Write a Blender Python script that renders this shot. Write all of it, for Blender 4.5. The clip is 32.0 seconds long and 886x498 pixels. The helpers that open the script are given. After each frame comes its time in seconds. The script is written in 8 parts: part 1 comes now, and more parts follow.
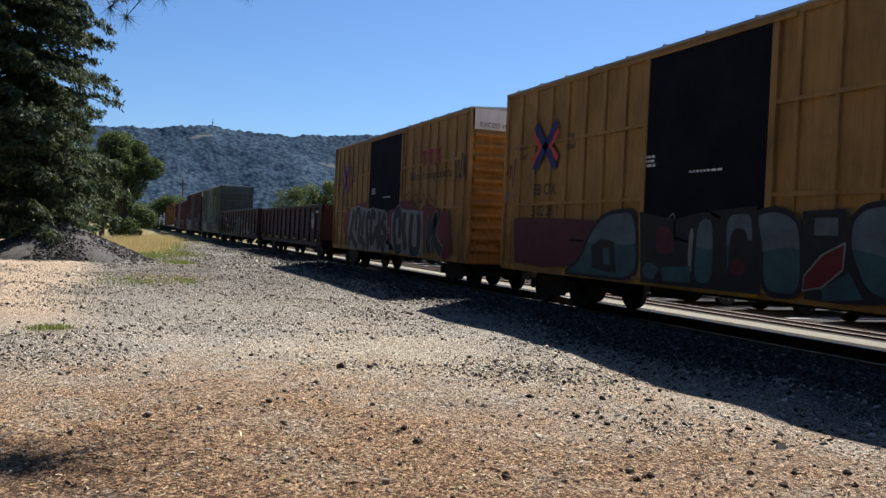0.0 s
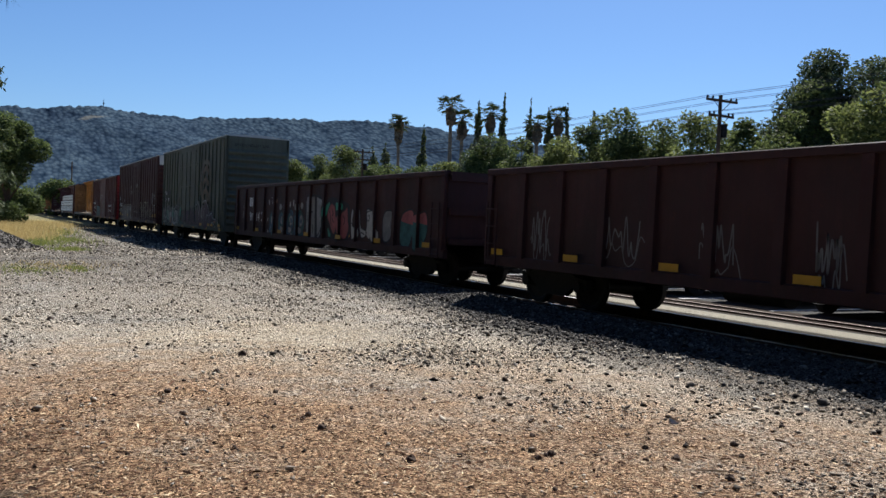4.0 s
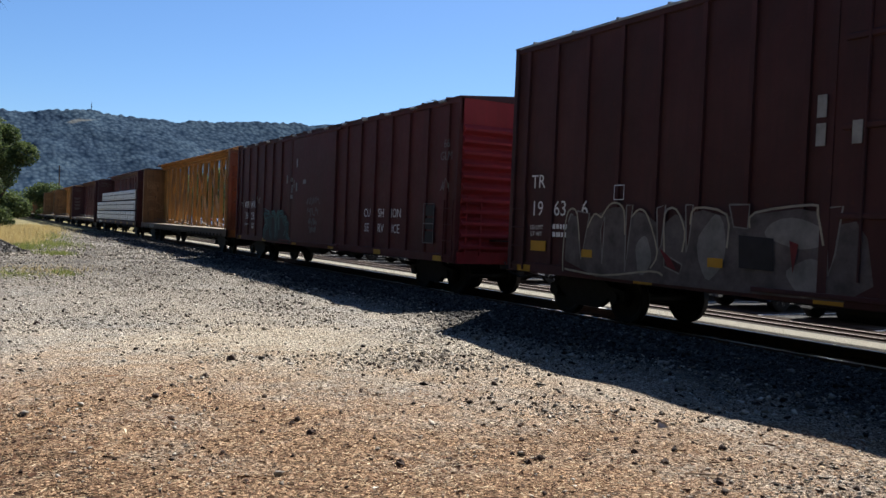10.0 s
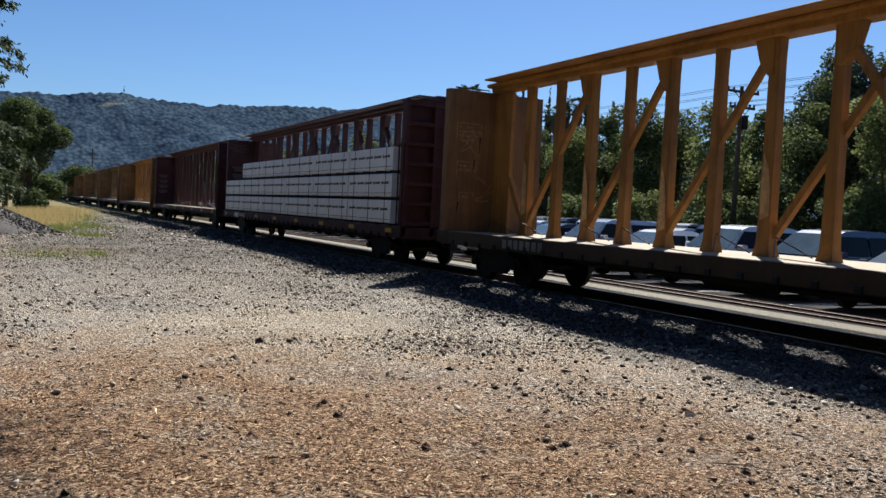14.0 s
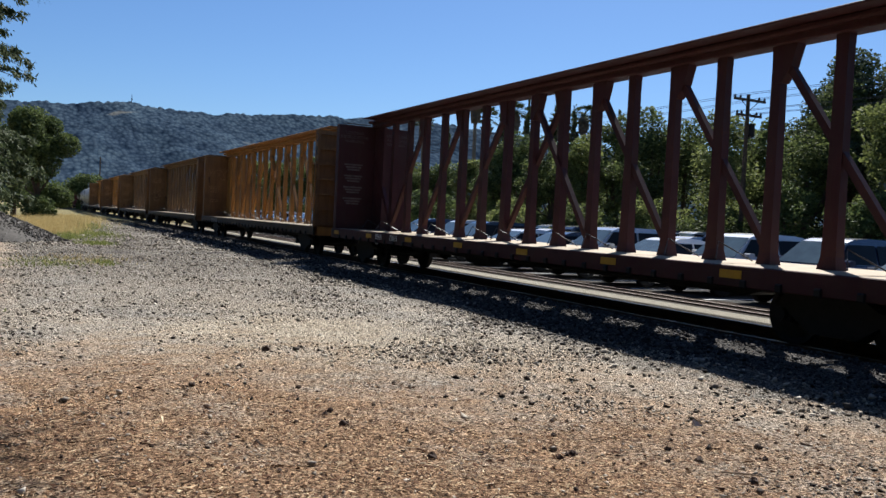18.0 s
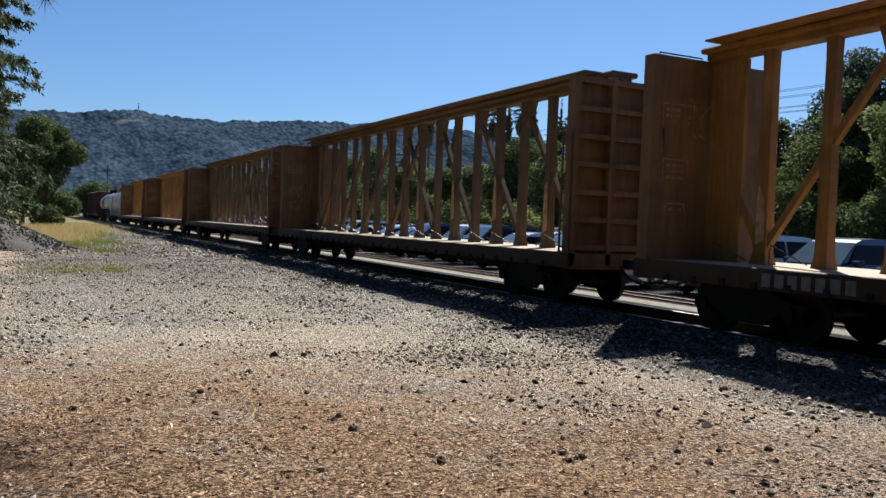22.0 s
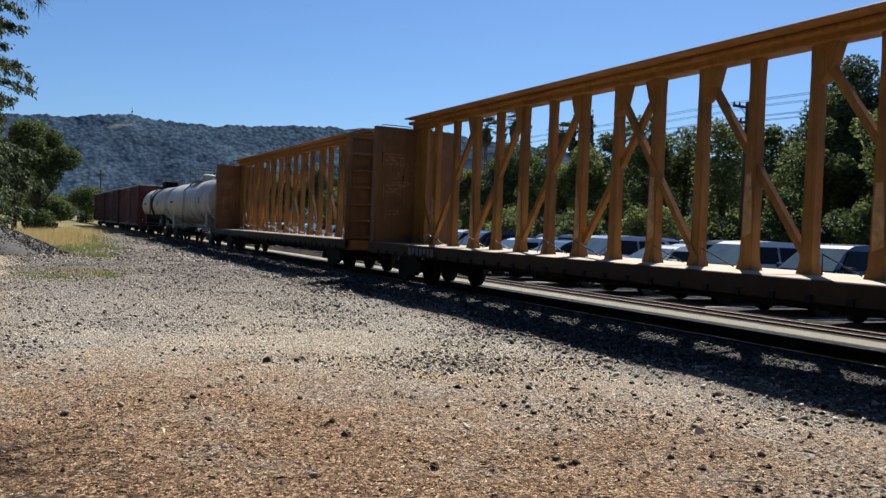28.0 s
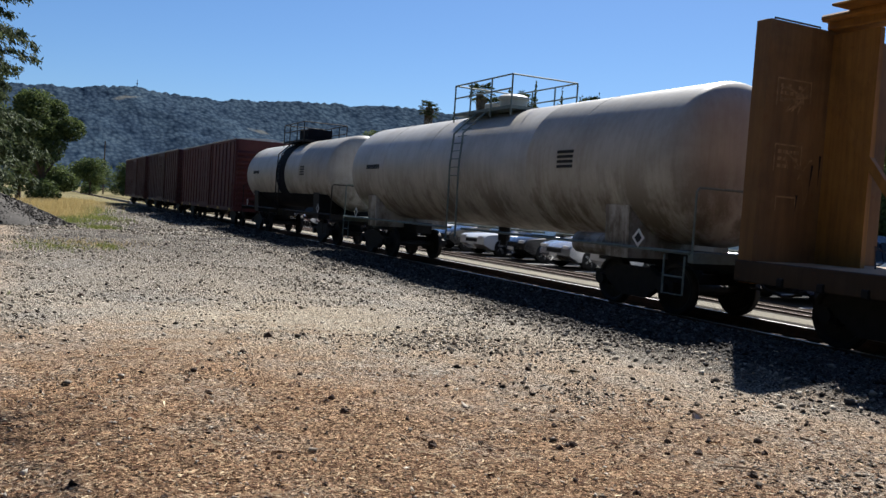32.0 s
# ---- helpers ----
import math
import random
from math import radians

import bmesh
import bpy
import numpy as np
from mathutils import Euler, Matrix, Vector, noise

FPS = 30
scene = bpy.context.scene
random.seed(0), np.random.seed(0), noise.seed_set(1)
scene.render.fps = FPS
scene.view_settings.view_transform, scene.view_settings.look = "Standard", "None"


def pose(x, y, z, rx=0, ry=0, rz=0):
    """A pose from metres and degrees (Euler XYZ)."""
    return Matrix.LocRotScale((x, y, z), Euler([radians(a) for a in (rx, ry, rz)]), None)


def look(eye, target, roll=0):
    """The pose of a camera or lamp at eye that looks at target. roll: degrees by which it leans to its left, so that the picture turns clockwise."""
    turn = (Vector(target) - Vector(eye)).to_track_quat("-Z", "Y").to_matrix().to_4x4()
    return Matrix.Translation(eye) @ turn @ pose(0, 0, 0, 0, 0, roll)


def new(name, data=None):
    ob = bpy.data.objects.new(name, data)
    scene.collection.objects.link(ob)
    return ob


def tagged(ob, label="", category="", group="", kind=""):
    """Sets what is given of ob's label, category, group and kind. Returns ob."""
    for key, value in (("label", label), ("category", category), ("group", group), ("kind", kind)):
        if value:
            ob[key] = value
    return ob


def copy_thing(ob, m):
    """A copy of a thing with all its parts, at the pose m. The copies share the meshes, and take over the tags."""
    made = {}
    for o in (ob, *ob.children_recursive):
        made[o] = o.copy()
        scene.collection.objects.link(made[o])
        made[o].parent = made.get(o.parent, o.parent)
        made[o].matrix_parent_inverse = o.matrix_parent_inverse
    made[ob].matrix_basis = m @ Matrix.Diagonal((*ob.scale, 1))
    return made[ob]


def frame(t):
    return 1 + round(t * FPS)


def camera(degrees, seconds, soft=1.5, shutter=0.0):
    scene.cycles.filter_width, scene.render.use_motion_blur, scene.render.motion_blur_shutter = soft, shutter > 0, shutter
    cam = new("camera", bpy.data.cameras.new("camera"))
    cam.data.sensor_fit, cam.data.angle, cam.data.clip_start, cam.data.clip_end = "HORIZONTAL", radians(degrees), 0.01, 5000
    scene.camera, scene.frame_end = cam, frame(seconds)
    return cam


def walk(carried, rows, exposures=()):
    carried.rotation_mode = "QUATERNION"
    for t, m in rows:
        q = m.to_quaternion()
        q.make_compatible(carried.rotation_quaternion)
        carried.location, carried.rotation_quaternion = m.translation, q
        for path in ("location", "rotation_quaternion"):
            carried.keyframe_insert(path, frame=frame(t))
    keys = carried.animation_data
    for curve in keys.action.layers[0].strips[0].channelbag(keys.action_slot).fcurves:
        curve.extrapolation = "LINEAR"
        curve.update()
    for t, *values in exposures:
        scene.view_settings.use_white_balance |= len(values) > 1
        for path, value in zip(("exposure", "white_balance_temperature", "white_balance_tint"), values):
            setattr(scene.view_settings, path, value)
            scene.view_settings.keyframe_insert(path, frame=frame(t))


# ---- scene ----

# The track runs along +y, the train rolls towards -y; the eye stands at the origin.
cam = camera(55.82, 32.0, 1.5)
EYE = Vector((0, 0, 1.63))
# seconds, degrees to the right of the track, degrees up, degrees of lean to the left
PATH = [
    (0.0, 21.8, -0.99, 2.5), (0.5, 22.19, -0.91, 2.54), (1.0, 21.75, -0.33, 2.39), (1.5, 22.21, -0.15, 2.51),
    (2.0, 26.5, 0.27, 2.78), (2.5, 29.76, -1.19, 2.12), (3.0, 29.2, -1.61, 2.22), (3.5, 28.28, -1.69, 2.26),
    (5.5, 29.25, -2.03, 2.54), (6.0, 28.21, -2.09, 2.9), (6.5, 28.51, -1.92, 3.02), (7.0, 28.84, -1.77, 2.91),
    (7.5, 28.47, -1.93, 2.82), (8.0, 27.97, -2.21, 2.99), (8.5, 28.17, -1.74, 3.42), (9.0, 28.57, -1.59, 3.21),
    (9.5, 29.14, -1.41, 2.49), (10.0, 29.14, -1.45, 2.35), (10.5, 29.08, -1.67, 2.8), (11.0, 29.1, -1.84, 2.97),
    (11.5, 28.63, -1.78, 3.05), (12.0, 28.0, -1.59, 3.08), (12.5, 27.87, -1.59, 3.12), (13.0, 28.26, -1.8, 3.15),
    (13.5, 27.83, -2.13, 2.82), (14.0, 27.3, -2.53, 2.88), (14.5, 27.18, -2.48, 3.06), (16.5, 27.3, -1.81, 2.67),
    (17.0, 27.5, -1.79, 2.66), (17.5, 27.27, -1.91, 2.67), (18.0, 26.84, -1.99, 2.87), (18.5, 26.35, -1.83, 2.85),
    (19.0, 26.45, -1.79, 2.74), (19.5, 26.82, -1.82, 2.64), (20.0, 26.88, -1.88, 2.56), (20.5, 26.8, -1.99, 2.46),
    (21.0, 26.62, -1.99, 2.33), (21.5, 26.48, -1.89, 2.29), (22.0, 26.35, -1.72, 2.27), (22.5, 26.38, -1.58, 2.09),
    (23.0, 26.5, -1.64, 1.96), (23.5, 26.46, -1.97, 1.98), (24.0, 26.62, -2.11, 2.14), (24.5, 26.92, -2.01, 1.99),
    (25.0, 26.97, -1.95, 1.92), (25.5, 26.45, -1.93, 2.2), (27.5, 26.67, -1.29, 2.48), (28.0, 26.76, -1.33, 2.4),
    (28.5, 26.24, -1.81, 2.43), (29.0, 26.78, -1.7, 3.05), (29.5, 27.46, -1.63, 3.31), (30.0, 27.21, -2.09, 3.29),
    (30.5, 27.3, -2.3, 3.53), (31.0, 26.99, -1.61, 3.45), (31.5, 26.54, -2.32, 3.56), (32.0, 26.66, -2.72, 3.75),
]
TRAVEL = [(0, 0.00), (2, 21.02), (4, 42.24), (6, 63.47), (8, 84.51), (10, 105.36), (12, 125.99), (14, 146.49), (16, 166.93), (18, 187.29), (20, 207.54), (22, 227.69), (24, 247.76), (26, 267.78), (28, 287.80), (30, 307.69), (32, 327.34)]


def aim(yaw, pitch, lean):
    a, b = radians(yaw), radians(pitch)
    return look(EYE, EYE + Vector((math.sin(a) * math.cos(b), math.cos(a) * math.cos(b), math.sin(b))), lean)


walk(cam, [(t, aim(y, p, r)) for t, y, p, r in PATH],
     ((0, 1.12), (3, 1.1), (5.5, 1.02), (7, 1.05), (8, 1.22), (10, 1.2), (12, 1.16), (13, 1.03), (14.5, 1.0), (20, 1.0), (32, 0.98)))

# ---- light ----
SUN_AZ, SUN_EL = radians(45.5), radians(46)
world = bpy.data.worlds.new("world")
scene.world = world
world.use_nodes = True
wn = world.node_tree.nodes
sky = wn.new("ShaderNodeTexSky")
sky.sky_type = "NISHITA"
sky.sun_disc = False
sky.sun_elevation, sky.sun_rotation = SUN_EL, SUN_AZ
sky.altitude = 0
sky.air_density, sky.dust_density, sky.ozone_density = 1.0, 0.3, 10.0
world.node_tree.links.new(sky.outputs[0], wn["Background"].inputs[0])
wn["Background"].inputs[1].default_value = 0.05
sun_data = bpy.data.lights.new("sun", "SUN")
sun_data.energy, sun_data.angle, sun_data.color = 5.0, radians(0.53), (1.0, 0.945, 0.86)
sun = new("sun", sun_data)
to_sun = Vector((math.sin(SUN_AZ) * math.cos(SUN_EL), math.cos(SUN_AZ) * math.cos(SUN_EL), math.sin(SUN_EL)))
sun.matrix_world = look(to_sun * 50, (0, 0, 0))
scene.view_settings.use_white_balance = True
scene.view_settings.white_balance_temperature = 6150

# ---- materials ----
MATS = {}


def ramp(nt, src, stops):
    r = nt.nodes.new("ShaderNodeValToRGB")
    els = r.color_ramp.elements
    while len(els) < len(stops):
        els.new(0.5)
    for e, (p, c) in zip(els, stops):
        e.position = p
        e.color = (*c, 1) if len(c) == 3 else c
    nt.links.new(src, r.inputs[0])
    return r.outputs[0]


def noise_tex(nt, vec, scale, detail=4, rough=0.6):
    n = nt.nodes.new("ShaderNodeTexNoise")
    n.inputs["Scale"].default_value, n.inputs["Detail"].default_value, n.inputs["Roughness"].default_value = scale, detail, rough
    if vec is not None:
        nt.links.new(vec, n.inputs["Vector"])
    return n.outputs["Fac"]


def stretch(nt, vec, sx, sy, sz):
    m = nt.nodes.new("ShaderNodeMapping")
    m.inputs["Scale"].default_value = (sx, sy, sz)
    nt.links.new(vec, m.inputs[0])
    return m.outputs[0]


def mixed(nt, fac, a, b, mode="MIX"):
    m = nt.nodes.new("ShaderNodeMix")
    m.data_type, m.blend_type = "RGBA", mode
    for v, sock in ((fac, m.inputs[0]), (a, m.inputs[6]), (b, m.inputs[7])):
        if isinstance(v, bpy.types.NodeSocket):
            nt.links.new(v, sock)
        elif isinstance(v, (int, float)):
            sock.default_value = v
        else:
            sock.default_value = (*v, 1)
    return m.outputs[2]


def math_node(nt, op, a, b=0.0, clamp=False):
    m = nt.nodes.new("ShaderNodeMath")
    m.operation, m.use_clamp = op, clamp
    for v, sock in ((a, m.inputs[0]), (b, m.inputs[1])):
        if isinstance(v, bpy.types.NodeSocket):
            nt.links.new(v, sock)
        else:
            sock.default_value = v
    return m.outputs[0]


def base(name):
    m = bpy.data.materials.new(name)
    m.use_nodes = True
    nt = m.node_tree
    bsdf = nt.nodes["Principled BSDF"]
    tc = nt.nodes.new("ShaderNodeTexCoord")
    MATS[name] = m
    return m, nt, bsdf, tc.outputs["Object"]


def bump(nt, bsdf, h, strength, dist=0.01):
    b = nt.nodes.new("ShaderNodeBump")
    b.inputs["Strength"].default_value, b.inputs["Distance"].default_value = strength, dist
    nt.links.new(h, b.inputs["Height"])
    nt.links.new(b.outputs[0], bsdf.inputs["Normal"])


def paint(name, col, dirt=(0.05, 0.035, 0.025), amount=0.5, rough=0.55, rust=(0.16, 0.06, 0.025), rusty=0.25, metal=0.0, streak=1.0, spec=0.2):
    """Weathered paint on steel: fading, vertical dirt streaks and rust specks."""
    m, nt, bsdf, obj = base(name)
    fade = noise_tex(nt, obj, 0.7, 5, 0.6)
    c = mixed(nt, ramp(nt, fade, [(0.3, (0, 0, 0)), (0.75, (1, 1, 1))]), tuple(v * 0.8 for v in col), tuple(min(1, v * 1.12 + 0.01) for v in col))
    run = noise_tex(nt, stretch(nt, obj, 5, 5, 0.35), 1.6, 6, 0.7)
    k = ramp(nt, run, [(0.42, (0, 0, 0)), (0.78, (amount * streak,) * 3)])
    c = mixed(nt, k, c, dirt)
    blot = noise_tex(nt, obj, 0.55, 7, 0.68)
    c = mixed(nt, ramp(nt, blot, [(0.48, (0, 0, 0)), (0.64, (amount * 0.75,) * 3)]), c, dirt)
    spots = noise_tex(nt, obj, 6.5, 8, 0.75)
    k2 = ramp(nt, spots, [(0.58, (0, 0, 0)), (0.70, (rusty,) * 3)])
    c = mixed(nt, k2, c, rust)
    nt.links.new(c, bsdf.inputs["Base Color"])
    nt.links.new(ramp(nt, spots, [(0.2, (rough * 0.85,) * 3), (0.8, (min(1, rough * 1.3),) * 3)]), bsdf.inputs["Roughness"])
    bsdf.inputs["Metallic"].default_value = metal
    bsdf.inputs["Specular IOR Level"].default_value = spec
    bump(nt, bsdf, noise_tex(nt, obj, 14, 5, 0.6), 0.25, 0.006)
    return m


def plain(name, col, rough=0.6, metal=0.0, vary=0.15, scale=4.0, spec=0.3):
    m, nt, bsdf, obj = base(name)
    n = noise_tex(nt, obj, scale, 6, 0.65)
    c = mixed(nt, ramp(nt, n, [(0.3, (0, 0, 0)), (0.7, (1, 1, 1))]), tuple(v * (1 - vary) for v in col), tuple(min(1, v * (1 + vary)) for v in col))
    nt.links.new(c, bsdf.inputs["Base Color"])
    bsdf.inputs["Roughness"].default_value, bsdf.inputs["Metallic"].default_value = rough, metal
    bsdf.inputs["Specular IOR Level"].default_value = spec
    return m


def leafy(name, dark, light, trans=0.35):
    """Leaves: a colour per leaf, some light through them."""
    m, nt, bsdf, obj = base(name)
    geo = nt.nodes.new("ShaderNodeNewGeometry")
    c = ramp(nt, geo.outputs["Random Per Island"], [(0.0, dark), (0.6, tuple((a + b) / 2 for a, b in zip(dark, light))), (1.0, light)])
    nt.links.new(c, bsdf.inputs["Base Color"])
    bsdf.inputs["Roughness"].default_value = 0.75
    bsdf.inputs["Specular IOR Level"].default_value = 0.2
    tr = nt.nodes.new("ShaderNodeBsdfTranslucent")
    nt.links.new(c, tr.inputs[0])
    mx = nt.nodes.new("ShaderNodeMixShader")
    mx.inputs[0].default_value = trans
    nt.links.new(bsdf.outputs[0], mx.inputs[1])
    nt.links.new(tr.outputs[0], mx.inputs[2])
    nt.links.new(mx.outputs[0], nt.nodes["Material Output"].inputs[0])
    return m

def per_island(name, stops, rough=0.9):
    m, nt, bsdf, obj = base(name)
    geo = nt.nodes.new("ShaderNodeNewGeometry")
    nt.links.new(ramp(nt, geo.outputs["Random Per Island"], stops), bsdf.inputs["Base Color"])
    bsdf.inputs["Roughness"].default_value = rough
    bsdf.inputs["Specular IOR Level"].default_value = 0.1
    return m


# ---- mesh helpers ----
class Geo:
    """Collects solids of one mesh."""

    def __init__(self):
        self.v, self.f = [], []

    def add(self, verts, faces):
        o = len(self.v)
        self.v += [tuple(p) for p in verts]
        self.f += [tuple(i + o for i in q) for q in faces]
        return self

    def box(self, x0, x1, y0, y1, z0, z1):
        return self.add([(x0, y0, z0), (x1, y0, z0), (x1, y1, z0), (x0, y1, z0), (x0, y0, z1), (x1, y0, z1), (x1, y1, z1), (x0, y1, z1)],
                        [(3, 2, 1, 0), (4, 5, 6, 7), (0, 1, 5, 4), (1, 2, 6, 5), (2, 3, 7, 6), (3, 0, 4, 7)])

    def cbox(self, x0, x1, y0, y1, z0, z1, b=0.01):
        """A box whose long edges are chamfered."""
        pts = [(x0 + b, z0), (x1 - b, z0), (x1, z0 + b), (x1, z1 - b), (x1 - b, z1), (x0 + b, z1), (x0, z1 - b), (x0, z0 + b)]
        return self.prism_y(pts, y0, y1)

    def prism_y(self, pts, y0, y1):
        n = len(pts)
        v = [(x, y0, z) for x, z in pts] + [(x, y1, z) for x, z in pts]
        return self.add(v, [(i, (i + 1) % n, (i + 1) % n + n, i + n)[::-1] for i in range(n)] + [tuple(range(n)), tuple(range(2 * n - 1, n - 1, -1))])

    def prism_x(self, pts, x0, x1):
        n = len(pts)
        v = [(x0, y, z) for y, z in pts] + [(x1, y, z) for y, z in pts]
        return self.add(v, [(i, (i + 1) % n, (i + 1) % n + n, i + n) for i in range(n)] + [tuple(range(n - 1, -1, -1)), tuple(range(n, 2 * n))])

    def cyl(self, axis, c, r, half, n=16, r2=None):
        r2 = r if r2 is None else r2
        vs = []
        for s, rr in ((-half, r), (half, r2)):
            for i in range(n):
                a = 2 * math.pi * i / n
                p = [0, 0, 0]
                p[axis], p[(axis + 1) % 3], p[(axis + 2) % 3] = s, rr * math.cos(a), rr * math.sin(a)
                vs.append((p[0] + c[0], p[1] + c[1], p[2] + c[2]))
        return self.add(vs, [(i, (i + 1) % n, (i + 1) % n + n, i + n) for i in range(n)] + [tuple(range(n - 1, -1, -1)), tuple(range(n, 2 * n))])

    def lathe(self, prof, axis=1, c=(0, 0, 0), n=40):
        """A turned solid: prof has (place along the axis, radius)."""
        vs, fs = [], []
        for s, r in prof:
            for i in range(n):
                a = 2 * math.pi * i / n
                p = [0, 0, 0]
                p[axis], p[(axis + 1) % 3], p[(axis + 2) % 3] = s, r * math.cos(a), r * math.sin(a)
                vs.append((p[0] + c[0], p[1] + c[1], p[2] + c[2]))
        for k in range(len(prof) - 1):
            fs += [(k * n + i, k * n + (i + 1) % n, (k + 1) * n + (i + 1) % n, (k + 1) * n + i) for i in range(n)]
        fs += [tuple(range(n - 1, -1, -1)), tuple(range((len(prof) - 1) * n, len(prof) * n))]
        return self.add(vs, fs)

    def tube(self, pts, r, n=6, r_end=None):
        pts = [Vector(p) for p in pts]
        r_end = r if r_end is None else r_end
        vs, fs = [], []
        m = len(pts)
        for k, p in enumerate(pts):
            d = (pts[min(k + 1, m - 1)] - pts[max(k - 1, 0)]).normalized()
            u = d.orthogonal().normalized() if k == 0 else (u - d * u.dot(d)).normalized()
            w = d.cross(u)
            rr = r + (r_end - r) * k / max(1, m - 1)
            vs += [p + (u * math.cos(2 * math.pi * i / n) + w * math.sin(2 * math.pi * i / n)) * rr for i in range(n)]
        for k in range(m - 1):
            fs += [(k * n + i, k * n + (i + 1) % n, (k + 1) * n + (i + 1) % n, (k + 1) * n + i) for i in range(n)]
        fs += [tuple(range(n - 1, -1, -1)), tuple(range((m - 1) * n, m * n))]
        return self.add(vs, fs)

    def mesh(self, name, mat, smooth=False):
        me = bpy.data.meshes.new(name)
        me.from_pydata(self.v, [], self.f)
        me.materials.append(mat)
        if smooth:
            me.shade_smooth()
            me.set_sharp_from_angle(angle=radians(35))
        me.update()
        return me


def np_mesh(name, verts, faces, mat):
    """A mesh from arrays: verts n x 3, faces m x k."""
    me = bpy.data.meshes.new(name)
    m, k = faces.shape
    me.vertices.add(len(verts))
    me.vertices.foreach_set("co", np.ascontiguousarray(verts, dtype=np.float32).ravel())
    me.loops.add(m * k)
    me.loops.foreach_set("vertex_index", np.ascontiguousarray(faces, dtype=np.int32).ravel())
    me.polygons.add(m)
    me.polygons.foreach_set("loop_start", np.arange(0, m * k, k, dtype=np.int32))
    me.update(calc_edges=True)
    me.validate()
    me.materials.append(mat)
    return me


def part(name, g, mat, parent, label="", at=(0, 0, 0), smooth=False):
    me = g if isinstance(g, bpy.types.Mesh) else g.mesh(name, mat, smooth)
    ob = new(name, me)
    ob.parent = parent
    ob.location = at
    if label:
        tagged(ob, label)
    return ob


def thing(name, label, category, group="", kind="", at=(0, 0, 0)):
    ob = new(name)
    ob.location = at
    return tagged(ob, label, category, group, kind)


def letters(text, size, mat, parent, at, name="lettering", facing="side", label="", sx=1.0, spacing=1.0):
    """Flat lettering on the side (-x face) or the front end (-y face) of a car; at is its centre."""
    cu = bpy.data.curves.new("lettering", "FONT")
    cu.body, cu.size, cu.align_x, cu.align_y, cu.extrude = text, size, "CENTER", "CENTER", 0.001
    cu.space_character = spacing
    cu.resolution_u = 2
    tmp = bpy.data.objects.new("lettering", cu)
    me = bpy.data.meshes.new_from_object(tmp)
    bpy.data.objects.remove(tmp)
    me.materials.clear()
    me.materials.append(mat)
    rot = Matrix(((0, 0, -1), (-1, 0, 0), (0, 1, 0))).to_4x4() if facing == "side" else Matrix(((1, 0, 0), (0, 0, -1), (0, 1, 0))).to_4x4()
    me.transform(rot @ Matrix.Diagonal((sx, 1, 1, 1)))
    return part(name, me, mat, parent, label, at)


# ---- materials of the place ----
STEEL = plain("dark_cast_steel", (0.018, 0.016, 0.015), 0.65, 0.3, 0.3, 9)
WHEEL = plain("worn_wheel_steel", (0.025, 0.022, 0.02), 0.6, 0.3, 0.25, 12)
RAILM = plain("rusty_rail", (0.077, 0.0423, 0.027), 0.6, 0.3, 0.35, 8)
RAILTOP = plain("polished_rail_head", (0.3, 0.285, 0.27), 0.38, 1.0, 0.1, 6)
TIEM = plain("weathered_tie_timber", (0.0693, 0.0501, 0.0385), 0.9, 0, 0.4, 7)
YELLOW = paint("faded_yellow_paint", (0.39, 0.22, 0.068), amount=0.45)
YELLOW_CB = paint("orange_yellow_paint", (0.323, 0.15, 0.0323), dirt=(0.0539, 0.0308, 0.0169), amount=0.6, rusty=0.5)
SILLY = paint("grimy_sill_paint", (0.05, 0.03, 0.016), dirt=(0.03, 0.02, 0.014), amount=0.7, rusty=0.4)
YELLOW_DULL = paint("grimy_yellow_paint", (0.15, 0.086, 0.036), amount=0.7, rusty=0.4)
BLACKP = paint("black_blue_paint", (0.005, 0.005, 0.010), amount=0.2, dirt=(0.011, 0.010, 0.010), rusty=0.05, rough=0.85, spec=0.12)
BROWN = paint("oxide_brown_paint", (0.064, 0.022, 0.022), dirt=(0.03, 0.022, 0.02), amount=0.5)
GOND = paint("dark_oxide_paint", (0.048, 0.0175, 0.018), dirt=(0.022, 0.016, 0.015), amount=0.6)
BULKY = paint("scraped_bulkhead_paint", (0.21, 0.112, 0.043), dirt=(0.07, 0.042, 0.025), amount=0.7, rusty=0.5)
REDBROWN = paint("red_brown_paint", (0.086, 0.0205, 0.022), amount=0.45)
REDEND = paint("brighter_red_paint", (0.25, 0.022, 0.027), amount=0.3)
MAROON = paint("maroon_paint", (0.050, 0.0122, 0.0145), amount=0.4)
GREEN = paint("grey_green_paint", (0.10, 0.117, 0.090), amount=0.5)
WHITEP = paint("dirty_white_paint", (0.72, 0.70, 0.66), amount=0.3, dirt=(0.2, 0.17, 0.14), rusty=0.08)
GALV = plain("galvanised_roof", (0.424, 0.424, 0.416), 0.45, 0.4, 0.2, 3)
SIGNY = plain("yellow_reflector", (0.46, 0.25, 0.02), 0.5)
INKW = plain("white_lettering", (0.7, 0.7, 0.68), 0.6, 0, 0.2, 10)
INKB = plain("black_lettering", (0.02, 0.02, 0.022), 0.6)
INKR = plain("red_lettering", (0.28, 0.035, 0.03), 0.6)
INKN = plain("navy_lettering", (0.03, 0.03, 0.13), 0.6)
WRAP = plain("white_plastic_wrap", (0.74, 0.74, 0.75), 0.35, 0, 0.08, 1.5)
STRAP = plain("black_strapping", (0.03, 0.03, 0.035), 0.5)
DECKW = plain("sun_bleached_deck", (0.323, 0.254, 0.169), 0.8, 0, 0.25, 5)

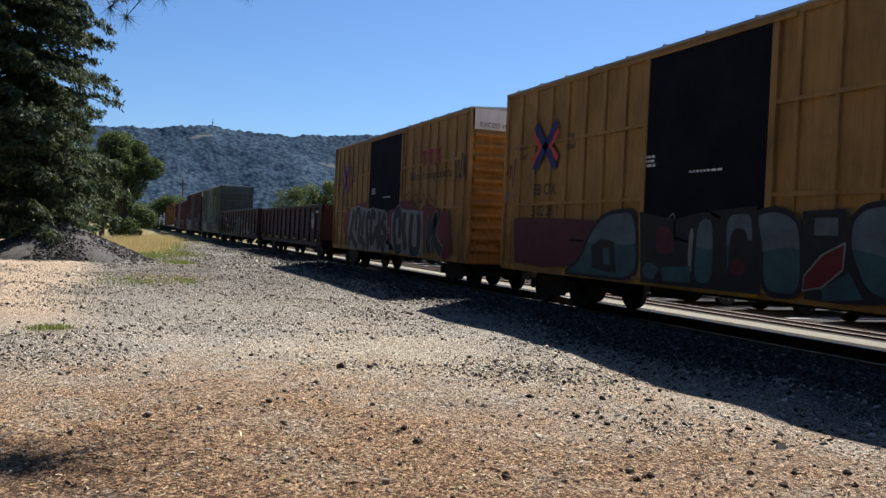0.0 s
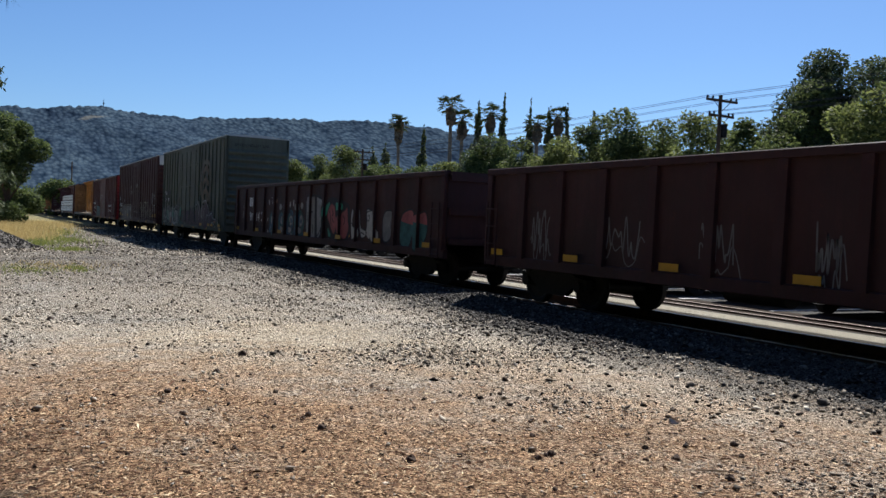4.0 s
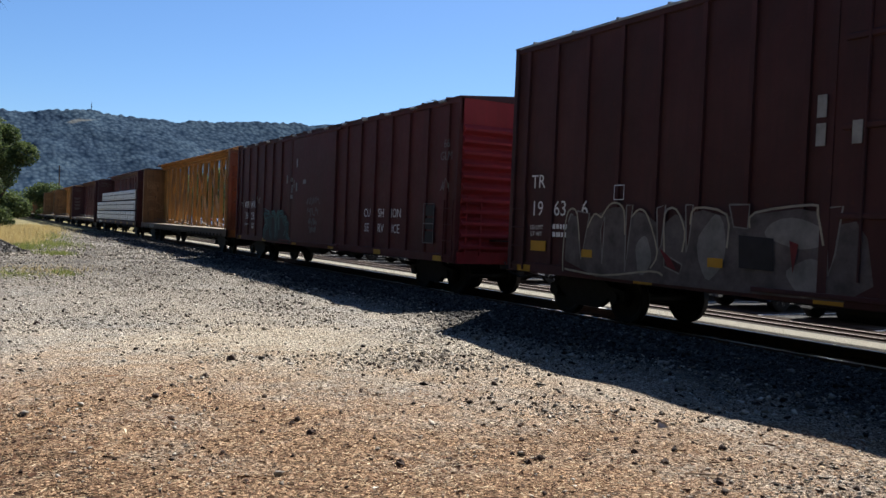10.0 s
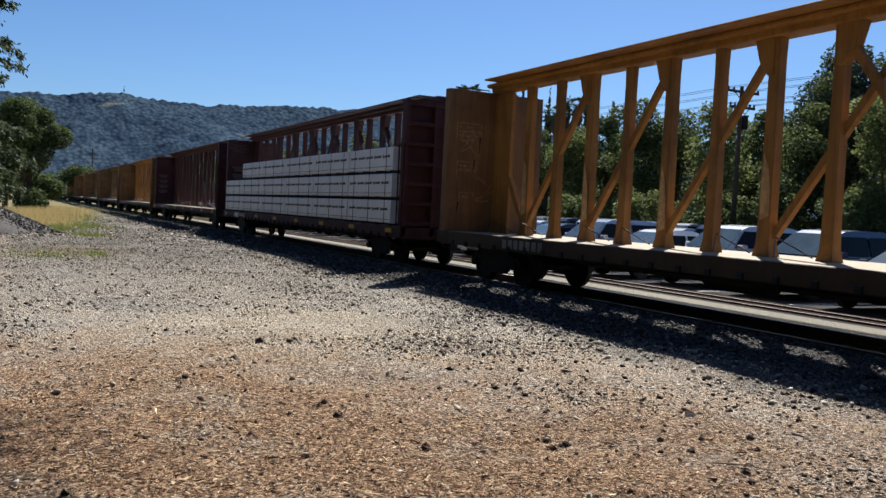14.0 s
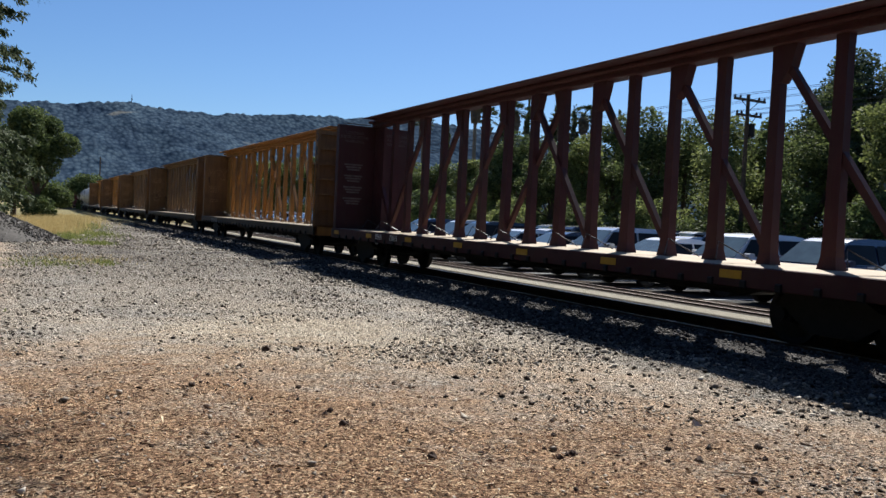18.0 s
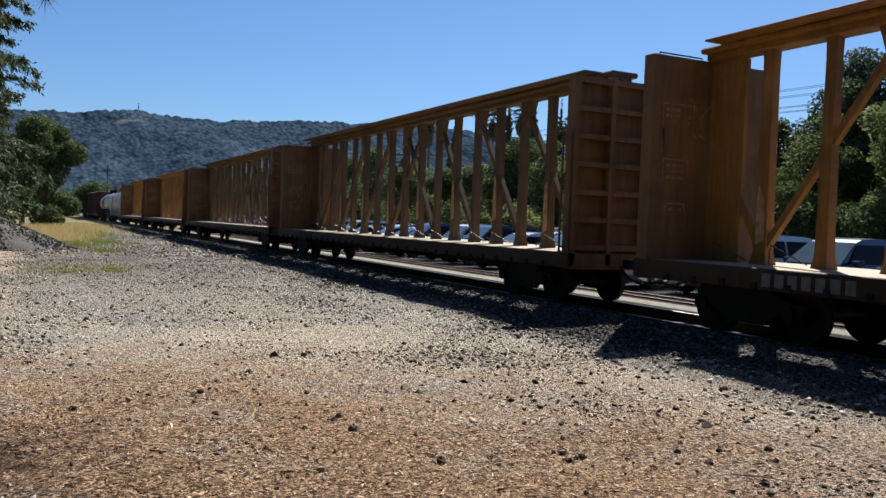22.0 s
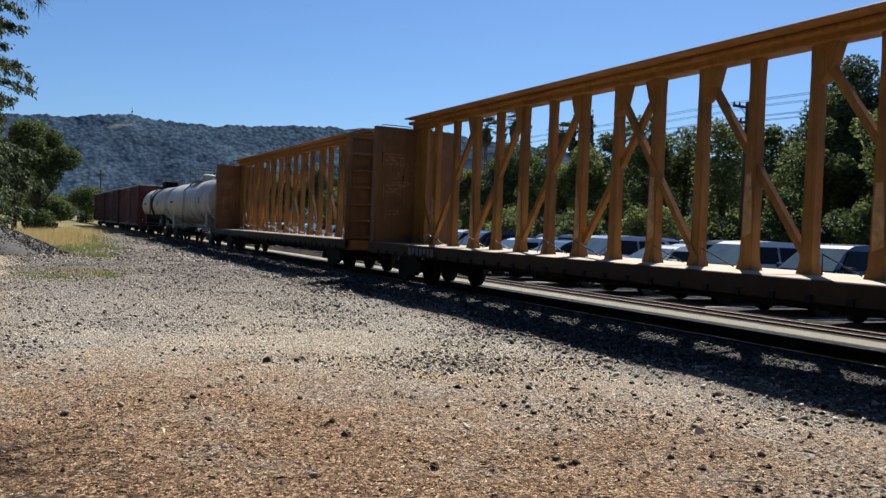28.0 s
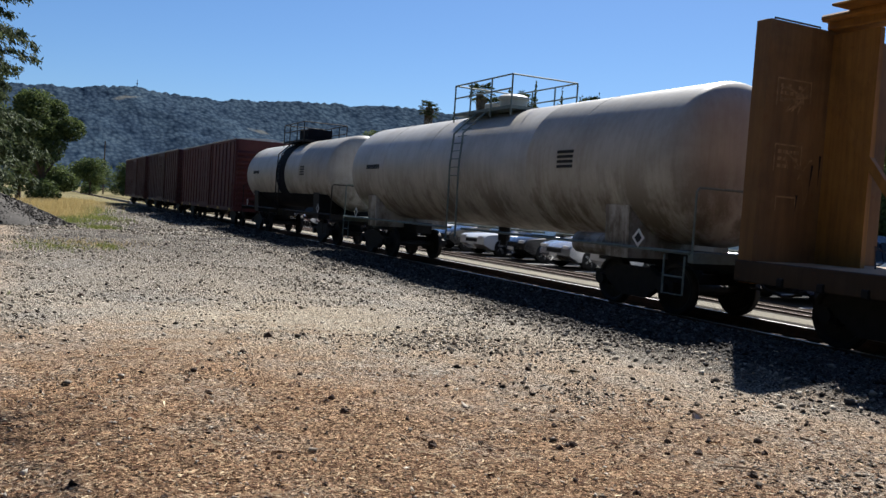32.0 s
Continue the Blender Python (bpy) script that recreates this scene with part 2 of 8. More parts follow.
RUBBED = plain("rubbed_pale_paint", (0.42, 0.26, 0.115), 0.7, 0, 0.4, 7)

RAIL_X, RAIL_Z = 11.35, 0.2

# ---- ground ----
def ground_material():
    m, nt, bsdf, obj = base("gravel_and_pine_litter")
    geo = nt.nodes.new("ShaderNodeNewGeometry")
    pos = geo.outputs["Position"]
    sep = nt.nodes.new("ShaderNodeSeparateXYZ")
    nt.links.new(pos, sep.inputs[0])
    X, Y = sep.outputs[0], sep.outputs[1]
    big = noise_tex(nt, pos, 0.42, 5, 0.65)
    mid = noise_tex(nt, pos, 2.0, 5, 0.7)
    fine = noise_tex(nt, pos, 26, 4, 0.75)
    grit = noise_tex(nt, pos, 95, 3, 0.75)
    speck = noise_tex(nt, pos, 48, 2, 0.6)
    vor = nt.nodes.new("ShaderNodeTexVoronoi")
    vor.inputs["Scale"].default_value = 24
    nt.links.new(pos, vor.inputs["Vector"])

    def lerp(k, lo, hi):
        return mixed(nt, ramp(nt, k, [(0.35, (0, 0, 0)), (0.65, (1, 1, 1))]), lo, hi)

    def near(cx, cy, kx, ky, wob):
        """Distance from a centre, in lengths of its own, with a ragged rim."""
        dx = math_node(nt, "MULTIPLY", math_node(nt, "SUBTRACT", X, cx), kx)
        dy = math_node(nt, "MULTIPLY", math_node(nt, "SUBTRACT", Y, cy), ky)
        r = math_node(nt, "SQRT", math_node(nt, "ADD", math_node(nt, "MULTIPLY", dx, dx), math_node(nt, "MULTIPLY", dy, dy)))
        return math_node(nt, "ADD", r, math_node(nt, "ADD", math_node(nt, "MULTIPLY", math_node(nt, "SUBTRACT", big, 0.5), wob), math_node(nt, "MULTIPLY", math_node(nt, "SUBTRACT", mid, 0.5), wob * 0.9)))

    soil = lerp(fine, (0.25, 0.208, 0.158), (0.46, 0.405, 0.326))
    stone = ramp(nt, vor.outputs["Color"], [(0.1, (0.07, 0.066, 0.060)), (0.5, (0.22, 0.205, 0.180)), (0.9, (0.42, 0.395, 0.35))])
    need = lerp(fine, (0.11, 0.06, 0.036), (0.345, 0.213, 0.124))
    need = mixed(nt, ramp(nt, grit, [(0.52, (0, 0, 0)), (0.64, (0.75, 0.75, 0.75))]), need, (0.56, 0.42, 0.25))
    dust = lerp(mid, (0.30, 0.245, 0.175), (0.43, 0.372, 0.285))
    # gravelly soil, with bare dusty patches and stonier ones
    c = mixed(nt, ramp(nt, big, [(0.42, (0.05, 0.05, 0.05)), (0.62, (0.75, 0.75, 0.75))]), soil, stone)
    c = mixed(nt, ramp(nt, near(3.4, 10.5, 0.36, 0.24, 1.6), [(0.35, (0.9, 0.9, 0.9)), (1.0, (0, 0, 0))]), c, dust)
    # sandy path on the side away from the rails
    sx = math_node(nt, "ADD", math_node(nt, "MULTIPLY", X, -0.8), math_node(nt, "MULTIPLY", math_node(nt, "SUBTRACT", big, 0.5), 2.6))
    sy = math_node(nt, "MULTIPLY", math_node(nt, "SUBTRACT", Y, 12.5), 0.3, True)
    k_sand = math_node(nt, "MULTIPLY", math_node(nt, "ADD", sx, 0.0, True), sy, True)
    # dark coarse stone further off; along the line it has train shade painted in
    away = math_node(nt, "MULTIPLY", math_node(nt, "SUBTRACT", Y, 12.0), 0.07, True)
    line = math_node(nt, "MULTIPLY", math_node(nt, "SUBTRACT", math_node(nt, "ADD", X, math_node(nt, "MULTIPLY", mid, 1.6)), 7.1), 0.7, True)
    k_dark = math_node(nt, "MAXIMUM", math_node(nt, "MULTIPLY", away, ramp(nt, big, [(0.36, (0.95, 0.95, 0.95)), (0.62, (0.35, 0.35, 0.35))])), line)
    k_dark = math_node(nt, "MULTIPLY", k_dark, math_node(nt, "SUBTRACT", 1.0, k_sand))
    c = mixed(nt, k_dark, c, mixed(nt, vor.outputs["Color"], (0.02, 0.019, 0.018), (0.115, 0.107, 0.10)))
    c = mixed(nt, k_sand, c, lerp(fine, (0.34, 0.245, 0.165), (0.48, 0.38, 0.275)))
    # pine litter round the eye, thinning out in patches
    k_need = ramp(nt, near(-1.2, 2.2, 0.1, 0.1, 0.62), [(0.54, (0.96, 0.96, 0.96)), (0.70, (0.62, 0.62, 0.62)), (0.98, (0, 0, 0))])
    k_thin = ramp(nt, noise_tex(nt, pos, 1.1, 4, 0.7), [(0.36, (0.45, 0.45, 0.45)), (0.5, (1, 1, 1))])
    c = mixed(nt, math_node(nt, "MULTIPLY", k_need, k_thin), c, need)
    # pebbles on everything, and dark specks painted for the small shadows among them
    peb = nt.nodes.new("ShaderNodeTexVoronoi")
    peb.inputs["Scale"].default_value = 52
    nt.links.new(pos, peb.inputs["Vector"])
    c = mixed(nt, 1.0, c, ramp(nt, peb.outputs["Color"], [(0.15, (0.28, 0.27, 0.26)), (0.5, (0.98, 0.98, 0.98)), (0.85, (1.75, 1.75, 1.72))]), "MULTIPLY")
    c = mixed(nt, 1.0, c, ramp(nt, speck, [(0.37, (0.16, 0.15, 0.14)), (0.46, (1.1, 1.1, 1.1))]), "MULTIPLY")
    # paved lot past the rails, darkened for the shadows of the parked cars
    k_pave = math_node(nt, "MULTIPLY", math_node(nt, "SUBTRACT", X, 15.2), 6.0, True)
    c = mixed(nt, k_pave, c, lerp(mid, (0.05, 0.049, 0.048), (0.085, 0.083, 0.081)))
    # train shade painted near black on the track bed
    k_bed = math_node(nt, "MULTIPLY", math_node(nt, "SUBTRACT", X, 10.1), 3.0, True)
    c = mixed(nt, math_node(nt, "MULTIPLY", k_bed, math_node(nt, "SUBTRACT", 1.0, k_pave)), c, lerp(fine, (0.03, 0.027, 0.024), (0.085, 0.076, 0.066)))
    # pale dust beyond the far rail, lightened where the sun gets under the cars
    k_pale = math_node(nt, "MULTIPLY", math_node(nt, "MULTIPLY", math_node(nt, "SUBTRACT", X, 12.5), 12.0, True), math_node(nt, "MULTIPLY", math_node(nt, "SUBTRACT", 13.32, X), 12.0, True))
    c = mixed(nt, k_pale, c, lerp(fine, (0.22, 0.2, 0.155), (0.36, 0.33, 0.265)))
    # dark oily soil round the spare rails, run on to paint parked cars' shade
    k_soil_shade = math_node(nt, "MULTIPLY", math_node(nt, "MULTIPLY", math_node(nt, "SUBTRACT", X, 13.42), 12.0, True), math_node(nt, "MULTIPLY", math_node(nt, "SUBTRACT", 15.3, X), 12.0, True))
    c = mixed(nt, k_soil_shade, c, mixed(nt, fine, (0.022, 0.016, 0.012), (0.06, 0.045, 0.034)))
    # dry grassland far off
    far = math_node(nt, "MULTIPLY", math_node(nt, "SUBTRACT", Y, 60.0), 0.03, True)
    c = mixed(nt, far, c, mixed(nt, big, (0.123, 0.115, 0.0539), (0.254, 0.208, 0.108)))
    nt.links.new(c, bsdf.inputs["Base Color"])
    bsdf.inputs["Roughness"].default_value = 0.95
    bsdf.inputs["Specular IOR Level"].default_value = 0.05
    h = math_node(nt, "ADD", math_node(nt, "MULTIPLY", vor.outputs["Distance"], -0.5), math_node(nt, "ADD", fine, math_node(nt, "MULTIPLY", grit, 0.35)))
    bump(nt, bsdf, h, 1.0, 0.04)
    return m


def shoulder(x):
    """The ballast rises a little towards the near rail."""
    return float(np.interp(x, [6.9, 8.4, 9.5, 10.15], [0, 0.06, 0.09, 0]))


def build_ground():
    def axis(lo, hi, fine_lo, fine_hi, step):
        a = list(np.arange(fine_lo, fine_hi, step))
        s, v = step, fine_hi
        while v < hi:
            a.append(v)
            s *= 1.25
            v += s
        a.append(hi)
        s, v = step, fine_lo - step
        while v > lo:
            a.insert(0, v)
            s *= 1.25
            v -= s
        a.insert(0, lo)
        return np.array(a)
    xs, ys = axis(-4000, 4000, -6, 13.2, 0.16), axis(-500, 4600, 1, 24, 0.16)
    gx, gy = np.meshgrid(xs, ys, indexing="ij")
    gz = np.zeros_like(gx)
    for i in range(gx.shape[0]):
        for j in range(gx.shape[1]):
            x, y = gx[i, j], gy[i, j]
            if -40 < x < 10.2 and -10 < y < 90:
                k = min(1.0, (10.2 - x) / 1.5)
                gz[i, j] = k * (0.035 * noise.noise((x * 0.9, y * 0.9, 0)) + 0.05 * noise.noise((x * 0.25, y * 0.25, 3))) + shoulder(x)
    # the track bed lies a little lower
    gz += np.interp(gx, [10.2, 10.46, 12.2, 12.26], [0, -0.215, -0.215, 0])
    n, m = gx.shape
    idx = np.arange(n * m).reshape(n, m)
    f = np.stack([idx[:-1, :-1], idx[1:, :-1], idx[1:, 1:], idx[:-1, 1:]], -1).reshape(-1, 4)
    me = np_mesh("ground", np.stack([gx, gy, gz], -1).reshape(-1, 3), f, ground_material())
    me.shade_smooth()
    tagged(new("ground", me), "level ground of grey gravel, bare soil and brown pine litter", "ground", kind="structure")


build_ground()


def ground_z(x, y):
    if -40 < x < 10.2 and -10 < y < 90:
        return min(1.0, (10.2 - x) / 1.5) * (0.035 * noise.noise((x * 0.9, y * 0.9, 0)) + 0.05 * noise.noise((x * 0.25, y * 0.25, 3))) + shoulder(x)
    return 0.0


# ---- rails ----
def build_track():
    tr = thing("railway_track", "single railway track of rusty steel rails on weathered timber ties", "track", kind="structure")
    low = -0.195
    prof = [(-0.07, 0.015), (0.07, 0.015), (0.07, 0.03), (0.015, 0.06), (0.012, 0.145), (0.036, 0.16), (0.036, 0.192), (-0.036, 0.192), (-0.036, 0.16), (-0.012, 0.145), (-0.015, 0.06), (-0.07, 0.03)]
    for s in (-1, 1):
        r = part("rail", Geo().prism_y([(x + RAIL_X + s * 0.7535, z + low) for x, z in prof], -400, 520), RAILM, tr, "rusty steel rail with a polished head")
        part("rail_head", Geo().box(RAIL_X + s * 0.7535 - 0.034, RAIL_X + s * 0.7535 + 0.034, -400, 520, 0.1925 + low, 0.2 + low), RAILTOP, r)
    tie = Geo().cbox(RAIL_X - 1.3, RAIL_X + 1.3, -0.11, 0.11, -0.12, 0.014, 0.012).mesh("tie", TIEM)
    for i in range(210):
        part("tie", tie, TIEM, tr, at=(0, -14 + i * 0.52, low))
    for x in (13.6, 14.3):
        sp = thing("spare_rail", "rusty spare rail lying on dark soil beside the track", "rail", "spare rails")
        part("rail", Geo().prism_y([(x + a * 0.8, z * 0.6 - 0.075) for a, z in prof], -30, 180), RAILM, sp)


build_track()

# ---- the train ----
WHEEL_R = 0.46


def truck_meshes():
    w = Geo()
    for s in (-1, 1):
        prof = [(-0.085, 0.10), (-0.085, 0.14), (-0.04, 0.16), (-0.03, 0.36), (-0.065, 0.40), (-0.065, WHEEL_R), (0.045, WHEEL_R), (0.05, WHEEL_R + 0.027), (0.075, WHEEL_R + 0.02), (0.075, 0.40), (0.02, 0.36), (0.03, 0.16), (0.085, 0.14), (0.085, 0.10)]
        w.lathe([(-s * a, r) for a, r in (prof if s < 0 else prof)], 0, (s * 0.7535, 0, 0), 28)
    w.cyl(0, (0, 0, 0), 0.085, 1.12, 14)
    f = Geo()
    arch = [(-1.12, 0.42), (-1.12, 0.60), (-0.72, 0.66), (-0.45, 0.80), (0.45, 0.80), (0.72, 0.66), (1.12, 0.60), (1.12, 0.42), (0.98, 0.42), (0.86, 0.52), (0.72, 0.46), (0.38, 0.24), (-0.38, 0.24), (-0.72, 0.46), (-0.86, 0.52), (-0.98, 0.42)]
    f.prism_x(arch, -0.07, 0.07)
    for s in (-1, 1):
        f.cyl(0, (-0.08, s * 0.89, 0.47), 0.11, 0.06, 14)
        f.box(-0.05, 0.05, s * 0.89 - 0.14, s * 0.89 + 0.14, 0.36, 0.56)
    spring = Geo()
    for k in range(3):
        for j in range(9):
            spring.cyl(2, (0, -0.2 + k * 0.2, 0.35 + j * 0.03), 0.085, 0.009, 10)
    b = Geo().box(-0.95, 0.95, -0.16, 0.16, 0.5, 0.68).box(-0.35, 0.35, -0.35, 0.35, 0.62, 0.80).box(-0.25, 0.25, -0.3, 0.3, 0.78, 1.0)
    return (w.mesh("wheelset", WHEEL, True), f.mesh("side_frame", STEEL), spring.mesh("spring_nest", STEEL), b.mesh("bolster", STEEL))


TRUCK = truck_meshes()
WHEELS = []
DROP = -0.195


def truck(car, y):
    t = part("truck", TRUCK[3], STEEL, car, "dark cast-steel freight truck", (0, y, DROP))
    for s in (-1, 1):
        WHEELS.append(part("wheelset", TRUCK[0], WHEEL, t, "", (0, s * 0.89, WHEEL_R)))
        part("side_frame", TRUCK[1], STEEL, t, "", (s * 1.0, 0, 0))
        part("spring_nest", TRUCK[2], STEEL, t, "", (s * 0.98, 0, 0))


def coupler_mesh():
    g = Geo().box(-0.08, 0.08, -0.75, 0, 0.72, 0.9)
    g.prism_y([(-0.22, 0.66), (0.16, 0.66), (0.2, 0.8), (0.16, 0.98), (-0.2, 0.98)], -1.0, -0.7)
    g.tube([(-0.35, -0.3, 0.75), (-0.4, -0.6, 0.55), (-0.3, -0.9, 0.45), (-0.05, -1.05, 0.5)], 0.025)
    return g.mesh("coupler", STEEL)


COUPLER = coupler_mesh()


def running_gear(car, half, inset=2.0, grip=True):
    truck(car, half - inset)
    truck(car, -half + inset)
    for s in (-1, 1):
        c = part("coupler", COUPLER, STEEL, car, "", (0, s * (half + 0.05), -0.08))
        if s > 0:
            c.rotation_euler = (0, 0, math.pi)


def ladder(car, y0, y1, z0, z1, x=-1.6, mat=None, step=0.38):
    g = Geo()
    for y in (y0, y1):
        g.box(x - 0.012, x + 0.02, y - 0.02, y + 0.02, z0, z1)
    z = z0 + 0.1
    while z < z1:
        g.cyl(1, (x - 0.01, (y0 + y1) / 2, z), 0.012, (y1 - y0) / 2, 6)
        z += step
    return part("ladder", g, mat, car)


def end_ladder(car, y, x0, x1, z0, z1, mat, step=0.38):
    g = Geo()
    for x in (x0, x1):
        g.box(x - 0.02, x + 0.02, y - 0.03, y, z0, z1)
    z = z0 + 0.1
    while z < z1:
        g.cyl(0, ((x0 + x1) / 2, y - 0.05, z), 0.012, (x1 - x0) / 2, 6)
        z += step
    return part("end_ladder", g, mat, car)


def reflectors(car, half, z, x, n=5, mat=None):
    for i in range(n):
        y = -half + 0.6 + i * (2 * half - 1.4) / (n - 1)
        part("reflector", Geo().box(x - 0.006, x, y, y + 0.45, z, z + 0.13), mat or SIGNY, car)


def brake_gear(car, half):
    part("air_reservoir", Geo().cyl(1, (-0.75, 1.6, 0.55), 0.2, 0.6, 16), STEEL, car)
    part("brake_cylinder", Geo().cyl(1, (-0.5, -0.8, 0.6), 0.17, 0.3, 14), STEEL, car)
    g = Geo()
    g.tube([(-0.2, -half + 2.6, 0.55), (-0.6, -1.2, 0.5), (-0.6, 1.0, 0.5), (-0.2, half - 2.6, 0.55)], 0.025)
    g.tube([(-1.0, -half + 1.0, 0.62), (-1.05, 0, 0.6), (-1.0, half - 1.0, 0.62)], 0.02)
    part("brake_rod", g, STEEL, car)


def boxcar(name_label, s0, s1, H, col, end_col, ribs, door, door_mat, horiz=False, door_ribs=True, white_top=None, roof_mat=None, sill=0.6, ridge=0.08, corner=None):
    """A boxcar from s0 (front) to s1; H over the rails; door: its front and back along the car."""
    L = s1 - s0
    h = L / 2
    car = thing("boxcar", name_label, "boxcar", "cars of the train", at=(RAIL_X, (s0 + s1) / 2, RAIL_Z))
    zb, zt = sill, H - 0.06
    for s in (-1, 1):
        g = Geo().box(s * 1.47 - 0.03, s * 1.47 + 0.03, -h, h, zb + 0.12, zt)
        wall = part("side_wall", g, col, car)
        part("side_sill", Geo().cbox(s * 1.49 - 0.05, s * 1.49 + 0.05, -h, h, zb, zb + 0.2, 0.012), col, car)
        part("top_chord", Geo().cbox(s * 1.49 - 0.05, s * 1.49 + 0.055, -h, h, zt - 0.12, zt, 0.012), col, car)
        rib = Geo().prism_y([(-0.055, zb + 0.2), (0.0, zb + 0.2), (0.0, zt - 0.12), (-0.055, zt - 0.12)], -0.045, 0.045).mesh("rib", col)
        d0, d1 = door
        y = -h + ribs * 0.5
        while y < h - 0.1:
            if not (d0 - 0.12 < y < d1 + 0.12):
                o = part("rib", rib, col, wall, at=(s * 1.5, y, 0))
                if s > 0:
                    o.rotation_euler = (0, 0, math.pi)
            y += ribs
        for y in (-h + 0.05, h - 0.05):
            part("corner_post", Geo().box(s * 1.5 - 0.06, s * 1.5 + 0.06, y - 0.06, y + 0.06, zb + 0.1, zt), corner or col, car)
        if horiz:
            for k in (0.36, 0.68):
                z = zb + (zt - zb) * k
                for a, b in ((-h + 0.4, d0 - 0.1), (d1 + 0.1, h - 0.4)):
                    part("belt_rail", Geo().box(s * 1.5 - 0.062, s * 1.5 + 0.062, a, b, z, z + 0.07), col, car)
        # door
        x0, x1 = sorted((s * 1.50, s * 1.56))
        dd = part("door", Geo().cbox(x0, x1, d0, d1, zb + 0.15, zt - 0.15, 0.012), door_mat, car)
        for y in (d0 - 0.06, d1 + 0.06):
            part("door_post", Geo().cbox(s * 1.52 - 0.055, s * 1.52 + 0.055, y - 0.07, y + 0.07, zb + 0.1, zt - 0.05, 0.01), corner or col, car)
        for z in (zb + 0.1, zt - 0.16):
            part("door_track", Geo().cbox(s * 1.56 - 0.03, s * 1.56 + 0.03, d0 - 0.5, d1 + 1.2, z, z + 0.07, 0.01), corner or col, car)
        if door_ribs:
            w = d1 - d0
            for k in (0.12, 0.4, 0.62, 0.88):
                part("door_rod", Geo().cyl(2, (s * 1.59, d0 + w * k, (zb + zt) / 2), 0.02, (zt - zb) / 2 - 0.35, 8), door_mat, dd)
            for k in (0.25, 0.5, 0.75):
                z = zb + (zt - zb) * k
                part("door_rib", Geo().cbox(s * 1.57 - 0.03, s * 1.57 + 0.03, d0 + 0.15, d1 - 0.15, z, z + 0.08, 0.01), door_mat, dd)
    for s in (-1, 1):
        # pressed end: a saw-tooth of long ribs
        pts = []
        n = 11
        z0, z1 = zb + 0.25, zt - 0.62
        for i in range(n):
            a = z0 + (z1 - z0) * i / n
            b = z0 + (z1 - z0) * (i + 1) / n
            pts += [(s * h, a), (s * h, a + (b - a) * 0.12), (s * (h + 0.12), a + (b - a) * 0.42), (s * (h + 0.12), a + (b - a) * 0.62)]
        pts += [(s * h, z1), (s * (h - 0.05), z1), (s * (h - 0.05), z0)]
        if s < 0:
            pts = pts[::-1]
        e = part("end_wall", Geo().prism_x(pts[::-1] if s > 0 else pts[::-1], -1.44, 1.44), end_col, car)
        y0, y1 = sorted((s * h, s * (h - 0.05)))
        part("end_header", Geo().prism_y([(-1.5, z1), (1.5, z1), (1.5, zt), (0, zt + ridge), (-1.5, zt)], y0 - 0.01, y1 + 0.01), white_top or end_col, e)
        part("end_sill", Geo().cbox(-1.5, 1.5, y0 - 0.06, y1 + 0.06, zb, zb + 0.28, 0.015), end_col, e)
    roof = Geo().prism_y([(-1.56, zt - 0.02), (1.56, zt - 0.02), (1.56, zt + 0.02), (0, zt + ridge + 0.04), (-1.56, zt + 0.02)], -h - 0.03, h + 0.03)
    ro = part("roof", roof, roof_mat or GALV, car, "galvanised pressed-steel roof")
    rr = Geo().add([(-1.57, -0.03, zt), (-1.57, 0.03, zt), (-1.57, 0.03, zt + 0.05), (-1.57, -0.03, zt + 0.05), (0, -0.03, zt + ridge), (0, 0.03, zt + ridge), (0, 0.03, zt + ridge + 0.075), (0, -0.03, zt + ridge + 0.075), (1.57, -0.03, zt), (1.57, 0.03, zt), (1.57, 0.03, zt + 0.05), (1.57, -0.03, zt + 0.05)],
                   [(0, 1, 2, 3), (3, 2, 6, 7), (7, 6, 10, 11), (11, 10, 9, 8), (0, 3, 7, 4), (4, 7, 11, 8), (1, 5, 6, 2), (5, 9, 10, 6)]).mesh("roof_rib", roof_mat or GALV)
    k = int(L / 1.2)
    for i in range(k):
        part("roof_rib", rr, None, ro, at=(0, -h + (i + 0.5) * L / k, 0))
    part("underframe", Geo().box(-1.4, 1.4, -h + 0.1, h - 0.1, zb + 0.1, zb + 0.2).box(-0.25, 0.25, -h, h, 0.5, zb + 0.12), STEEL, car)
    ladder(car, -h + 0.12, -h + 0.55, zb + 0.05, zb + 1.5, -1.57, corner or col)
    ladder(car, h - 0.55, h - 0.12, zb + 0.05, zb + 1.5, -1.57, corner or col)
    end_ladder(car, -h - 0.07, -1.3, -0.9, zb + 0.2, zb + 1.6, end_col)
    part("brake_wheel", Geo().cyl(1, (0.8, -h - 0.14, 1.7), 0.24, 0.02, 18).cyl(1, (0.8, -h - 0.08, 1.7), 0.04, 0.06, 8), STEEL, car)
    part("end_platform", Geo().box(-0.6, 1.2, -h - 0.3, -h, 1.15, 1.18), STEEL, car)
    running_gear(car, h)
    brake_gear(car, h)
    reflectors(car, h, zb + 0.02, -1.545, 6)
    return car


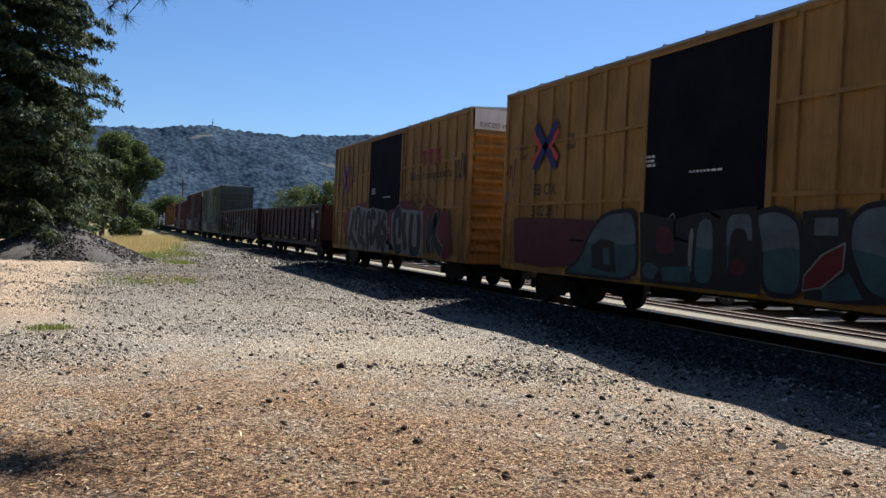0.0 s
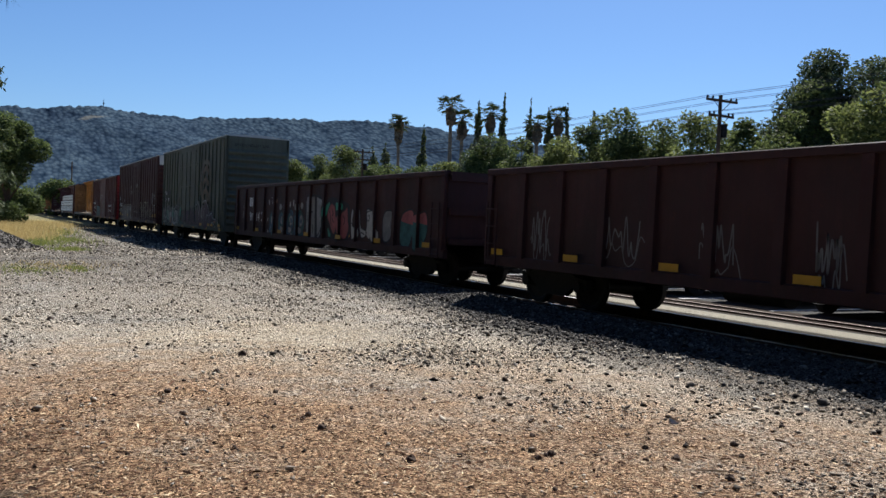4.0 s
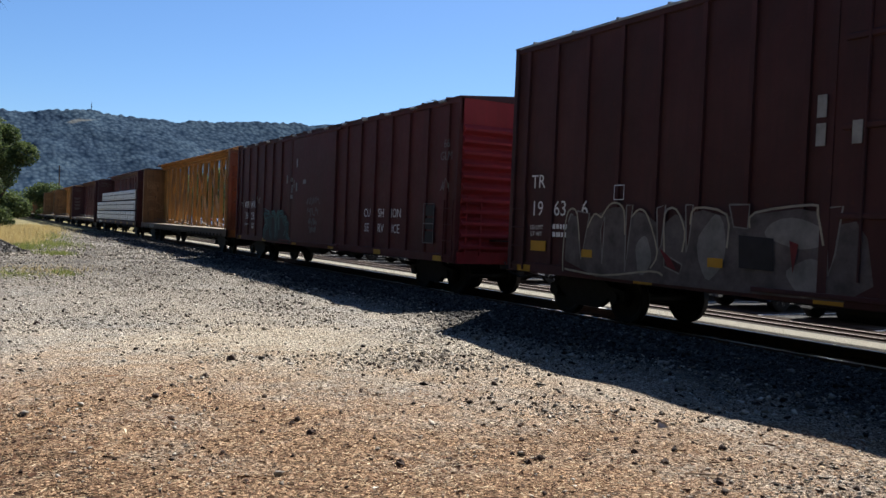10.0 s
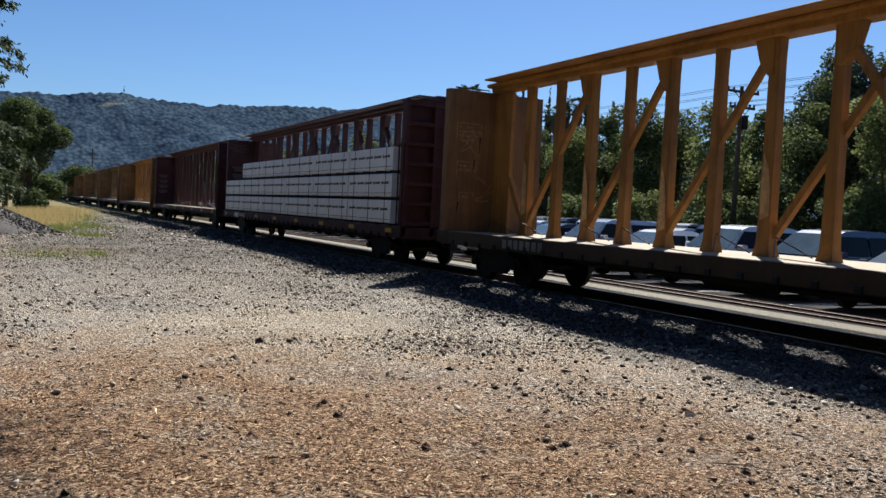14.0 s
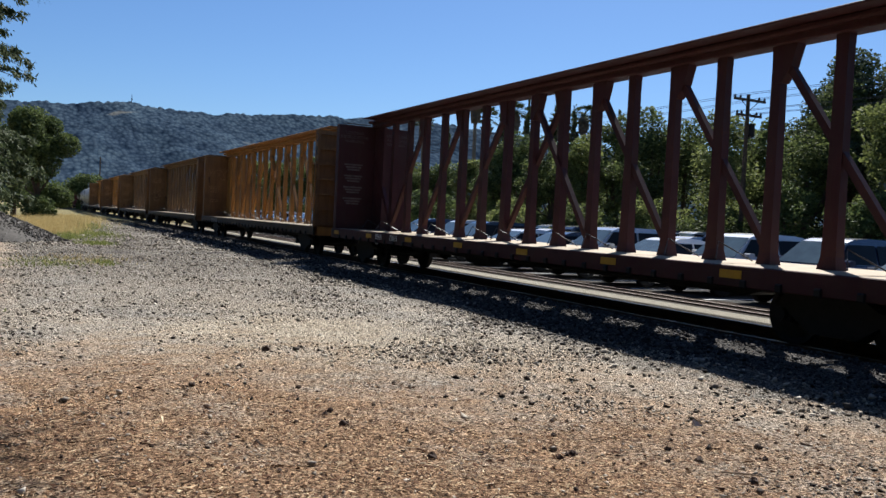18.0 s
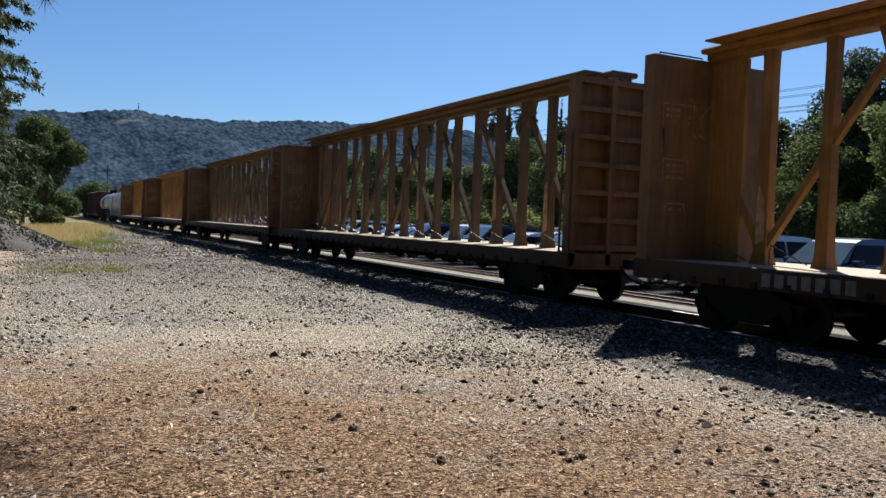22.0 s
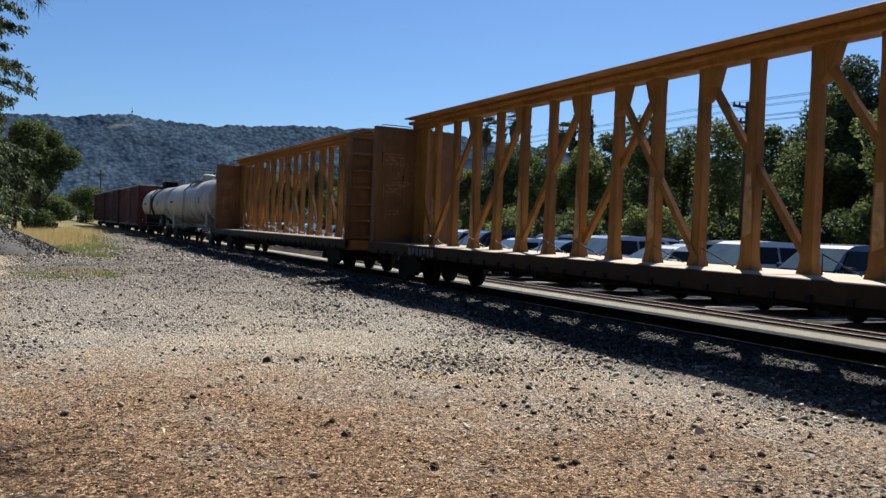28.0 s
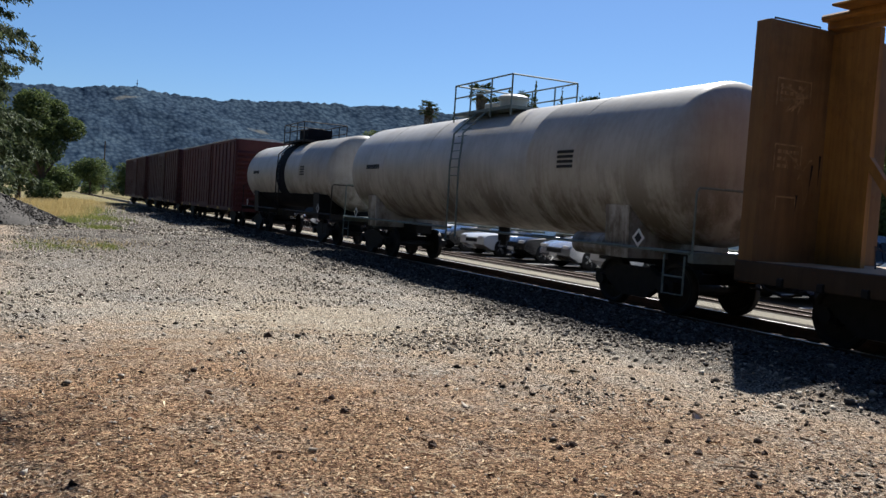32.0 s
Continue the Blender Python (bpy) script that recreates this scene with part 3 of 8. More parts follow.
def gondola(label, s0, s1, H, col, n):
    L = s1 - s0
    h = L / 2
    car = thing("gondola_car", label, "gondola", "cars of the train", at=(RAIL_X, (s0 + s1) / 2, RAIL_Z))
    zb = 0.55
    for s in (-1, 1):
        w = part("side_wall", Geo().box(s * 1.44 - 0.02, s * 1.44 + 0.02, -h, h, zb + 0.1, H - 0.05), col, car)
        part("top_chord", Geo().cbox(s * 1.46 - 0.07, s * 1.46 + 0.07, -h, h, H - 0.14, H, 0.015), col, car)
        part("side_sill", Geo().cbox(s * 1.46 - 0.06, s * 1.46 + 0.06, -h, h, zb, zb + 0.22, 0.015), col, car)
        post = Geo().prism_y([(-0.1, zb + 0.2), (0.0, zb + 0.2), (0.0, H - 0.14), (-0.07, H - 0.14)], -0.09, 0.09).mesh("side_post", col)
        for i in range(n):
            o = part("side_post", post, col, w, at=(s * 1.46, -h + 0.12 + i * (L - 0.24) / (n - 1), 0))
            if s > 0:
                o.rotation_euler = (0, 0, math.pi)
    for s in (-1, 1):
        e = part("end_wall", Geo().box(-1.44, 1.44, s * (h - 0.03) - 0.03, s * (h - 0.03) + 0.03, zb + 0.3, H - 0.02), col, car)
        for z in (zb + 0.35, (zb + H) / 2, H - 0.25):
            part("end_rib", Geo().cbox(-1.4, 1.4, s * (h + 0.03) - 0.06, s * (h + 0.03) + 0.06, z, z + 0.16, 0.02), col, e)
    part("floor", Geo().box(-1.44, 1.44, -h, h, zb + 0.3, zb + 0.38), STEEL, car)
    part("center_sill", Geo().box(-0.25, 0.25, -h, h, 0.45, zb + 0.3), STEEL, car)
    ladder(car, -h + 0.15, -h + 0.55, zb, zb + 1.4, -1.6, col)
    ladder(car, h - 0.55, h - 0.15, zb, zb + 1.4, -1.6, col)
    part("brake_wheel", Geo().cyl(1, (0.7, -h - 0.16, 1.6), 0.24, 0.02, 18), STEEL, car)
    running_gear(car, h)
    brake_gear(car, h)
    reflectors(car, h, zb + 0.24, -1.57, 7)
    return car


def centerbeam(label, s0, s1, H, col, n=16, HC=4.87, sill_mat=None):
    """A centerbeam flatcar: deck, two end bulkheads, a lattice of posts under one top chord."""
    L = s1 - s0
    h = L / 2
    car = thing("centerbeam_flatcar", label, "flatcar", "cars of the train", at=(RAIL_X, (s0 + s1) / 2, RAIL_Z))
    zd = 0.95
    part("deck", Geo().box(-1.38, 1.38, -h + 0.25, h - 0.25, zd - 0.05, zd), DECKW, car, "sun-bleached worn deck")
    part("center_sill", Geo().prism_x([(-h + 0.3, 0.78), (-h + 3.4, 0.78), (-h + 4.6, 0.42), (h - 4.6, 0.42), (h - 3.4, 0.78), (h - 0.3, 0.78), (h - 0.3, zd - 0.05), (-h + 0.3, zd - 0.05)], -0.3, 0.3), STEEL, car)
    for s in (-1, 1):
        ss = part("side_sill", Geo().cbox(s * 1.42 - 0.05, s * 1.42 + 0.05, -h, h, zd - 0.33, zd + 0.0, 0.015), sill_mat or col, car)
        for i in range(2 * n):
            y = -h + 0.9 + i * (L - 1.8) / (2 * n - 1)
            part("winch", Geo().cbox(s * 1.45 - 0.06, s * 1.45 + 0.06, y - 0.05, y + 0.05, zd - 0.34, zd - 0.21, 0.02), STEEL, ss)
    for i in range(n + 1):
        y = -h + 0.8 + i * (L - 1.6) / n
        part("cross_bearer", Geo().box(-1.36, 1.36, y - 0.05, y + 0.05, zd - 0.24, zd - 0.05), STEEL, car)
    zt = HC - 0.25
    bulk = BULKY if sill_mat is not None else col
    tc = part("top_chord", Geo().cbox(-0.2, 0.2, -h + 0.28, h - 0.28, zt, zt + 0.13, 0.02), col, car)
    part("chord_box", Geo().cbox(-0.36, 0.36, -h + 0.28, h - 0.28, zt + 0.11, HC - 0.035, 0.03), col, tc)
    part("top_flange", Geo().cbox(-0.72, 0.72, -h + 0.75, h - 0.75, HC - 0.04, HC, 0.012), col, tc)
    step = 1.25
    for i in range(n):
        y = (i - (n - 1) / 2) * step
        w = 0.14 if i % 2 else 0.12
        rings = [(0.13, w * 1.3, zd), (0.10, w * 1.0, zd + 0.2), (0.09, w * 0.92, zd + 0.6), (0.08, w * 0.78, zt - 0.35), (0.085, w * 0.85, zt)]
        v, f = [], []
        for a, c, z in rings:
            v += [(-a, y - c, z), (a, y - c, z), (a, y + c, z), (-a, y + c, z)]
        for k in range(len(rings) - 1):
            f += [(k * 4 + q, k * 4 + (q + 1) % 4, k * 4 + 4 + (q + 1) % 4, k * 4 + 4 + q) for q in range(4)]
        f += [(3, 2, 1, 0), tuple(len(rings) * 4 - 4 + q for q in range(4))]
        p = part("post", Geo().add(v, f), col, car)
        if sill_mat is not None and i % 2:
            rs = random.Random(i + int(s0))
            z0_ = zd + rs.uniform(0.3, 0.7)
            pts = [(y - w * 0.75, z0_), (y + w * 0.6, z0_ - 0.08), (y + w * 0.7, z0_ + 0.5), (y + w * 0.5, z0_ + rs.uniform(0.9, 1.3)), (y - w * 0.3, z0_ + rs.uniform(0.7, 1.2)), (y - w * 0.7, z0_ + 0.45)]
            part("rubbed_patch", Geo().add([(-0.104, a, b) for a, b in pts], [tuple(range(6))]), RUBBED, p, "pale rubbed paint")
        if i % 3 != 1:
            part("lashing", Geo().tube([(-0.26, y + 0.1, zd + 0.05), (-0.7, y + 0.45, zd + 0.35), (-1.0, y + 0.2, zd + 0.06)], 0.012, 5), STRAP, p)
    # braces fall outwards from the crossed pair in the middle
    if n % 2:
        last = n // 2
        pairs = [(-1, 1)] + [(k, k + 2) for k in range(1, n // 2 - 1, 2)]
    else:
        last = n // 2 - 0.5
        pairs = [(-0.5, 1.5)] + [(k + 0.5, k + 2.5) for k in range(1, n // 2 - 1, 2)]
    runs = [(sg * p, sg * q) for p, q in pairs for sg in (-1, 1)]
    for sg in (-1, 1):
        e = part("end_brace", Geo().tube([(0, sg * last * step, zd + 0.15), (0, sg * (h - 0.3), zd + 0.7 * (zt - zd))], 0.09, 4), col, car)
    for k, (p, q) in enumerate(runs):
        rise = q < p
        dx = (-0.063, 0.063)[k] if k < 2 else 0.0
        a, c = (q, p) if rise else (p, q)
        y0, y1 = a * step, c * step
        za, zc = (zd + 0.2, zt - 0.05) if rise else (zt - 0.05, zd + 0.2)
        g = Geo().add([(-0.06, y0 - 0.075, za), (0.06, y0 - 0.075, za), (0.06, y0 + 0.075, za), (-0.06, y0 + 0.075, za), (-0.06, y1 - 0.075, zc), (0.06, y1 - 0.075, zc), (0.06, y1 + 0.075, zc), (-0.06, y1 + 0.075, zc)],
                      [(0, 1, 5, 4), (1, 2, 6, 5), (2, 3, 7, 6), (3, 0, 4, 7), (3, 2, 1, 0), (4, 5, 6, 7)])
        br = part("diagonal_brace", g, col, car, at=(dx, 0, 0))
        yt = y1 if rise else y0
        d = -1 if rise else 1
        part("gusset_plate", Geo().prism_x([(yt, zt), (yt + d * 0.42, zt), (yt + d * 0.30, zt - 0.38), (yt + d * 0.12, zt - 0.62), (yt, zt - 0.62)], -0.1 - 0.003 * (k % 2), 0.1 + 0.003 * (k % 2)), col, br)
    for s in (-1, 1):
        y0, y1 = sorted((s * h, s * (h - 0.28)))
        b = part("bulkhead", Geo().box(-1.42, 1.42, min(s * (h - 0.28), s * (h - 0.2)), max(s * (h - 0.28), s * (h - 0.2)), zd - 0.2, H + 0.02), bulk, car, "tall steel end bulkhead")
        for x in (-1.42, -0.5, 0.5, 1.3):
            part("bulkhead_post", Geo().cbox(x, x + 0.12, min(s * h, s * (h - 0.2)), max(s * h, s * (h - 0.2)), zd - 0.25, H + 0.03, 0.01), bulk, b)
        for k in range(7):
            z = zd + 0.05 + k * (H - zd - 0.2) / 6
            part("bulkhead_rib", Geo().cbox(-1.3, 1.3, min(s * h, s * (h - 0.2)) + 0.02, max(s * h, s * (h - 0.2)) - 0.02, z, z + 0.11, 0.015), bulk, b)
        part("grab_rail", Geo().tube([(-1.2, s * (h - 0.14), H), (-1.2, s * (h - 0.14), H + 0.09), (-0.2, s * (h - 0.14), H + 0.09), (-0.2, s * (h - 0.14), H)], 0.014), STEEL, b)
        part("end_sill", Geo().cbox(-1.4, 1.4, min(s * h, s * (h - 0.3)), max(s * h, s * (h - 0.3)), zd - 0.35, zd - 0.02, 0.02), col, car)
        # gusset between bulkhead and beam
        ya, yb = s * (h - 0.28), s * (h - 1.1)
        part("gusset", Geo().add([(-0.05, ya, zd), (0.05, ya, zd), (-0.05, yb, zd), (0.05, yb, zd), (-0.05, ya, HC - 0.3), (0.05, ya, HC - 0.3), (-0.05, yb, HC - 0.3), (0.05, yb, HC - 0.3)],
                                 [(0, 2, 6, 4), (1, 5, 7, 3), (0, 4, 5, 1), (2, 3, 7, 6), (4, 6, 7, 5), (0, 1, 3, 2)]), col, car)
    ladder(car, -h + 0.05, -h + 0.35, zd, H - 1.2, -1.45, col)
    running_gear(car, h, 2.3)
    brake_gear(car, h)
    if sill_mat is None:
        reflectors(car, h, zd - 0.2, -1.475, 8)
    return car


CARS = []
CARS.append(boxcar("tall yellow boxcar with black doors and teal graffiti", 4.2, 20.3, 5.28, YELLOW, YELLOW, 0.78, (-1.65, 1.65), BLACKP, True, False, WHITEP))
# its end takes the orange paint, standing for the light that falls on it
CARS.append(boxcar("tall yellow boxcar with black doors and black-and-silver graffiti", 22.7, 38.6, 5.28, YELLOW, YELLOW_CB, 0.78, (-1.75, 2.2), BLACKP, True, False, WHITEP))
CARS.append(gondola("rust-brown steel gondola with a white shield emblem", 41.1, 58.4, 2.68, GOND, 14))
CARS.append(gondola("rust-brown steel gondola with large round-lettered graffiti", 60.4, 80.4, 2.74, GOND, 15))
CARS.append(boxcar("tall grey-green boxcar with plug doors and graffiti", 82.5, 98.9, 5.28, GREEN, GREEN, 0.82, (-2.3, 2.55), GREEN, False, True, GREEN))
CARS.append(boxcar("tall oxide-brown boxcar with a plug door", 101.1, 120.1, 5.28, BROWN, BROWN, 0.95, (-2.03, 1.92), BROWN, False, True, WHITEP))
CARS.append(boxcar("red-brown boxcar with a bright red end", 122.4, 141.45, 4.58, REDBROWN, REDEND, 1.05, (-1.74, 2.3), REDBROWN, False, False, REDEND, BROWN, ridge=0.12))
CARS.append(centerbeam("empty yellow centerbeam flatcar with rubbed posts", 143.4, 166.0, 4.6, YELLOW_CB, sill_mat=SILLY))
CARS.append(centerbeam("maroon centerbeam flatcar loaded with white wrapped packs", 168.4, 191.0, 4.6, MAROON, 17))
CARS.append(centerbeam("empty maroon centerbeam flatcar", 193.0, 215.7, 4.6, MAROON))
CARS.append(centerbeam("empty bright yellow centerbeam flatcar", 217.8, 239.8, 4.6, YELLOW_CB, sill_mat=SILLY))
CARS.append(centerbeam("empty grimy yellow centerbeam flatcar", 241.9, 264.1, 4.6, YELLOW_DULL, sill_mat=SILLY))
CARS.append(centerbeam("empty brown-yellow centerbeam flatcar", 265.8, 288.4, 4.6, YELLOW_DULL, sill_mat=SILLY))
CARS.append(centerbeam("empty yellow centerbeam flatcar with scraped posts", 290.4, 312.7, 4.6, YELLOW_CB, sill_mat=SILLY))
CARS.append(centerbeam("empty yellow centerbeam flatcar with a marked bulkhead", 314.9, 336.9, 4.6, YELLOW_CB, 15, sill_mat=SILLY))
CARS.append(boxcar("red-brown boxcar behind the tank cars", 371.9, 388.5, 4.5, REDBROWN, REDBROWN, 0.95, (-1.5, 1.5), REDBROWN))
CARS.append(boxcar("dark brown boxcar far down the train", 390.6, 407.0, 4.6, BROWN, BROWN, 0.95, (-1.5, 1.5), BROWN))
CARS.append(boxcar("dark brown boxcar at the end of the view", 409.2, 426.0, 4.6, BROWN, BROWN, 0.95, (-1.5, 1.5), BROWN))

# ---- writing and spray paint on the cars ----
SIDE = [-1.567]
BAYS = []


def in_bays(pts):
    """Cuts a flat outline at the posts of a gondola: (piece, plane it lies on)."""
    if not BAYS:
        return [(pts, SIDE[0])]
    out = []
    for y0, y1, x in BAYS:
        piece = pts
        for lim, sg in ((y0, 1), (y1, -1)):
            kept = []
            for a, b in zip(piece, piece[1:] + piece[:1]):
                da, db = sg * (a[0] - lim), sg * (b[0] - lim)
                if da >= 0:
                    kept.append(a)
                if (da > 0 > db) or (da < 0 < db):
                    u = da / (da - db)
                    kept.append((a[0] + (b[0] - a[0]) * u, a[1] + (b[1] - a[1]) * u))
            piece = kept
            if len(piece) < 3:
                break
        if len(piece) > 2:
            out.append((piece, x))
    return out


def bays_of(half, n):
    """The sheets and posts along a gondola's side."""
    ys = [-half + 0.12 + i * (2 * half - 0.24) / (n - 1) for i in range(n)]
    BAYS[:] = [(y - 0.092, y + 0.092, -1.566) for y in ys] + [(a + 0.092, b - 0.092, -1.463) for a, b in zip(ys[:-1], ys[1:])]


def on_side(y, z, k=0):
    return (SIDE[0] - 0.0004 * k, y, max(z, 0.64))


def ribbon(g, pts, w, k):
    """A flat stroke on the near side of a car through (y, z) points."""
    n = len(pts)
    L, R = [], []
    for i, (y, z) in enumerate(pts):
        a, b = pts[max(0, i - 1)], pts[min(n - 1, i + 1)]
        dy, dz = b[0] - a[0], b[1] - a[1]
        q = math.hypot(dy, dz) or 1
        ny, nz = -dz / q * w / 2, dy / q * w / 2
        L.append((y + ny, z + nz))
        R.append((y - ny, z - nz))
    if not BAYS:
        g.add([on_side(y, z, k) for y, z in L + R], [(i, i + 1, n + i + 1, n + i) for i in range(n - 1)])
        return
    for i in range(n - 1):
        patch(g, [L[i], L[i + 1], R[i + 1], R[i]], k)


def patch(g, pts, k):
    for piece, x in in_bays(pts):
        g.add([(x - 0.0004 * k, y, max(z, 0.64)) for y, z in piece], [tuple(range(len(piece)))])


def smooth_line(pts, n=5):
    out = []
    m = len(pts)
    for i in range(m - 1):
        p0, p1, p2, p3 = pts[max(0, i - 1)], pts[i], pts[i + 1], pts[min(m - 1, i + 2)]
        for j in range(n):
            t = j / n
            out.append(tuple(0.5 * (2 * p1[c] + (p2[c] - p0[c]) * t + (2 * p0[c] - 5 * p1[c] + 4 * p2[c] - p3[c]) * t * t + (3 * p1[c] - p0[c] - 3 * p2[c] + p3[c]) * t ** 3) for c in (0, 1)))
    return out + [pts[-1]]


def blob_line(cy, cz, ry, rz, rng, wob=0.15, n=18):
    ph = [rng.uniform(0, 6.3) for _ in range(3)]
    return [(cy - ry * math.cos(a) * (1 + wob * math.sin(2 * a + ph[0]) + wob * 0.6 * math.sin(3 * a + ph[1])), cz + rz * math.sin(a) * (1 + wob * math.sin(2 * a + ph[2]))) for a in (2 * math.pi * i / n for i in range(n))]


# plain sprayed forms, no letters
def mass_line(y, z, ry, rz, rng, power=2.6, slant=0.12, n=26):
    """Outline of a block with rounded corners, a little crooked."""
    w = [rng.uniform(-0.09, 0.09) for _ in range(3)]
    out = []
    for i in range(n):
        a = 2 * math.pi * i / n
        c, s = math.cos(a), math.sin(a)
        k = 1 + w[0] * math.cos(2 * a + 1) + w[1] * math.sin(3 * a) + w[2] * math.cos(5 * a)
        yy = ry * k * math.copysign(abs(c) ** (2 / power), c)
        zz = rz * k * math.copysign(abs(s) ** (2 / power), s)
        out.append((y - yy - slant * zz, z + zz))
    return out


def masses(car, specs, top, low, line, seed, split=1.4, k0=10, w=0.09, power=2.6, inner=False):
    """Two-tone blocks with a dark outline; specs: y, z, half width, half height."""
    rng = random.Random(seed)
    for q, (y, z, ry, rz) in enumerate(specs):
        pts = mass_line(y, z, ry, rz, rng, power)
        k = k0 + q * 4
        p = part("graffiti", patch_obj(pts, k), low, car, "sprayed block of colour")
        cut = split + rng.uniform(-0.2, 0.2)
        up = [(a, max(b, cut + 0.12 * (a - y))) for a, b in pts]
        part("upper_fill", patch_obj(up, k + 1), top, p, "paler upper half")
        g = Geo()
        ribbon(g, pts + [pts[0]], w, k + 2)
        part("outline", g, line, p)
        if not inner:
            continue
        g = Geo()
        a0 = rng.uniform(-0.3, 0.3) * ry
        ribbon(g, [(y + a0, z + rz * 0.2), (y + a0 * 0.4, z - rz * 0.3), (y - a0, z - rz * 0.8)], w * 1.7, k + 2.5)
        part("inner_line", g, line, p)


def patch_obj(pts, k):
    g = Geo()
    patch(g, pts, k)
    return g


def shape(car, pts, mat, k, rim=None, w=0.05, label="sprayed block of colour", soft=0):
    """A filled outline on the side of a car, with a drawn rim; soft rounds its corners."""
    for _ in range(soft):
        pts = [tuple(a[c] * q + b[c] * (1 - q) for c in (0, 1)) for a, b in zip(pts, pts[1:] + pts[:1]) for q in (0.78, 0.22)]
    p = part("graffiti", patch_obj(pts, k), mat, car, label)
    if rim:
        g = Geo()
        ribbon(g, pts + [pts[0]], w, k + 1)
        part("outline", g, rim, p)
    return p


def drawn(car, lines, layers, k0=14, n=5):
    """Strokes of a piece of writing; layers: (width, material) from the back to the front."""
    for i, pts in enumerate(lines):
        p = car
        for q, (w, mat) in enumerate(layers):
            g = Geo()
            ribbon(g, smooth_line(pts, n), w, k0 + q * 14 + i)
            p = part("graffiti" if q == 0 else "fill", g, mat, p, "sprayed letter stroke" if q == 0 else "")


def strokes(car, yl, yr, z0, z1, n, layers, seed, k0=14, lean=0.35):
    """Crowded bent strokes from yl to yr; layers: (width, material) from the back to the front."""
    rng = random.Random(seed)
    for i in range(n):
        y = yl + (yr - yl) * (i + 0.5 + rng.uniform(-0.35, 0.35)) / n
        h = z1 - z0
        d = rng.choice((-1, 1)) * rng.uniform(0.25, 1.0) * (yl - yr) / n
        e = rng.uniform(-lean, lean) * 0.7
        a, b = z0 + rng.uniform(0.0, 0.22) * h, z1 - rng.uniform(0.0, 0.22) * h
        pts = smooth_line([(y + d, b - rng.uniform(0, 0.25) * h), (y + e * 0.3, b), (y - e * 0.2, (a + b) / 2 + rng.uniform(-0.1, 0.1)), (y - e, a), (y - e - d * rng.uniform(0.2, 1), a + rng.uniform(0, 0.3) * h)], 4)
        p = car
        for q, (w, mat) in enumerate(layers):
            g = Geo()
            ribbon(g, pts, w * rng.uniform(0.85, 1.15), k0 + i * 1.1 + q * 0.5)
            p = part("graffiti" if q == 0 else "fill", g, mat, p, "bent sprayed stroke" if q == 0 else "")


def loops(car, yl, yr, z0, z1, n, mat, seed, w=0.04, k0=8):
    """Thin outlines only, like the first sketch of a painting."""
    rng = random.Random(seed)
    for i in range(n):
        y = yl + (yr - yl) * (i + 0.5) / n
        pts = mass_line(y + rng.uniform(-0.1, 0.1), (z0 + z1) / 2 + rng.uniform(-0.1, 0.1), abs(yl - yr) / n * rng.uniform(0.42, 0.62), (z1 - z0) / 2 * rng.uniform(0.8, 1.1), rng, 2.2, rng.uniform(-0.3, 0.3), 18)
        g = Geo()
        m = rng.randint(11, 17)
        o = rng.randint(0, 17)
        ribbon(g, [pts[(o + q) % 18] for q in range(m)], w, k0 + i * 0.4)
        part("graffiti", g, mat, car, "thin sprayed outline")


def sprayed_blobs(car, specs, seed, name="graffiti", rim=None):
    """Filled round shapes; specs: y, z, half width, half height, material."""
    rng = random.Random(seed)
    for k, (y, z, ry, rz, mat) in enumerate(specs):
        pts = blob_line(y, z, ry, rz, rng)
        g = Geo()
        patch(g, pts, 2 + k * 0.7)
        p = part(name, g, mat, car, "sprayed patch of colour")
        if rim:
            g = Geo()
            ribbon(g, pts + [pts[0]], 0.055, 3 + k * 0.7)
            part("outline", g, rim, p)


def scribble(car, yl, yr, z0, z1, mat, seed, w=0.03, n=9, name="tag"):
    rng = random.Random(seed)
    pts = [(yl + (yr - yl) * (i + rng.uniform(-0.6, 0.6)) / (n - 1), rng.uniform(z0, z1)) for i in range(n)]
    g = Geo()
    ribbon(g, smooth_line(pts, 5), w, 5)
    part(name, g, mat, car, "thin sprayed scrawl")


def bars(car, y, z, w, h, rows, mat, x=-1.512, seed=1, name="stencil"):
    """Small stencilled lines that nobody could read."""
    rng = random.Random(seed)
    g = Geo()
    for r in range(rows):
        zz = z - r * h * 1.7
        a = 0.0
        while a < w:
            q = rng.uniform(0.05, 0.14)
            g.box(x - 0.002, x, y - a - q, y - a, zz, zz + h)
            a += q + 0.03
    part(name, g, mat, car)


SILVER = plain("silver_spray", (0.21, 0.213, 0.218), 0.5, 0.1, 0.2, 3)
SPRAYK = plain("black_spray", (0.016, 0.016, 0.02), 0.6, 0, 0.3, 5)
SPRAYT = plain("teal_spray", (0.032, 0.085, 0.1), 0.55, 0, 0.35, 2)
SPRAYLB = plain("pale_blue_spray", (0.095, 0.128, 0.15), 0.5, 0, 0.35, 2)
SPRAYR = plain("dark_red_spray", (0.136, 0.0144, 0.0176), 0.6, 0, 0.3, 3)
SPRAYW = plain("dirty_white_spray", (0.36, 0.355, 0.335), 0.55, 0, 0.22, 3)
SPRAYG = plain("green_spray", (0.04, 0.25, 0.17), 0.55, 0, 0.3, 3)
SPRAYV = plain("purple_maroon_paint", (0.08, 0.0176, 0.024), 0.6, 0, 0.3, 3)
SPRAYO = plain("faded_orange_spray", (0.26, 0.15, 0.10), 0.6, 0, 0.25, 3)
SPRAYC = plain("faded_cream_spray", (0.33, 0.30, 0.23), 0.6, 0, 0.25, 3)

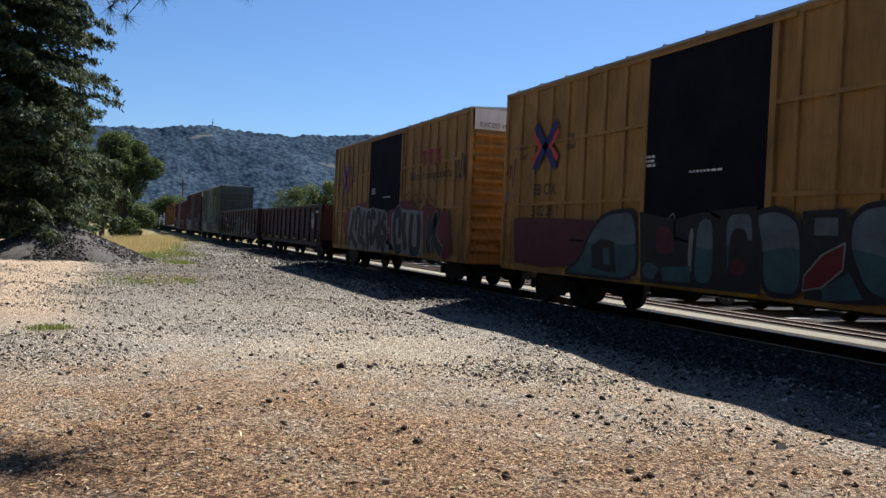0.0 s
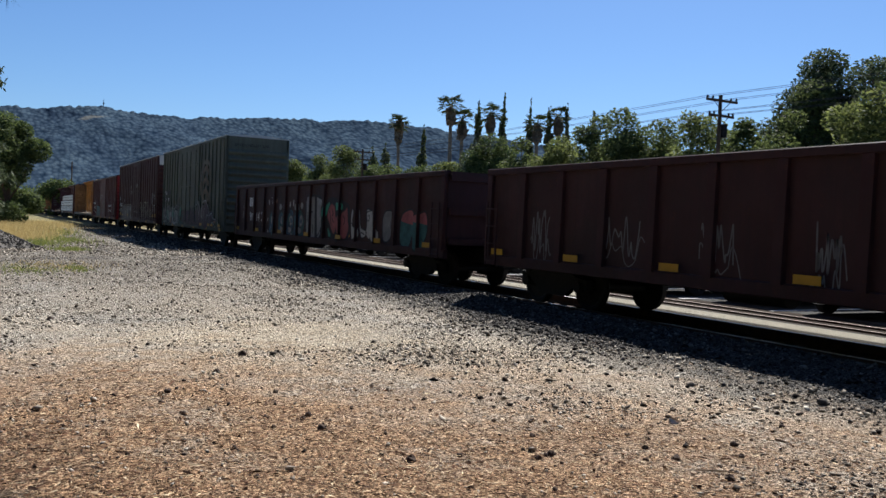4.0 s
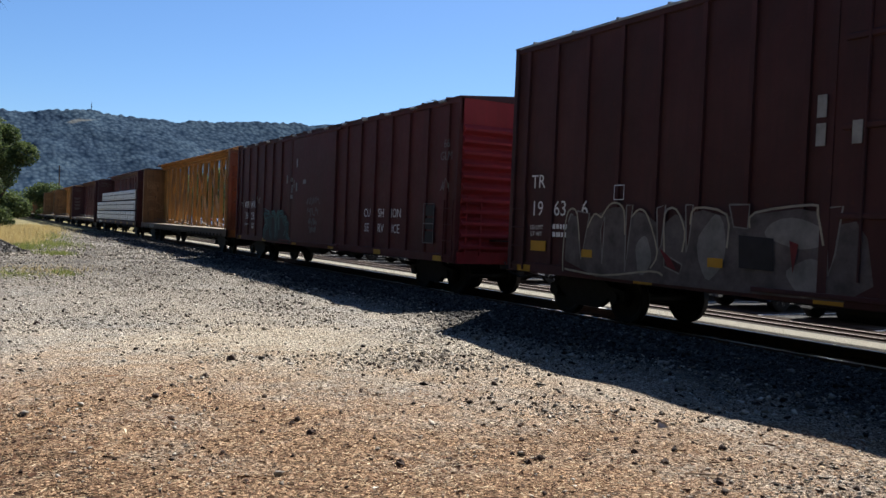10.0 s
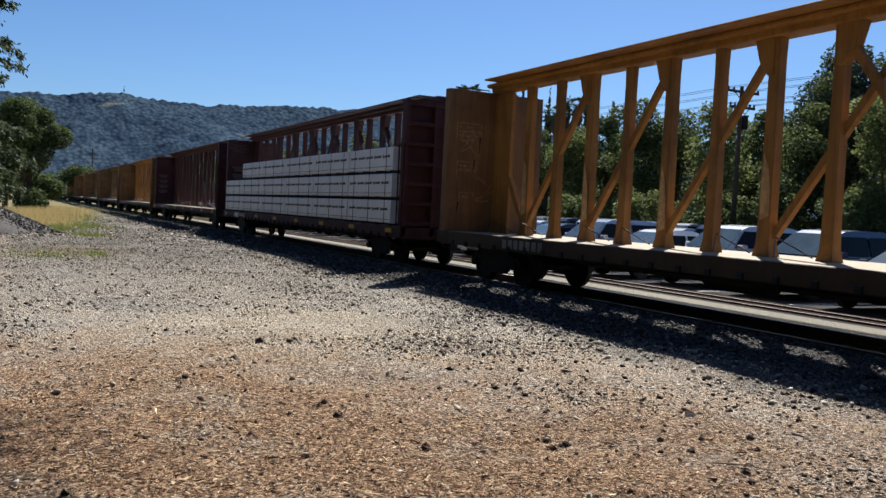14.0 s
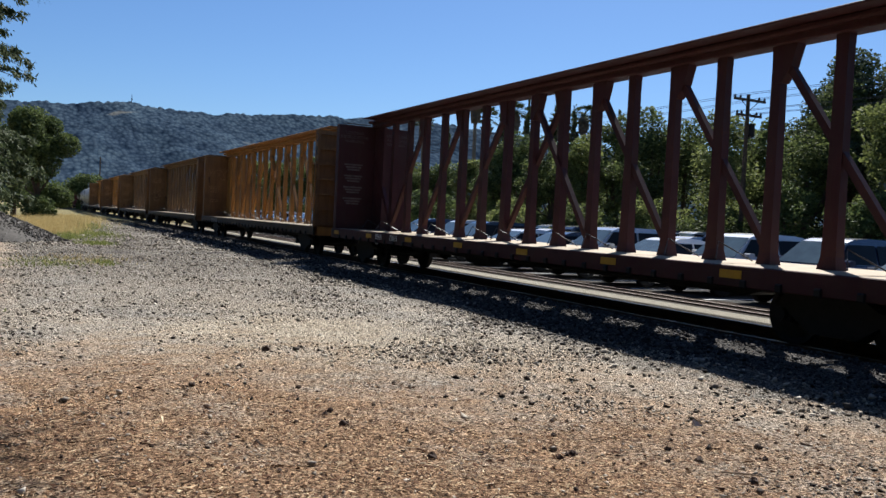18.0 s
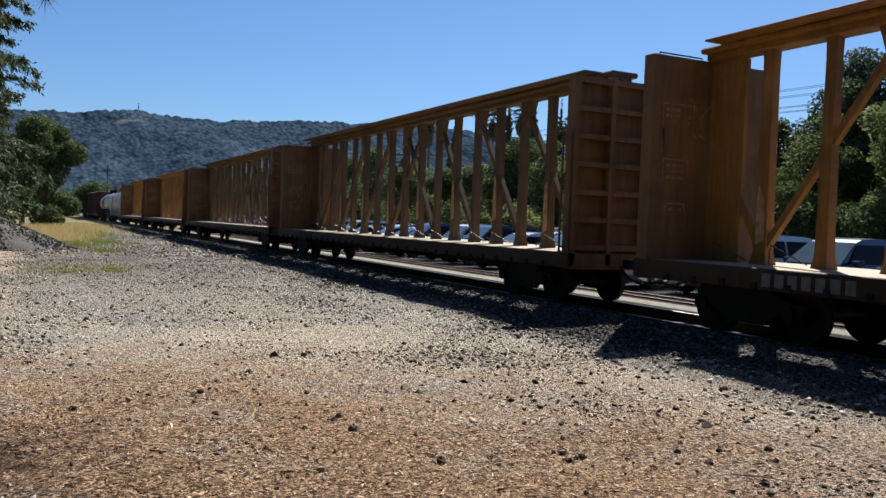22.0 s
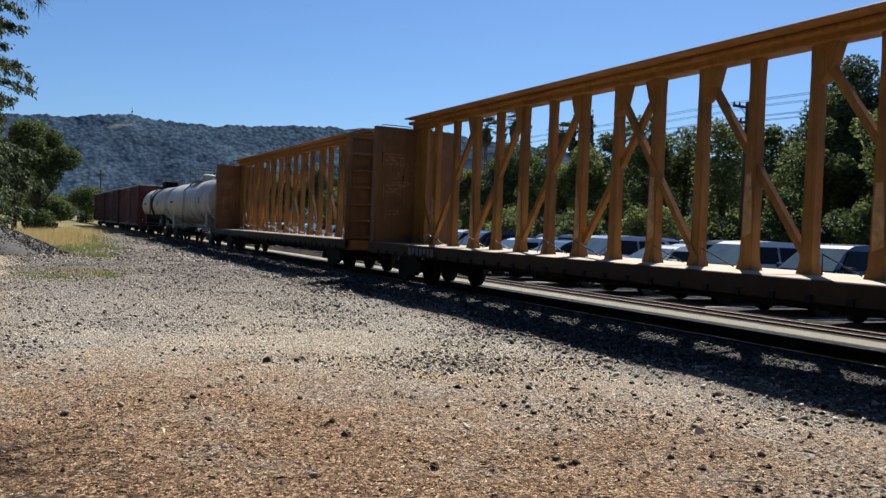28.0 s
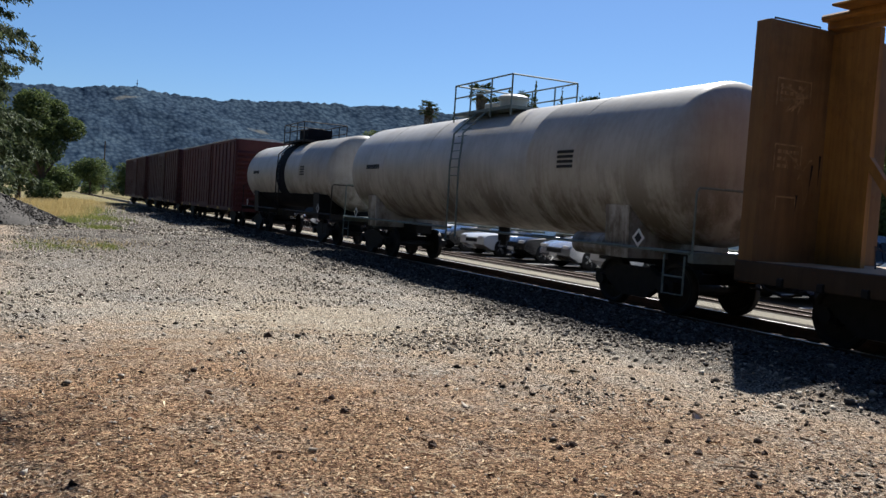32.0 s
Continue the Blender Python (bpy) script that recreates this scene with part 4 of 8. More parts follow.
c0, c1, g2, g3, c4, c5, c6, f7, f8, f9, f10, f11, f12, f13, f14 = CARS[:15]


def emblem(car, y, z, s):
    g = Geo()
    for sg in (-1, 1):
        g.add([on_side(y + sg * s * 0.72, z + s, 1), on_side(y + sg * s * 0.98, z + s * 0.78, 1), on_side(y - sg * s * 0.72, z - s, 1.0), on_side(y - sg * s * 0.98, z - s * 0.78, 1.0)], [(0, 1, 2, 3)])
    e = part("emblem", g, INKN, car, "crossed navy bars")
    g = Geo()
    for sg in (-1, 1):
        ribbon(g, [(y + sg * s * 1.0, z + s * 0.55), (y + sg * s * 0.42, z), (y + sg * s * 1.0, z - s * 0.55)], s * 0.27, 3)
    part("emblem_bar", g, MATS["emblem_red"], e, "red chevrons")


plain("emblem_red", (0.5, 0.07, 0.06), 0.6)
for car, num in ((c0, "5 02 26 1"), (c1, "5 05 64 1")):
    emblem(car, 5.8, 3.68, 0.62)
    letters("FB OX", 0.40, INKB, car, on_side(5.75, 2.62))
    letters(num, 0.36, INKB, car, on_side(5.7, 2.1))
    letters("next\nload", 0.24, INKB, car, on_side(6.95, 3.62))
    letters("any\nroad", 0.24, INKB, car, on_side(4.6, 3.72))
    h_ = 8.0
    letters("EXCESS HEIGHT CAR", 0.2, INKB, car, (-0.35, -h_ - 0.03, 4.72), facing="end")
    bars(car, -1.2 + 3.0, 3.1, 0.4, 0.05, 3, INKW, -1.565, 3)
    bars(car, 0.3, 2.75, 0.9, 0.04, 1, INKW, -1.565, 4)
    for z in (1.2, 1.42):
        part("placard", Geo().box(-1.515, -1.51, 6.7, 7.1, z, z + 0.17), SIGNY, car)
letters("Railcar Pooling Experts", 0.42, INKB, c1, on_side(-4.7, 3.38), sx=1.0)
g = Geo()
for y in (-3.85, -4.5):
    g.add([on_side(y, 4.22, 1), on_side(y - 0.52, 4.22, 1), on_side(y - 0.52, 4.1, 1), on_side(y, 4.1, 1)], [(0, 1, 2, 3)])
    g.add([on_side(y - 0.17, 4.1, 1), on_side(y - 0.35, 4.1, 1), on_side(y - 0.35, 3.7, 1), on_side(y - 0.17, 3.7, 1)], [(0, 1, 2, 3)])
for a, b in ((0, 1), (1, 0)):
    g.add([on_side(-5.1 - 0.45 * a, 4.22, 1 + a), on_side(-5.25 - 0.45 * a, 4.22, 1 + a), on_side(-5.25 - 0.45 * b, 3.7, 1 + a), on_side(-5.1 - 0.45 * b, 3.7, 1 + a)], [(0, 1, 2, 3)])
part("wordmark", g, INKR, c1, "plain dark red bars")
SIDE[0] = -1.592
# black and silver letter forms over a red cloud
sprayed_blobs(c1, [(4.9, 1.7, 0.9, 0.75, SPRAYR), (3.2, 1.95, 1.5, 0.72, SPRAYR), (0.4, 1.7, 1.9, 0.6, SPRAYR), (-1.2, 1.6, 1.0, 0.7, SPRAYR), (-2.6, 1.9, 1.5, 0.62, SPRAYR), (-4.6, 1.8, 1.2, 0.55, SPRAYR), (-6.3, 1.4, 0.6, 0.7, SPRAYR)], 3)
shape(c1, [(4.73, 2.42), (3.6, 2.46), (2.24, 2.38), (0.25, 2.3), (-0.31, 2.2), (-0.55, 1.75), (-0.38, 1.15), (-0.2, 0.98), (-0.73, 0.96), (-0.81, 0.66), (5.12, 0.66), (5.1, 1.47)], SILVER, 6, None, 0.05, "silver ground of a sprayed name")
shape(c1, [(-0.94, 2.11), (-1.75, 2.36), (-2.57, 2.25), (-4.3, 2.2), (-4.45, 0.66), (-1.5, 0.66), (-1.0, 1.09)], SILVER, 6, None, 0.05, "silver ground of a sprayed name")
drawn(c1, [[(4.15, 2.3), (4.4, 1.79), (4.68, 1.2), (4.85, 0.72)], [(4.5, 1.25), (4.0, 0.95), (3.5, 0.72)],
           [(3.67, 1.4), (3.85, 1.86), (3.63, 2.25), (3.24, 2.15), (3.16, 1.69), (3.3, 1.15), (2.74, 1.0), (2.3, 0.75)],
           [(2.53, 2.25), (2.72, 1.86), (2.81, 1.24)], [(1.74, 2.13), (2.13, 1.98), (2.13, 1.43), (1.9, 1.05), (2.06, 0.72)]], [(0.50, SILVER), (0.42, SPRAYW), (0.36, SPRAYK)])
drawn(c1, [[(1.0, 1.95), (1.44, 2.16), (1.6, 1.71), (1.51, 1.04), (1.08, 1.26), (0.81, 1.55), (0.64, 1.09), (0.5, 0.74)], [(0.48, 2.22), (0.52, 1.73), (0.35, 1.25), (0.1, 0.92), (-0.28, 0.75)],
           [(-0.25, 2.1), (0.04, 1.9), (0.09, 1.69), (-0.3, 1.42), (-0.19, 1.18), (0.18, 1.11)],
           [(-1.98, 1.24), (-2.02, 1.77), (-1.85, 2.2), (-1.52, 2.1), (-1.34, 1.76), (-1.42, 1.25), (-1.74, 0.78), (-2.2, 0.92)], [(-2.5, 2.15), (-2.42, 1.77), (-2.5, 1.26), (-2.75, 0.85)],
           [(-3.3, 2.1), (-3.15, 1.5), (-3.3, 0.85), (-3.9, 0.85), (-4.0, 1.5), (-3.9, 2.1)]], [(0.46, SPRAYW), (0.39, SPRAYK)], 20)
drawn(c1, [[(-5.0, 2.0), (-4.9, 1.3), (-5.0, 0.8)], [(-5.0, 1.4), (-5.6, 2.0), (-5.5, 1.3), (-6.1, 0.85)]], [(0.46, SPRAYW), (0.37, SPRAYK)], 20)
drawn(c1, [[(-0.72, 1.5), (-0.66, 1.65), (-0.6, 1.5), (-0.7, 1.38), (-0.8, 1.6), (-0.85, 1.35)], [(6.95, 1.6), (6.7, 1.2)], [(6.5, 1.55), (6.3, 1.05)], [(5.9, 1.6), (5.6, 1.0)]], [(0.035, SILVER)], 40)
scribble(c1, -7.0, -7.8, 3.0, 3.9, SPRAYK, 4, 0.06, 12)
scribble(c1, -2.6, -5.4, 2.35, 2.9, SPRAYR, 14, 0.05, 14)
scribble(c1, -6.4, -7.1, 1.0, 1.7, SILVER, 6, 0.03, 9)
# teal bubble forms
shape(c0, [(7.28, 1.93), (6.42, 1.95), (4.37, 1.91), (3.36, 1.87), (3.44, 1.32), (3.64, 0.89), (5.68, 0.75), (7.14, 0.79)], SPRAYV, 4, None, 0.05, "faded maroon panel")


def teal(pts, k):
    """A bubble letter: teal below, pale blue above, black outline."""
    for _ in range(2):
        pts = [tuple(a[c] * q + b[c] * (1 - q) for c in (0, 1)) for a, b in zip(pts, pts[1:] + pts[:1]) for q in (0.8, 0.2)]
    p = shape(c0, pts, SPRAYT, k, SPRAYK, 0.09)
    cut_ = 1.42
    part("upper_fill", patch_obj([(a, max(b, cut_ + 0.05 * math.sin(a * 5))) for a, b in pts], k + 0.5), SPRAYLB, p, "paler upper half")


shape(c0, [(1.73, 2.05), (0.6, 1.9), (-0.1, 2.02), (-1.49, 2.12), (-1.68, 0.68), (1.6, 0.66)], SPRAYK, 5, None, 0.05, "black ground of a sprayed name")
teal([(4.57, 0.66), (4.46, 0.75), (3.91, 1.04), (3.58, 1.58), (3.19, 1.91), (2.74, 2.06), (1.85, 2.09), (1.7, 0.66), (3.6, 0.66)], 8)
shape(c0, [(3.4, 0.87), (3.46, 1.32), (3.09, 1.49), (2.58, 1.44), (2.47, 0.79), (2.92, 0.8)], SPRAYK, 12)
shape(c0, [(3.0, 1.3), (2.75, 1.3), (2.7, 0.95), (2.95, 0.95)], SPRAYT, 14)
teal([(0.0, 1.8), (-0.2, 1.98), (-0.5, 1.9), (-0.55, 0.75), (0.05, 0.72)], 8)
shape(c0, [(0.95, 1.0), (0.1, 1.05), (0.1, 0.75), (0.9, 0.74)], SPRAYT, 8)
teal([(-0.74, 2.01), (-1.42, 2.05), (-1.49, 1.51), (-1.29, 1.51), (-1.24, 1.7), (-0.95, 1.7), (-0.93, 0.94), (-0.82, 0.94)], 9)
teal([(-1.71, 0.7), (-1.63, 1.47), (-1.46, 2.0), (-1.88, 2.07), (-2.23, 1.99), (-2.47, 1.79), (-2.55, 0.7)], 10)
shape(c0, [(-2.47, 2.02), (-3.27, 2.05), (-3.41, 1.52), (-3.95, 0.72), (-3.25, 0.68), (-2.58, 0.7)], SPRAYK, 7)
shape(c0, [(-2.71, 1.92), (-3.15, 1.92), (-3.16, 1.66), (-2.72, 1.66)], SPRAYLB, 12)
shape(c0, [(-3.3, 1.56), (-2.88, 1.37), (-2.56, 1.04), (-2.55, 0.82), (-2.91, 0.89), (-3.27, 1.17)], SPRAYR, 13, SILVER, 0.03)
shape(c0, [(-2.91, 0.87), (-3.38, 1.14), (-3.65, 0.78), (-2.93, 0.69)], SPRAYT, 14)
teal([(-3.36, 1.43), (-3.36, 1.86), (-3.58, 2.07), (-3.91, 2.12), (-5.2, 2.15), (-5.3, 0.75), (-3.75, 0.75)], 15)
teal([(-5.7, 1.9), (-6.3, 2.1), (-7.2, 2.0), (-7.5, 1.4), (-7.2, 0.75), (-5.8, 0.72)], 15)
sprayed_blobs(c0, [(2.05, 1.3, 0.1, 0.3, SPRAYO), (2.3, 0.85, 0.3, 0.07, SPRAYO), (0.5, 1.15, 0.35, 0.07, SIGNY), (-1.95, 1.3, 0.12, 0.32, SPRAYO), (-2.2, 0.85, 0.3, 0.08, SIGNY), (0.9, 1.5, 0.3, 0.3, SPRAYV), (0.1, 1.35, 0.1, 0.35, SILVER), (-1.1, 1.1, 0.25, 0.12, SPRAYV), (1.3, 0.9, 0.25, 0.15, SPRAYT)], 10)
scribble(c0, 7.9, 7.3, 2.7, 3.5, SPRAYR, 11, 0.04, 10)
DULLW = plain("faded_white_spray", (0.17, 0.17, 0.165), 0.65, 0, 0.3, 4)
scribble(c0, 7.9, 7.2, 2.3, 2.7, DULLW, 12, 0.04, 8)
scribble(c0, 0.8, -0.6, 1.4, 2.1, DULLW, 13, 0.04, 12)

# gondolas; their posts stand proud, so the paint lies on a plane in front of them
SIDE[0] = -1.463


def shield(car, y, z):
    out = [(-0.36, 0.36), (-0.2, 0.42), (0, 0.36), (0.2, 0.42), (0.36, 0.36), (0.33, 0.0), (0.2, -0.3), (0, -0.44), (-0.2, -0.3), (-0.33, 0.0)]
    g = Geo()
    patch(g, [(y - a, z + b) for a, b in out], 30)
    e = part("shield_emblem", g, SPRAYW, car, "white shield")
    g = Geo()
    patch(g, [(y - a * 0.9, z + b) for a, b in [(-0.36, 0.33), (-0.2, 0.38), (0, 0.32), (0.2, 0.38), (0.36, 0.33), (0.35, 0.07), (-0.35, 0.07)]], 34)
    part("shield_cap", g, INKB, e, "dark upper field")
    g = Geo()
    for q, b in ((0.2, 0.26), (0.24, 0.13)):
        g.add([on_side(y + q, z + b + 0.04, 38), on_side(y - q, z + b + 0.04, 38), on_side(y - q, z + b - 0.03, 38), on_side(y + q, z + b - 0.03, 38)], [(0, 1, 2, 3)])
    part("shield_bar", g, SPRAYW, e)


FAINT = plain("faint_grey_spray", (0.15, 0.148, 0.145), 0.65, 0, 0.3, 5)
shield(g2, -6.54, 1.86)
letters("HE END", 0.2, INKW, g2, on_side(-8.1, 0.68, 30))
for q, (a, b, z0, z1) in enumerate([(-7.6, -8.3, 1.2, 2.0), (-4.9, -5.6, 1.1, 1.8), (-2.2, -2.6, 1.0, 1.9), (0.1, -0.3, 0.9, 1.7), (2.2, 1.5, 0.9, 1.6), (4.6, 3.6, 0.9, 1.7), (6.9, 6.3, 0.9, 1.8)]):
    scribble(g2, a, b, z0, z1, FAINT, 20 + q, 0.028, 18)
    scribble(g2, a + 0.05, b - 0.1, z0 - 0.2, z1 - 0.3, FAINT, 120 + q, 0.022, 14)
bars(g2, -7.6, 2.25, 0.5, 0.12, 1, INKW, -1.565, 7)
bays_of(10.0, 15)
for t_, y in (("96", 7.55), ("14", 6.6), ("2", 5.96)):
    letters(t_, 0.56, INKW, g3, on_side(y, 1.37, 30))
g = Geo()
for y in (7.85, 7.5):
    g.add([on_side(y, 2.2, 30), on_side(y - 0.25, 2.2, 30), on_side(y - 0.25, 1.82, 30), on_side(y, 1.82, 30)], [(0, 1, 2, 3)])
part("reporting_bar", g, INKW, g3, "plain white bars")
GW = plain("grey_white_spray", (0.26, 0.26, 0.25), 0.6, 0, 0.35, 2.5)
GB = plain("dim_blue_spray", (0.035, 0.085, 0.14), 0.6, 0, 0.5, 4)
GT = plain("dim_teal_spray", (0.03, 0.10, 0.10), 0.6, 0, 0.5, 4)
GP = plain("dim_pink_spray", (0.30, 0.085, 0.085), 0.6, 0, 0.3, 3)
for y_, q in ((4.5, 3), (3.3, 4), (2.25, 5), (1.1, 6)):
    sprayed_blobs(g3, [(y_, 1.2, 0.45, 0.52, SPRAYK), (y_, 1.2, 0.4, 0.46, GB if q % 2 else GT), (y_ + 0.12, 1.36, 0.2, 0.18, GT if q % 2 else GB), (y_ - 0.1, 1.3, 0.2, 0.2, GW), (y_ - 0.1, 1.3, 0.1, 0.1, GB), (y_ + 0.05, 0.95, 0.22, 0.12, GW), (y_ - 0.25, 0.82, 0.12, 0.12, SPRAYT), (y_ + 0.3, 0.9, 0.12, 0.14, GB)], q)
    drawn(g3, [[(y_ + 0.3, 1.5), (y_, 1.62), (y_ - 0.3, 1.45), (y_ - 0.35, 1.1), (y_ - 0.1, 0.85)], [(y_ + 0.2, 1.15), (y_, 1.05), (y_ - 0.2, 1.15)]], [(0.035, SPRAYK)], 20)
sprayed_blobs(g3, [(3.1, 1.0, 0.22, 0.07, SIGNY), (5.0, 2.0, 0.07, 0.1, SPRAYW), (4.0, 2.05, 0.07, 0.09, SPRAYO), (3.5, 1.8, 0.13, 0.14, GW), (3.1, 1.85, 0.11, 0.12, GW), (2.3, 1.9, 0.08, 0.1, SPRAYW), (1.9, 1.95, 0.08, 0.12, SPRAYW), (1.35, 1.8, 0.13, 0.14, GW), (0.95, 1.85, 0.13, 0.14, GW), (2.1, 0.75, 0.09, 0.1, GW), (5.1, 0.8, 0.1, 0.09, GW), (5.15, 1.3, 0.06, 0.08, GW)], 16)
shape(g3, [(0.6, 2.25), (-1.2, 2.25), (-1.5, 1.5), (-1.45, 0.66), (0.5, 0.7)], SPRAYK, 10, None, 0.05, "black ground of a sprayed name", 2)
shape(g3, [(0.45, 2.03), (0.0, 2.16), (-0.39, 2.17), (-0.5, 0.74), (-0.11, 0.77), (0.38, 1.06)], GW, 13)
shape(g3, [(-0.62, 2.15), (-1.17, 2.05), (-1.15, 1.7), (-1.34, 1.47), (-1.37, 1.15), (-0.74, 0.68)], GW, 13)
drawn(g3, [[(0.0, 1.3), (-0.05, 1.6), (-0.25, 1.65)], [(-0.25, 1.2), (-0.3, 0.9)], [(-0.6, 0.7), (-1.3, 1.2)]], [(0.05, SPRAYK)], 20)
shape(g3, [(-1.3, 1.6), (-1.64, 2.1), (-2.2, 2.15), (-3.2, 2.0), (-3.7, 1.9), (-3.75, 0.9), (-3.3, 0.68), (-1.7, 0.7)], SPRAYK, 10, None, 0.05, "black ground of a sprayed name", 2)
for pts in ([(-1.37, 1.7), (-1.64, 1.94), (-1.96, 1.99), (-1.82, 1.71), (-1.43, 1.44)], [(-2.42, 1.99), (-3.1, 1.93), (-3.08, 1.75), (-2.73, 1.69), (-2.47, 1.74)], [(-1.71, 1.19), (-2.12, 0.85), (-1.85, 0.8)]):
    shape(g3, pts, SPRAYG, 13, soft=2)
shape(g3, [(-1.63, 1.53), (-1.89, 1.88), (-2.12, 1.96), (-2.39, 1.83), (-2.47, 1.45), (-2.56, 1.12), (-2.31, 0.86), (-1.94, 1.23)], GP, 16, SPRAYK, 0.04, soft=2)
shape(g3, [(-2.56, 1.64), (-2.85, 1.48), (-3.01, 1.67), (-3.25, 1.7), (-3.34, 1.78), (-3.48, 1.83), (-3.55, 1.38), (-3.66, 1.13), (-3.41, 0.8), (-3.01, 0.77), (-2.72, 1.13)], GP, 16, SPRAYK, 0.04, soft=2)
drawn(g3, [[(-1.9, 1.7), (-2.1, 1.2)], [(-2.1, 1.75), (-2.25, 1.6), (-2.12, 1.5), (-2.3, 1.3)], [(-2.85, 1.5), (-3.0, 1.2)], [(-3.1, 1.55), (-3.3, 1.4), (-3.15, 1.25)]], [(0.045, SPRAYK)], 22)
sprayed_blobs(g3, [(-1.95, 0.74, 0.1, 0.12, GW), (-3.1, 0.95, 0.3, 0.08, SPRAYO)], 71)
for pts in ([(-3.76, 1.76), (-4.29, 1.79), (-4.12, 1.25), (-4.41, 1.16), (-4.48, 0.96), (-4.22, 0.8), (-3.83, 0.79)], [(-4.39, 1.72), (-4.5, 1.75), (-4.56, 1.18), (-5.07, 1.12), (-5.01, 0.93), (-4.58, 0.85)],
            [(-4.98, 1.75), (-5.25, 1.78), (-5.43, 1.58), (-5.44, 1.1), (-5.27, 0.81), (-4.97, 1.02), (-5.08, 1.3)], [(-5.48, 1.69), (-5.72, 1.74), (-5.74, 1.16), (-5.93, 1.11), (-5.95, 0.82), (-5.55, 0.78)],
            [(-6.2, 1.7), (-6.9, 1.75), (-7.0, 1.2), (-6.6, 0.8), (-6.2, 0.85)]):
    shape(g3, pts, DULLW if pts[0][0] < -6 else SPRAYW, 16, SPRAYK, 0.045, soft=2)
drawn(g3, [[(-5.26, 1.71), (-5.03, 1.64), (-5.1, 1.42), (-5.25, 1.44), (-5.22, 1.58), (-5.12, 1.53)], [(-3.8, 1.3), (-4.1, 1.3)], [(-4.6, 1.05), (-4.9, 1.0)]], [(0.035, SPRAYK)], 24)
masses(g3, [(-7.8, 1.25, 0.45, 0.5), (-8.6, 1.2, 0.4, 0.5)], GP, GT, SPRAYK, 21, k0=12, w=0.05)
sprayed_blobs(g3, [(-0.4, 0.95, 0.3, 0.08, SIGNY), (-3.3, 0.9, 0.4, 0.08, SIGNY)], 22)
scribble(g3, 8.9, 8.6, 1.0, 2.0, SPRAYW, 33, 0.03, 12)
g = Geo()
ribbon(g, [(4.62, 2.2), (4.4, 2.2), (4.4, 1.94), (4.62, 1.94), (4.62, 2.2)], 0.02, 30)
part("stencil_frame", g, INKW, g3)

SIDE[0] = -1.567
BAYS.clear()
# green boxcar
for t_, y, z, sz in (("TOE", 6.94, 2.63, 0.3), ("22", 6.93, 2.2, 0.3), ("30", 6.06, 2.2, 0.3)):
    g = Geo()
    g.add([on_side(y + 0.38, z + 0.17), on_side(y - 0.38, z + 0.17), on_side(y - 0.38, z - 0.17), on_side(y + 0.38, z - 0.17)], [(0, 1, 2, 3)])
    p = part("number_panel", g, INKB, c4, "black panel")
    letters(t_, sz, INKW, p, on_side(y, z, 3), spacing=1.3)
g = Geo()
g.add([on_side(6.45, 2.8), on_side(5.7, 2.8), on_side(5.7, 2.46), on_side(6.45, 2.46)], [(0, 1, 2, 3)])
part("number_panel", g, INKB, c4)
g = Geo()
ring = [(-4.2 - 1.15 * math.cos(a), 3.1 + 1.06 * math.sin(a)) for a in (2 * math.pi * i / 28 for i in range(29))]
ribbon(g, ring, 0.24, 1)
part("ring_emblem", g, plain("ghost_cream_paint", (0.135, 0.125, 0.094), 0.7, 0, 0.3, 3), c4, "large faded cream ring")
g = Geo()
GHOST = plain("ghost_orange_paint", (0.15, 0.112, 0.078), 0.7, 0, 0.3, 3)
for k in range(3):
    z = 2.36 + k * 0.58
    g = Geo()
    ribbon(g, [(-3.55, z), (-4.2, z + 0.36), (-4.85, z)], 0.27, 2)
    part("chevron", g, GHOST, c4, "faded orange chevron")
DW = plain("dull_white_spray", (0.32, 0.32, 0.30), 0.65, 0, 0.4, 3)
DT = plain("dull_green_spray", (0.04, 0.085, 0.07), 0.65, 0, 0.4, 3)
DV = plain("dull_mauve_spray", (0.075, 0.05, 0.058), 0.65, 0, 0.4, 3)
sprayed_blobs(c4, [(6.6, 1.25, 1.3, 0.55, DT), (4.2, 1.2, 1.4, 0.5, DW), (2.0, 1.2, 1.0, 0.5, DT), (-0.5, 1.15, 1.6, 0.5, DV)], 18)
sprayed_blobs(c4, [(7.3, 1.0, 0.35, 0.3, DW), (6.2, 1.3, 0.4, 0.35, SPRAYG), (5.2, 0.95, 0.3, 0.2, SPRAYO), (4.4, 1.4, 0.4, 0.3, SPRAYG), (3.4, 1.0, 0.4, 0.25, DW), (2.2, 1.5, 0.3, 0.25, SPRAYG)], 77)
strokes(c4, 7.9, 2.7, 0.72, 1.8, 14, [(0.2, DW), (0.1, SPRAYK)], 19)
loops(c4, 7.9, 2.6, 0.75, 1.85, 7, SPRAYK, 78, 0.05, 40)
strokes(c4, 2.2, -2.4, 0.72, 1.65, 10, [(0.20, SPRAYK), (0.10, DV)], 20)
sprayed_blobs(c4, [(-2.7, 1.25, 0.75, 0.55, DV), (-4.3, 1.3, 0.95, 0.6, DV), (-5.6, 1.15, 0.6, 0.42, DV)], 21)
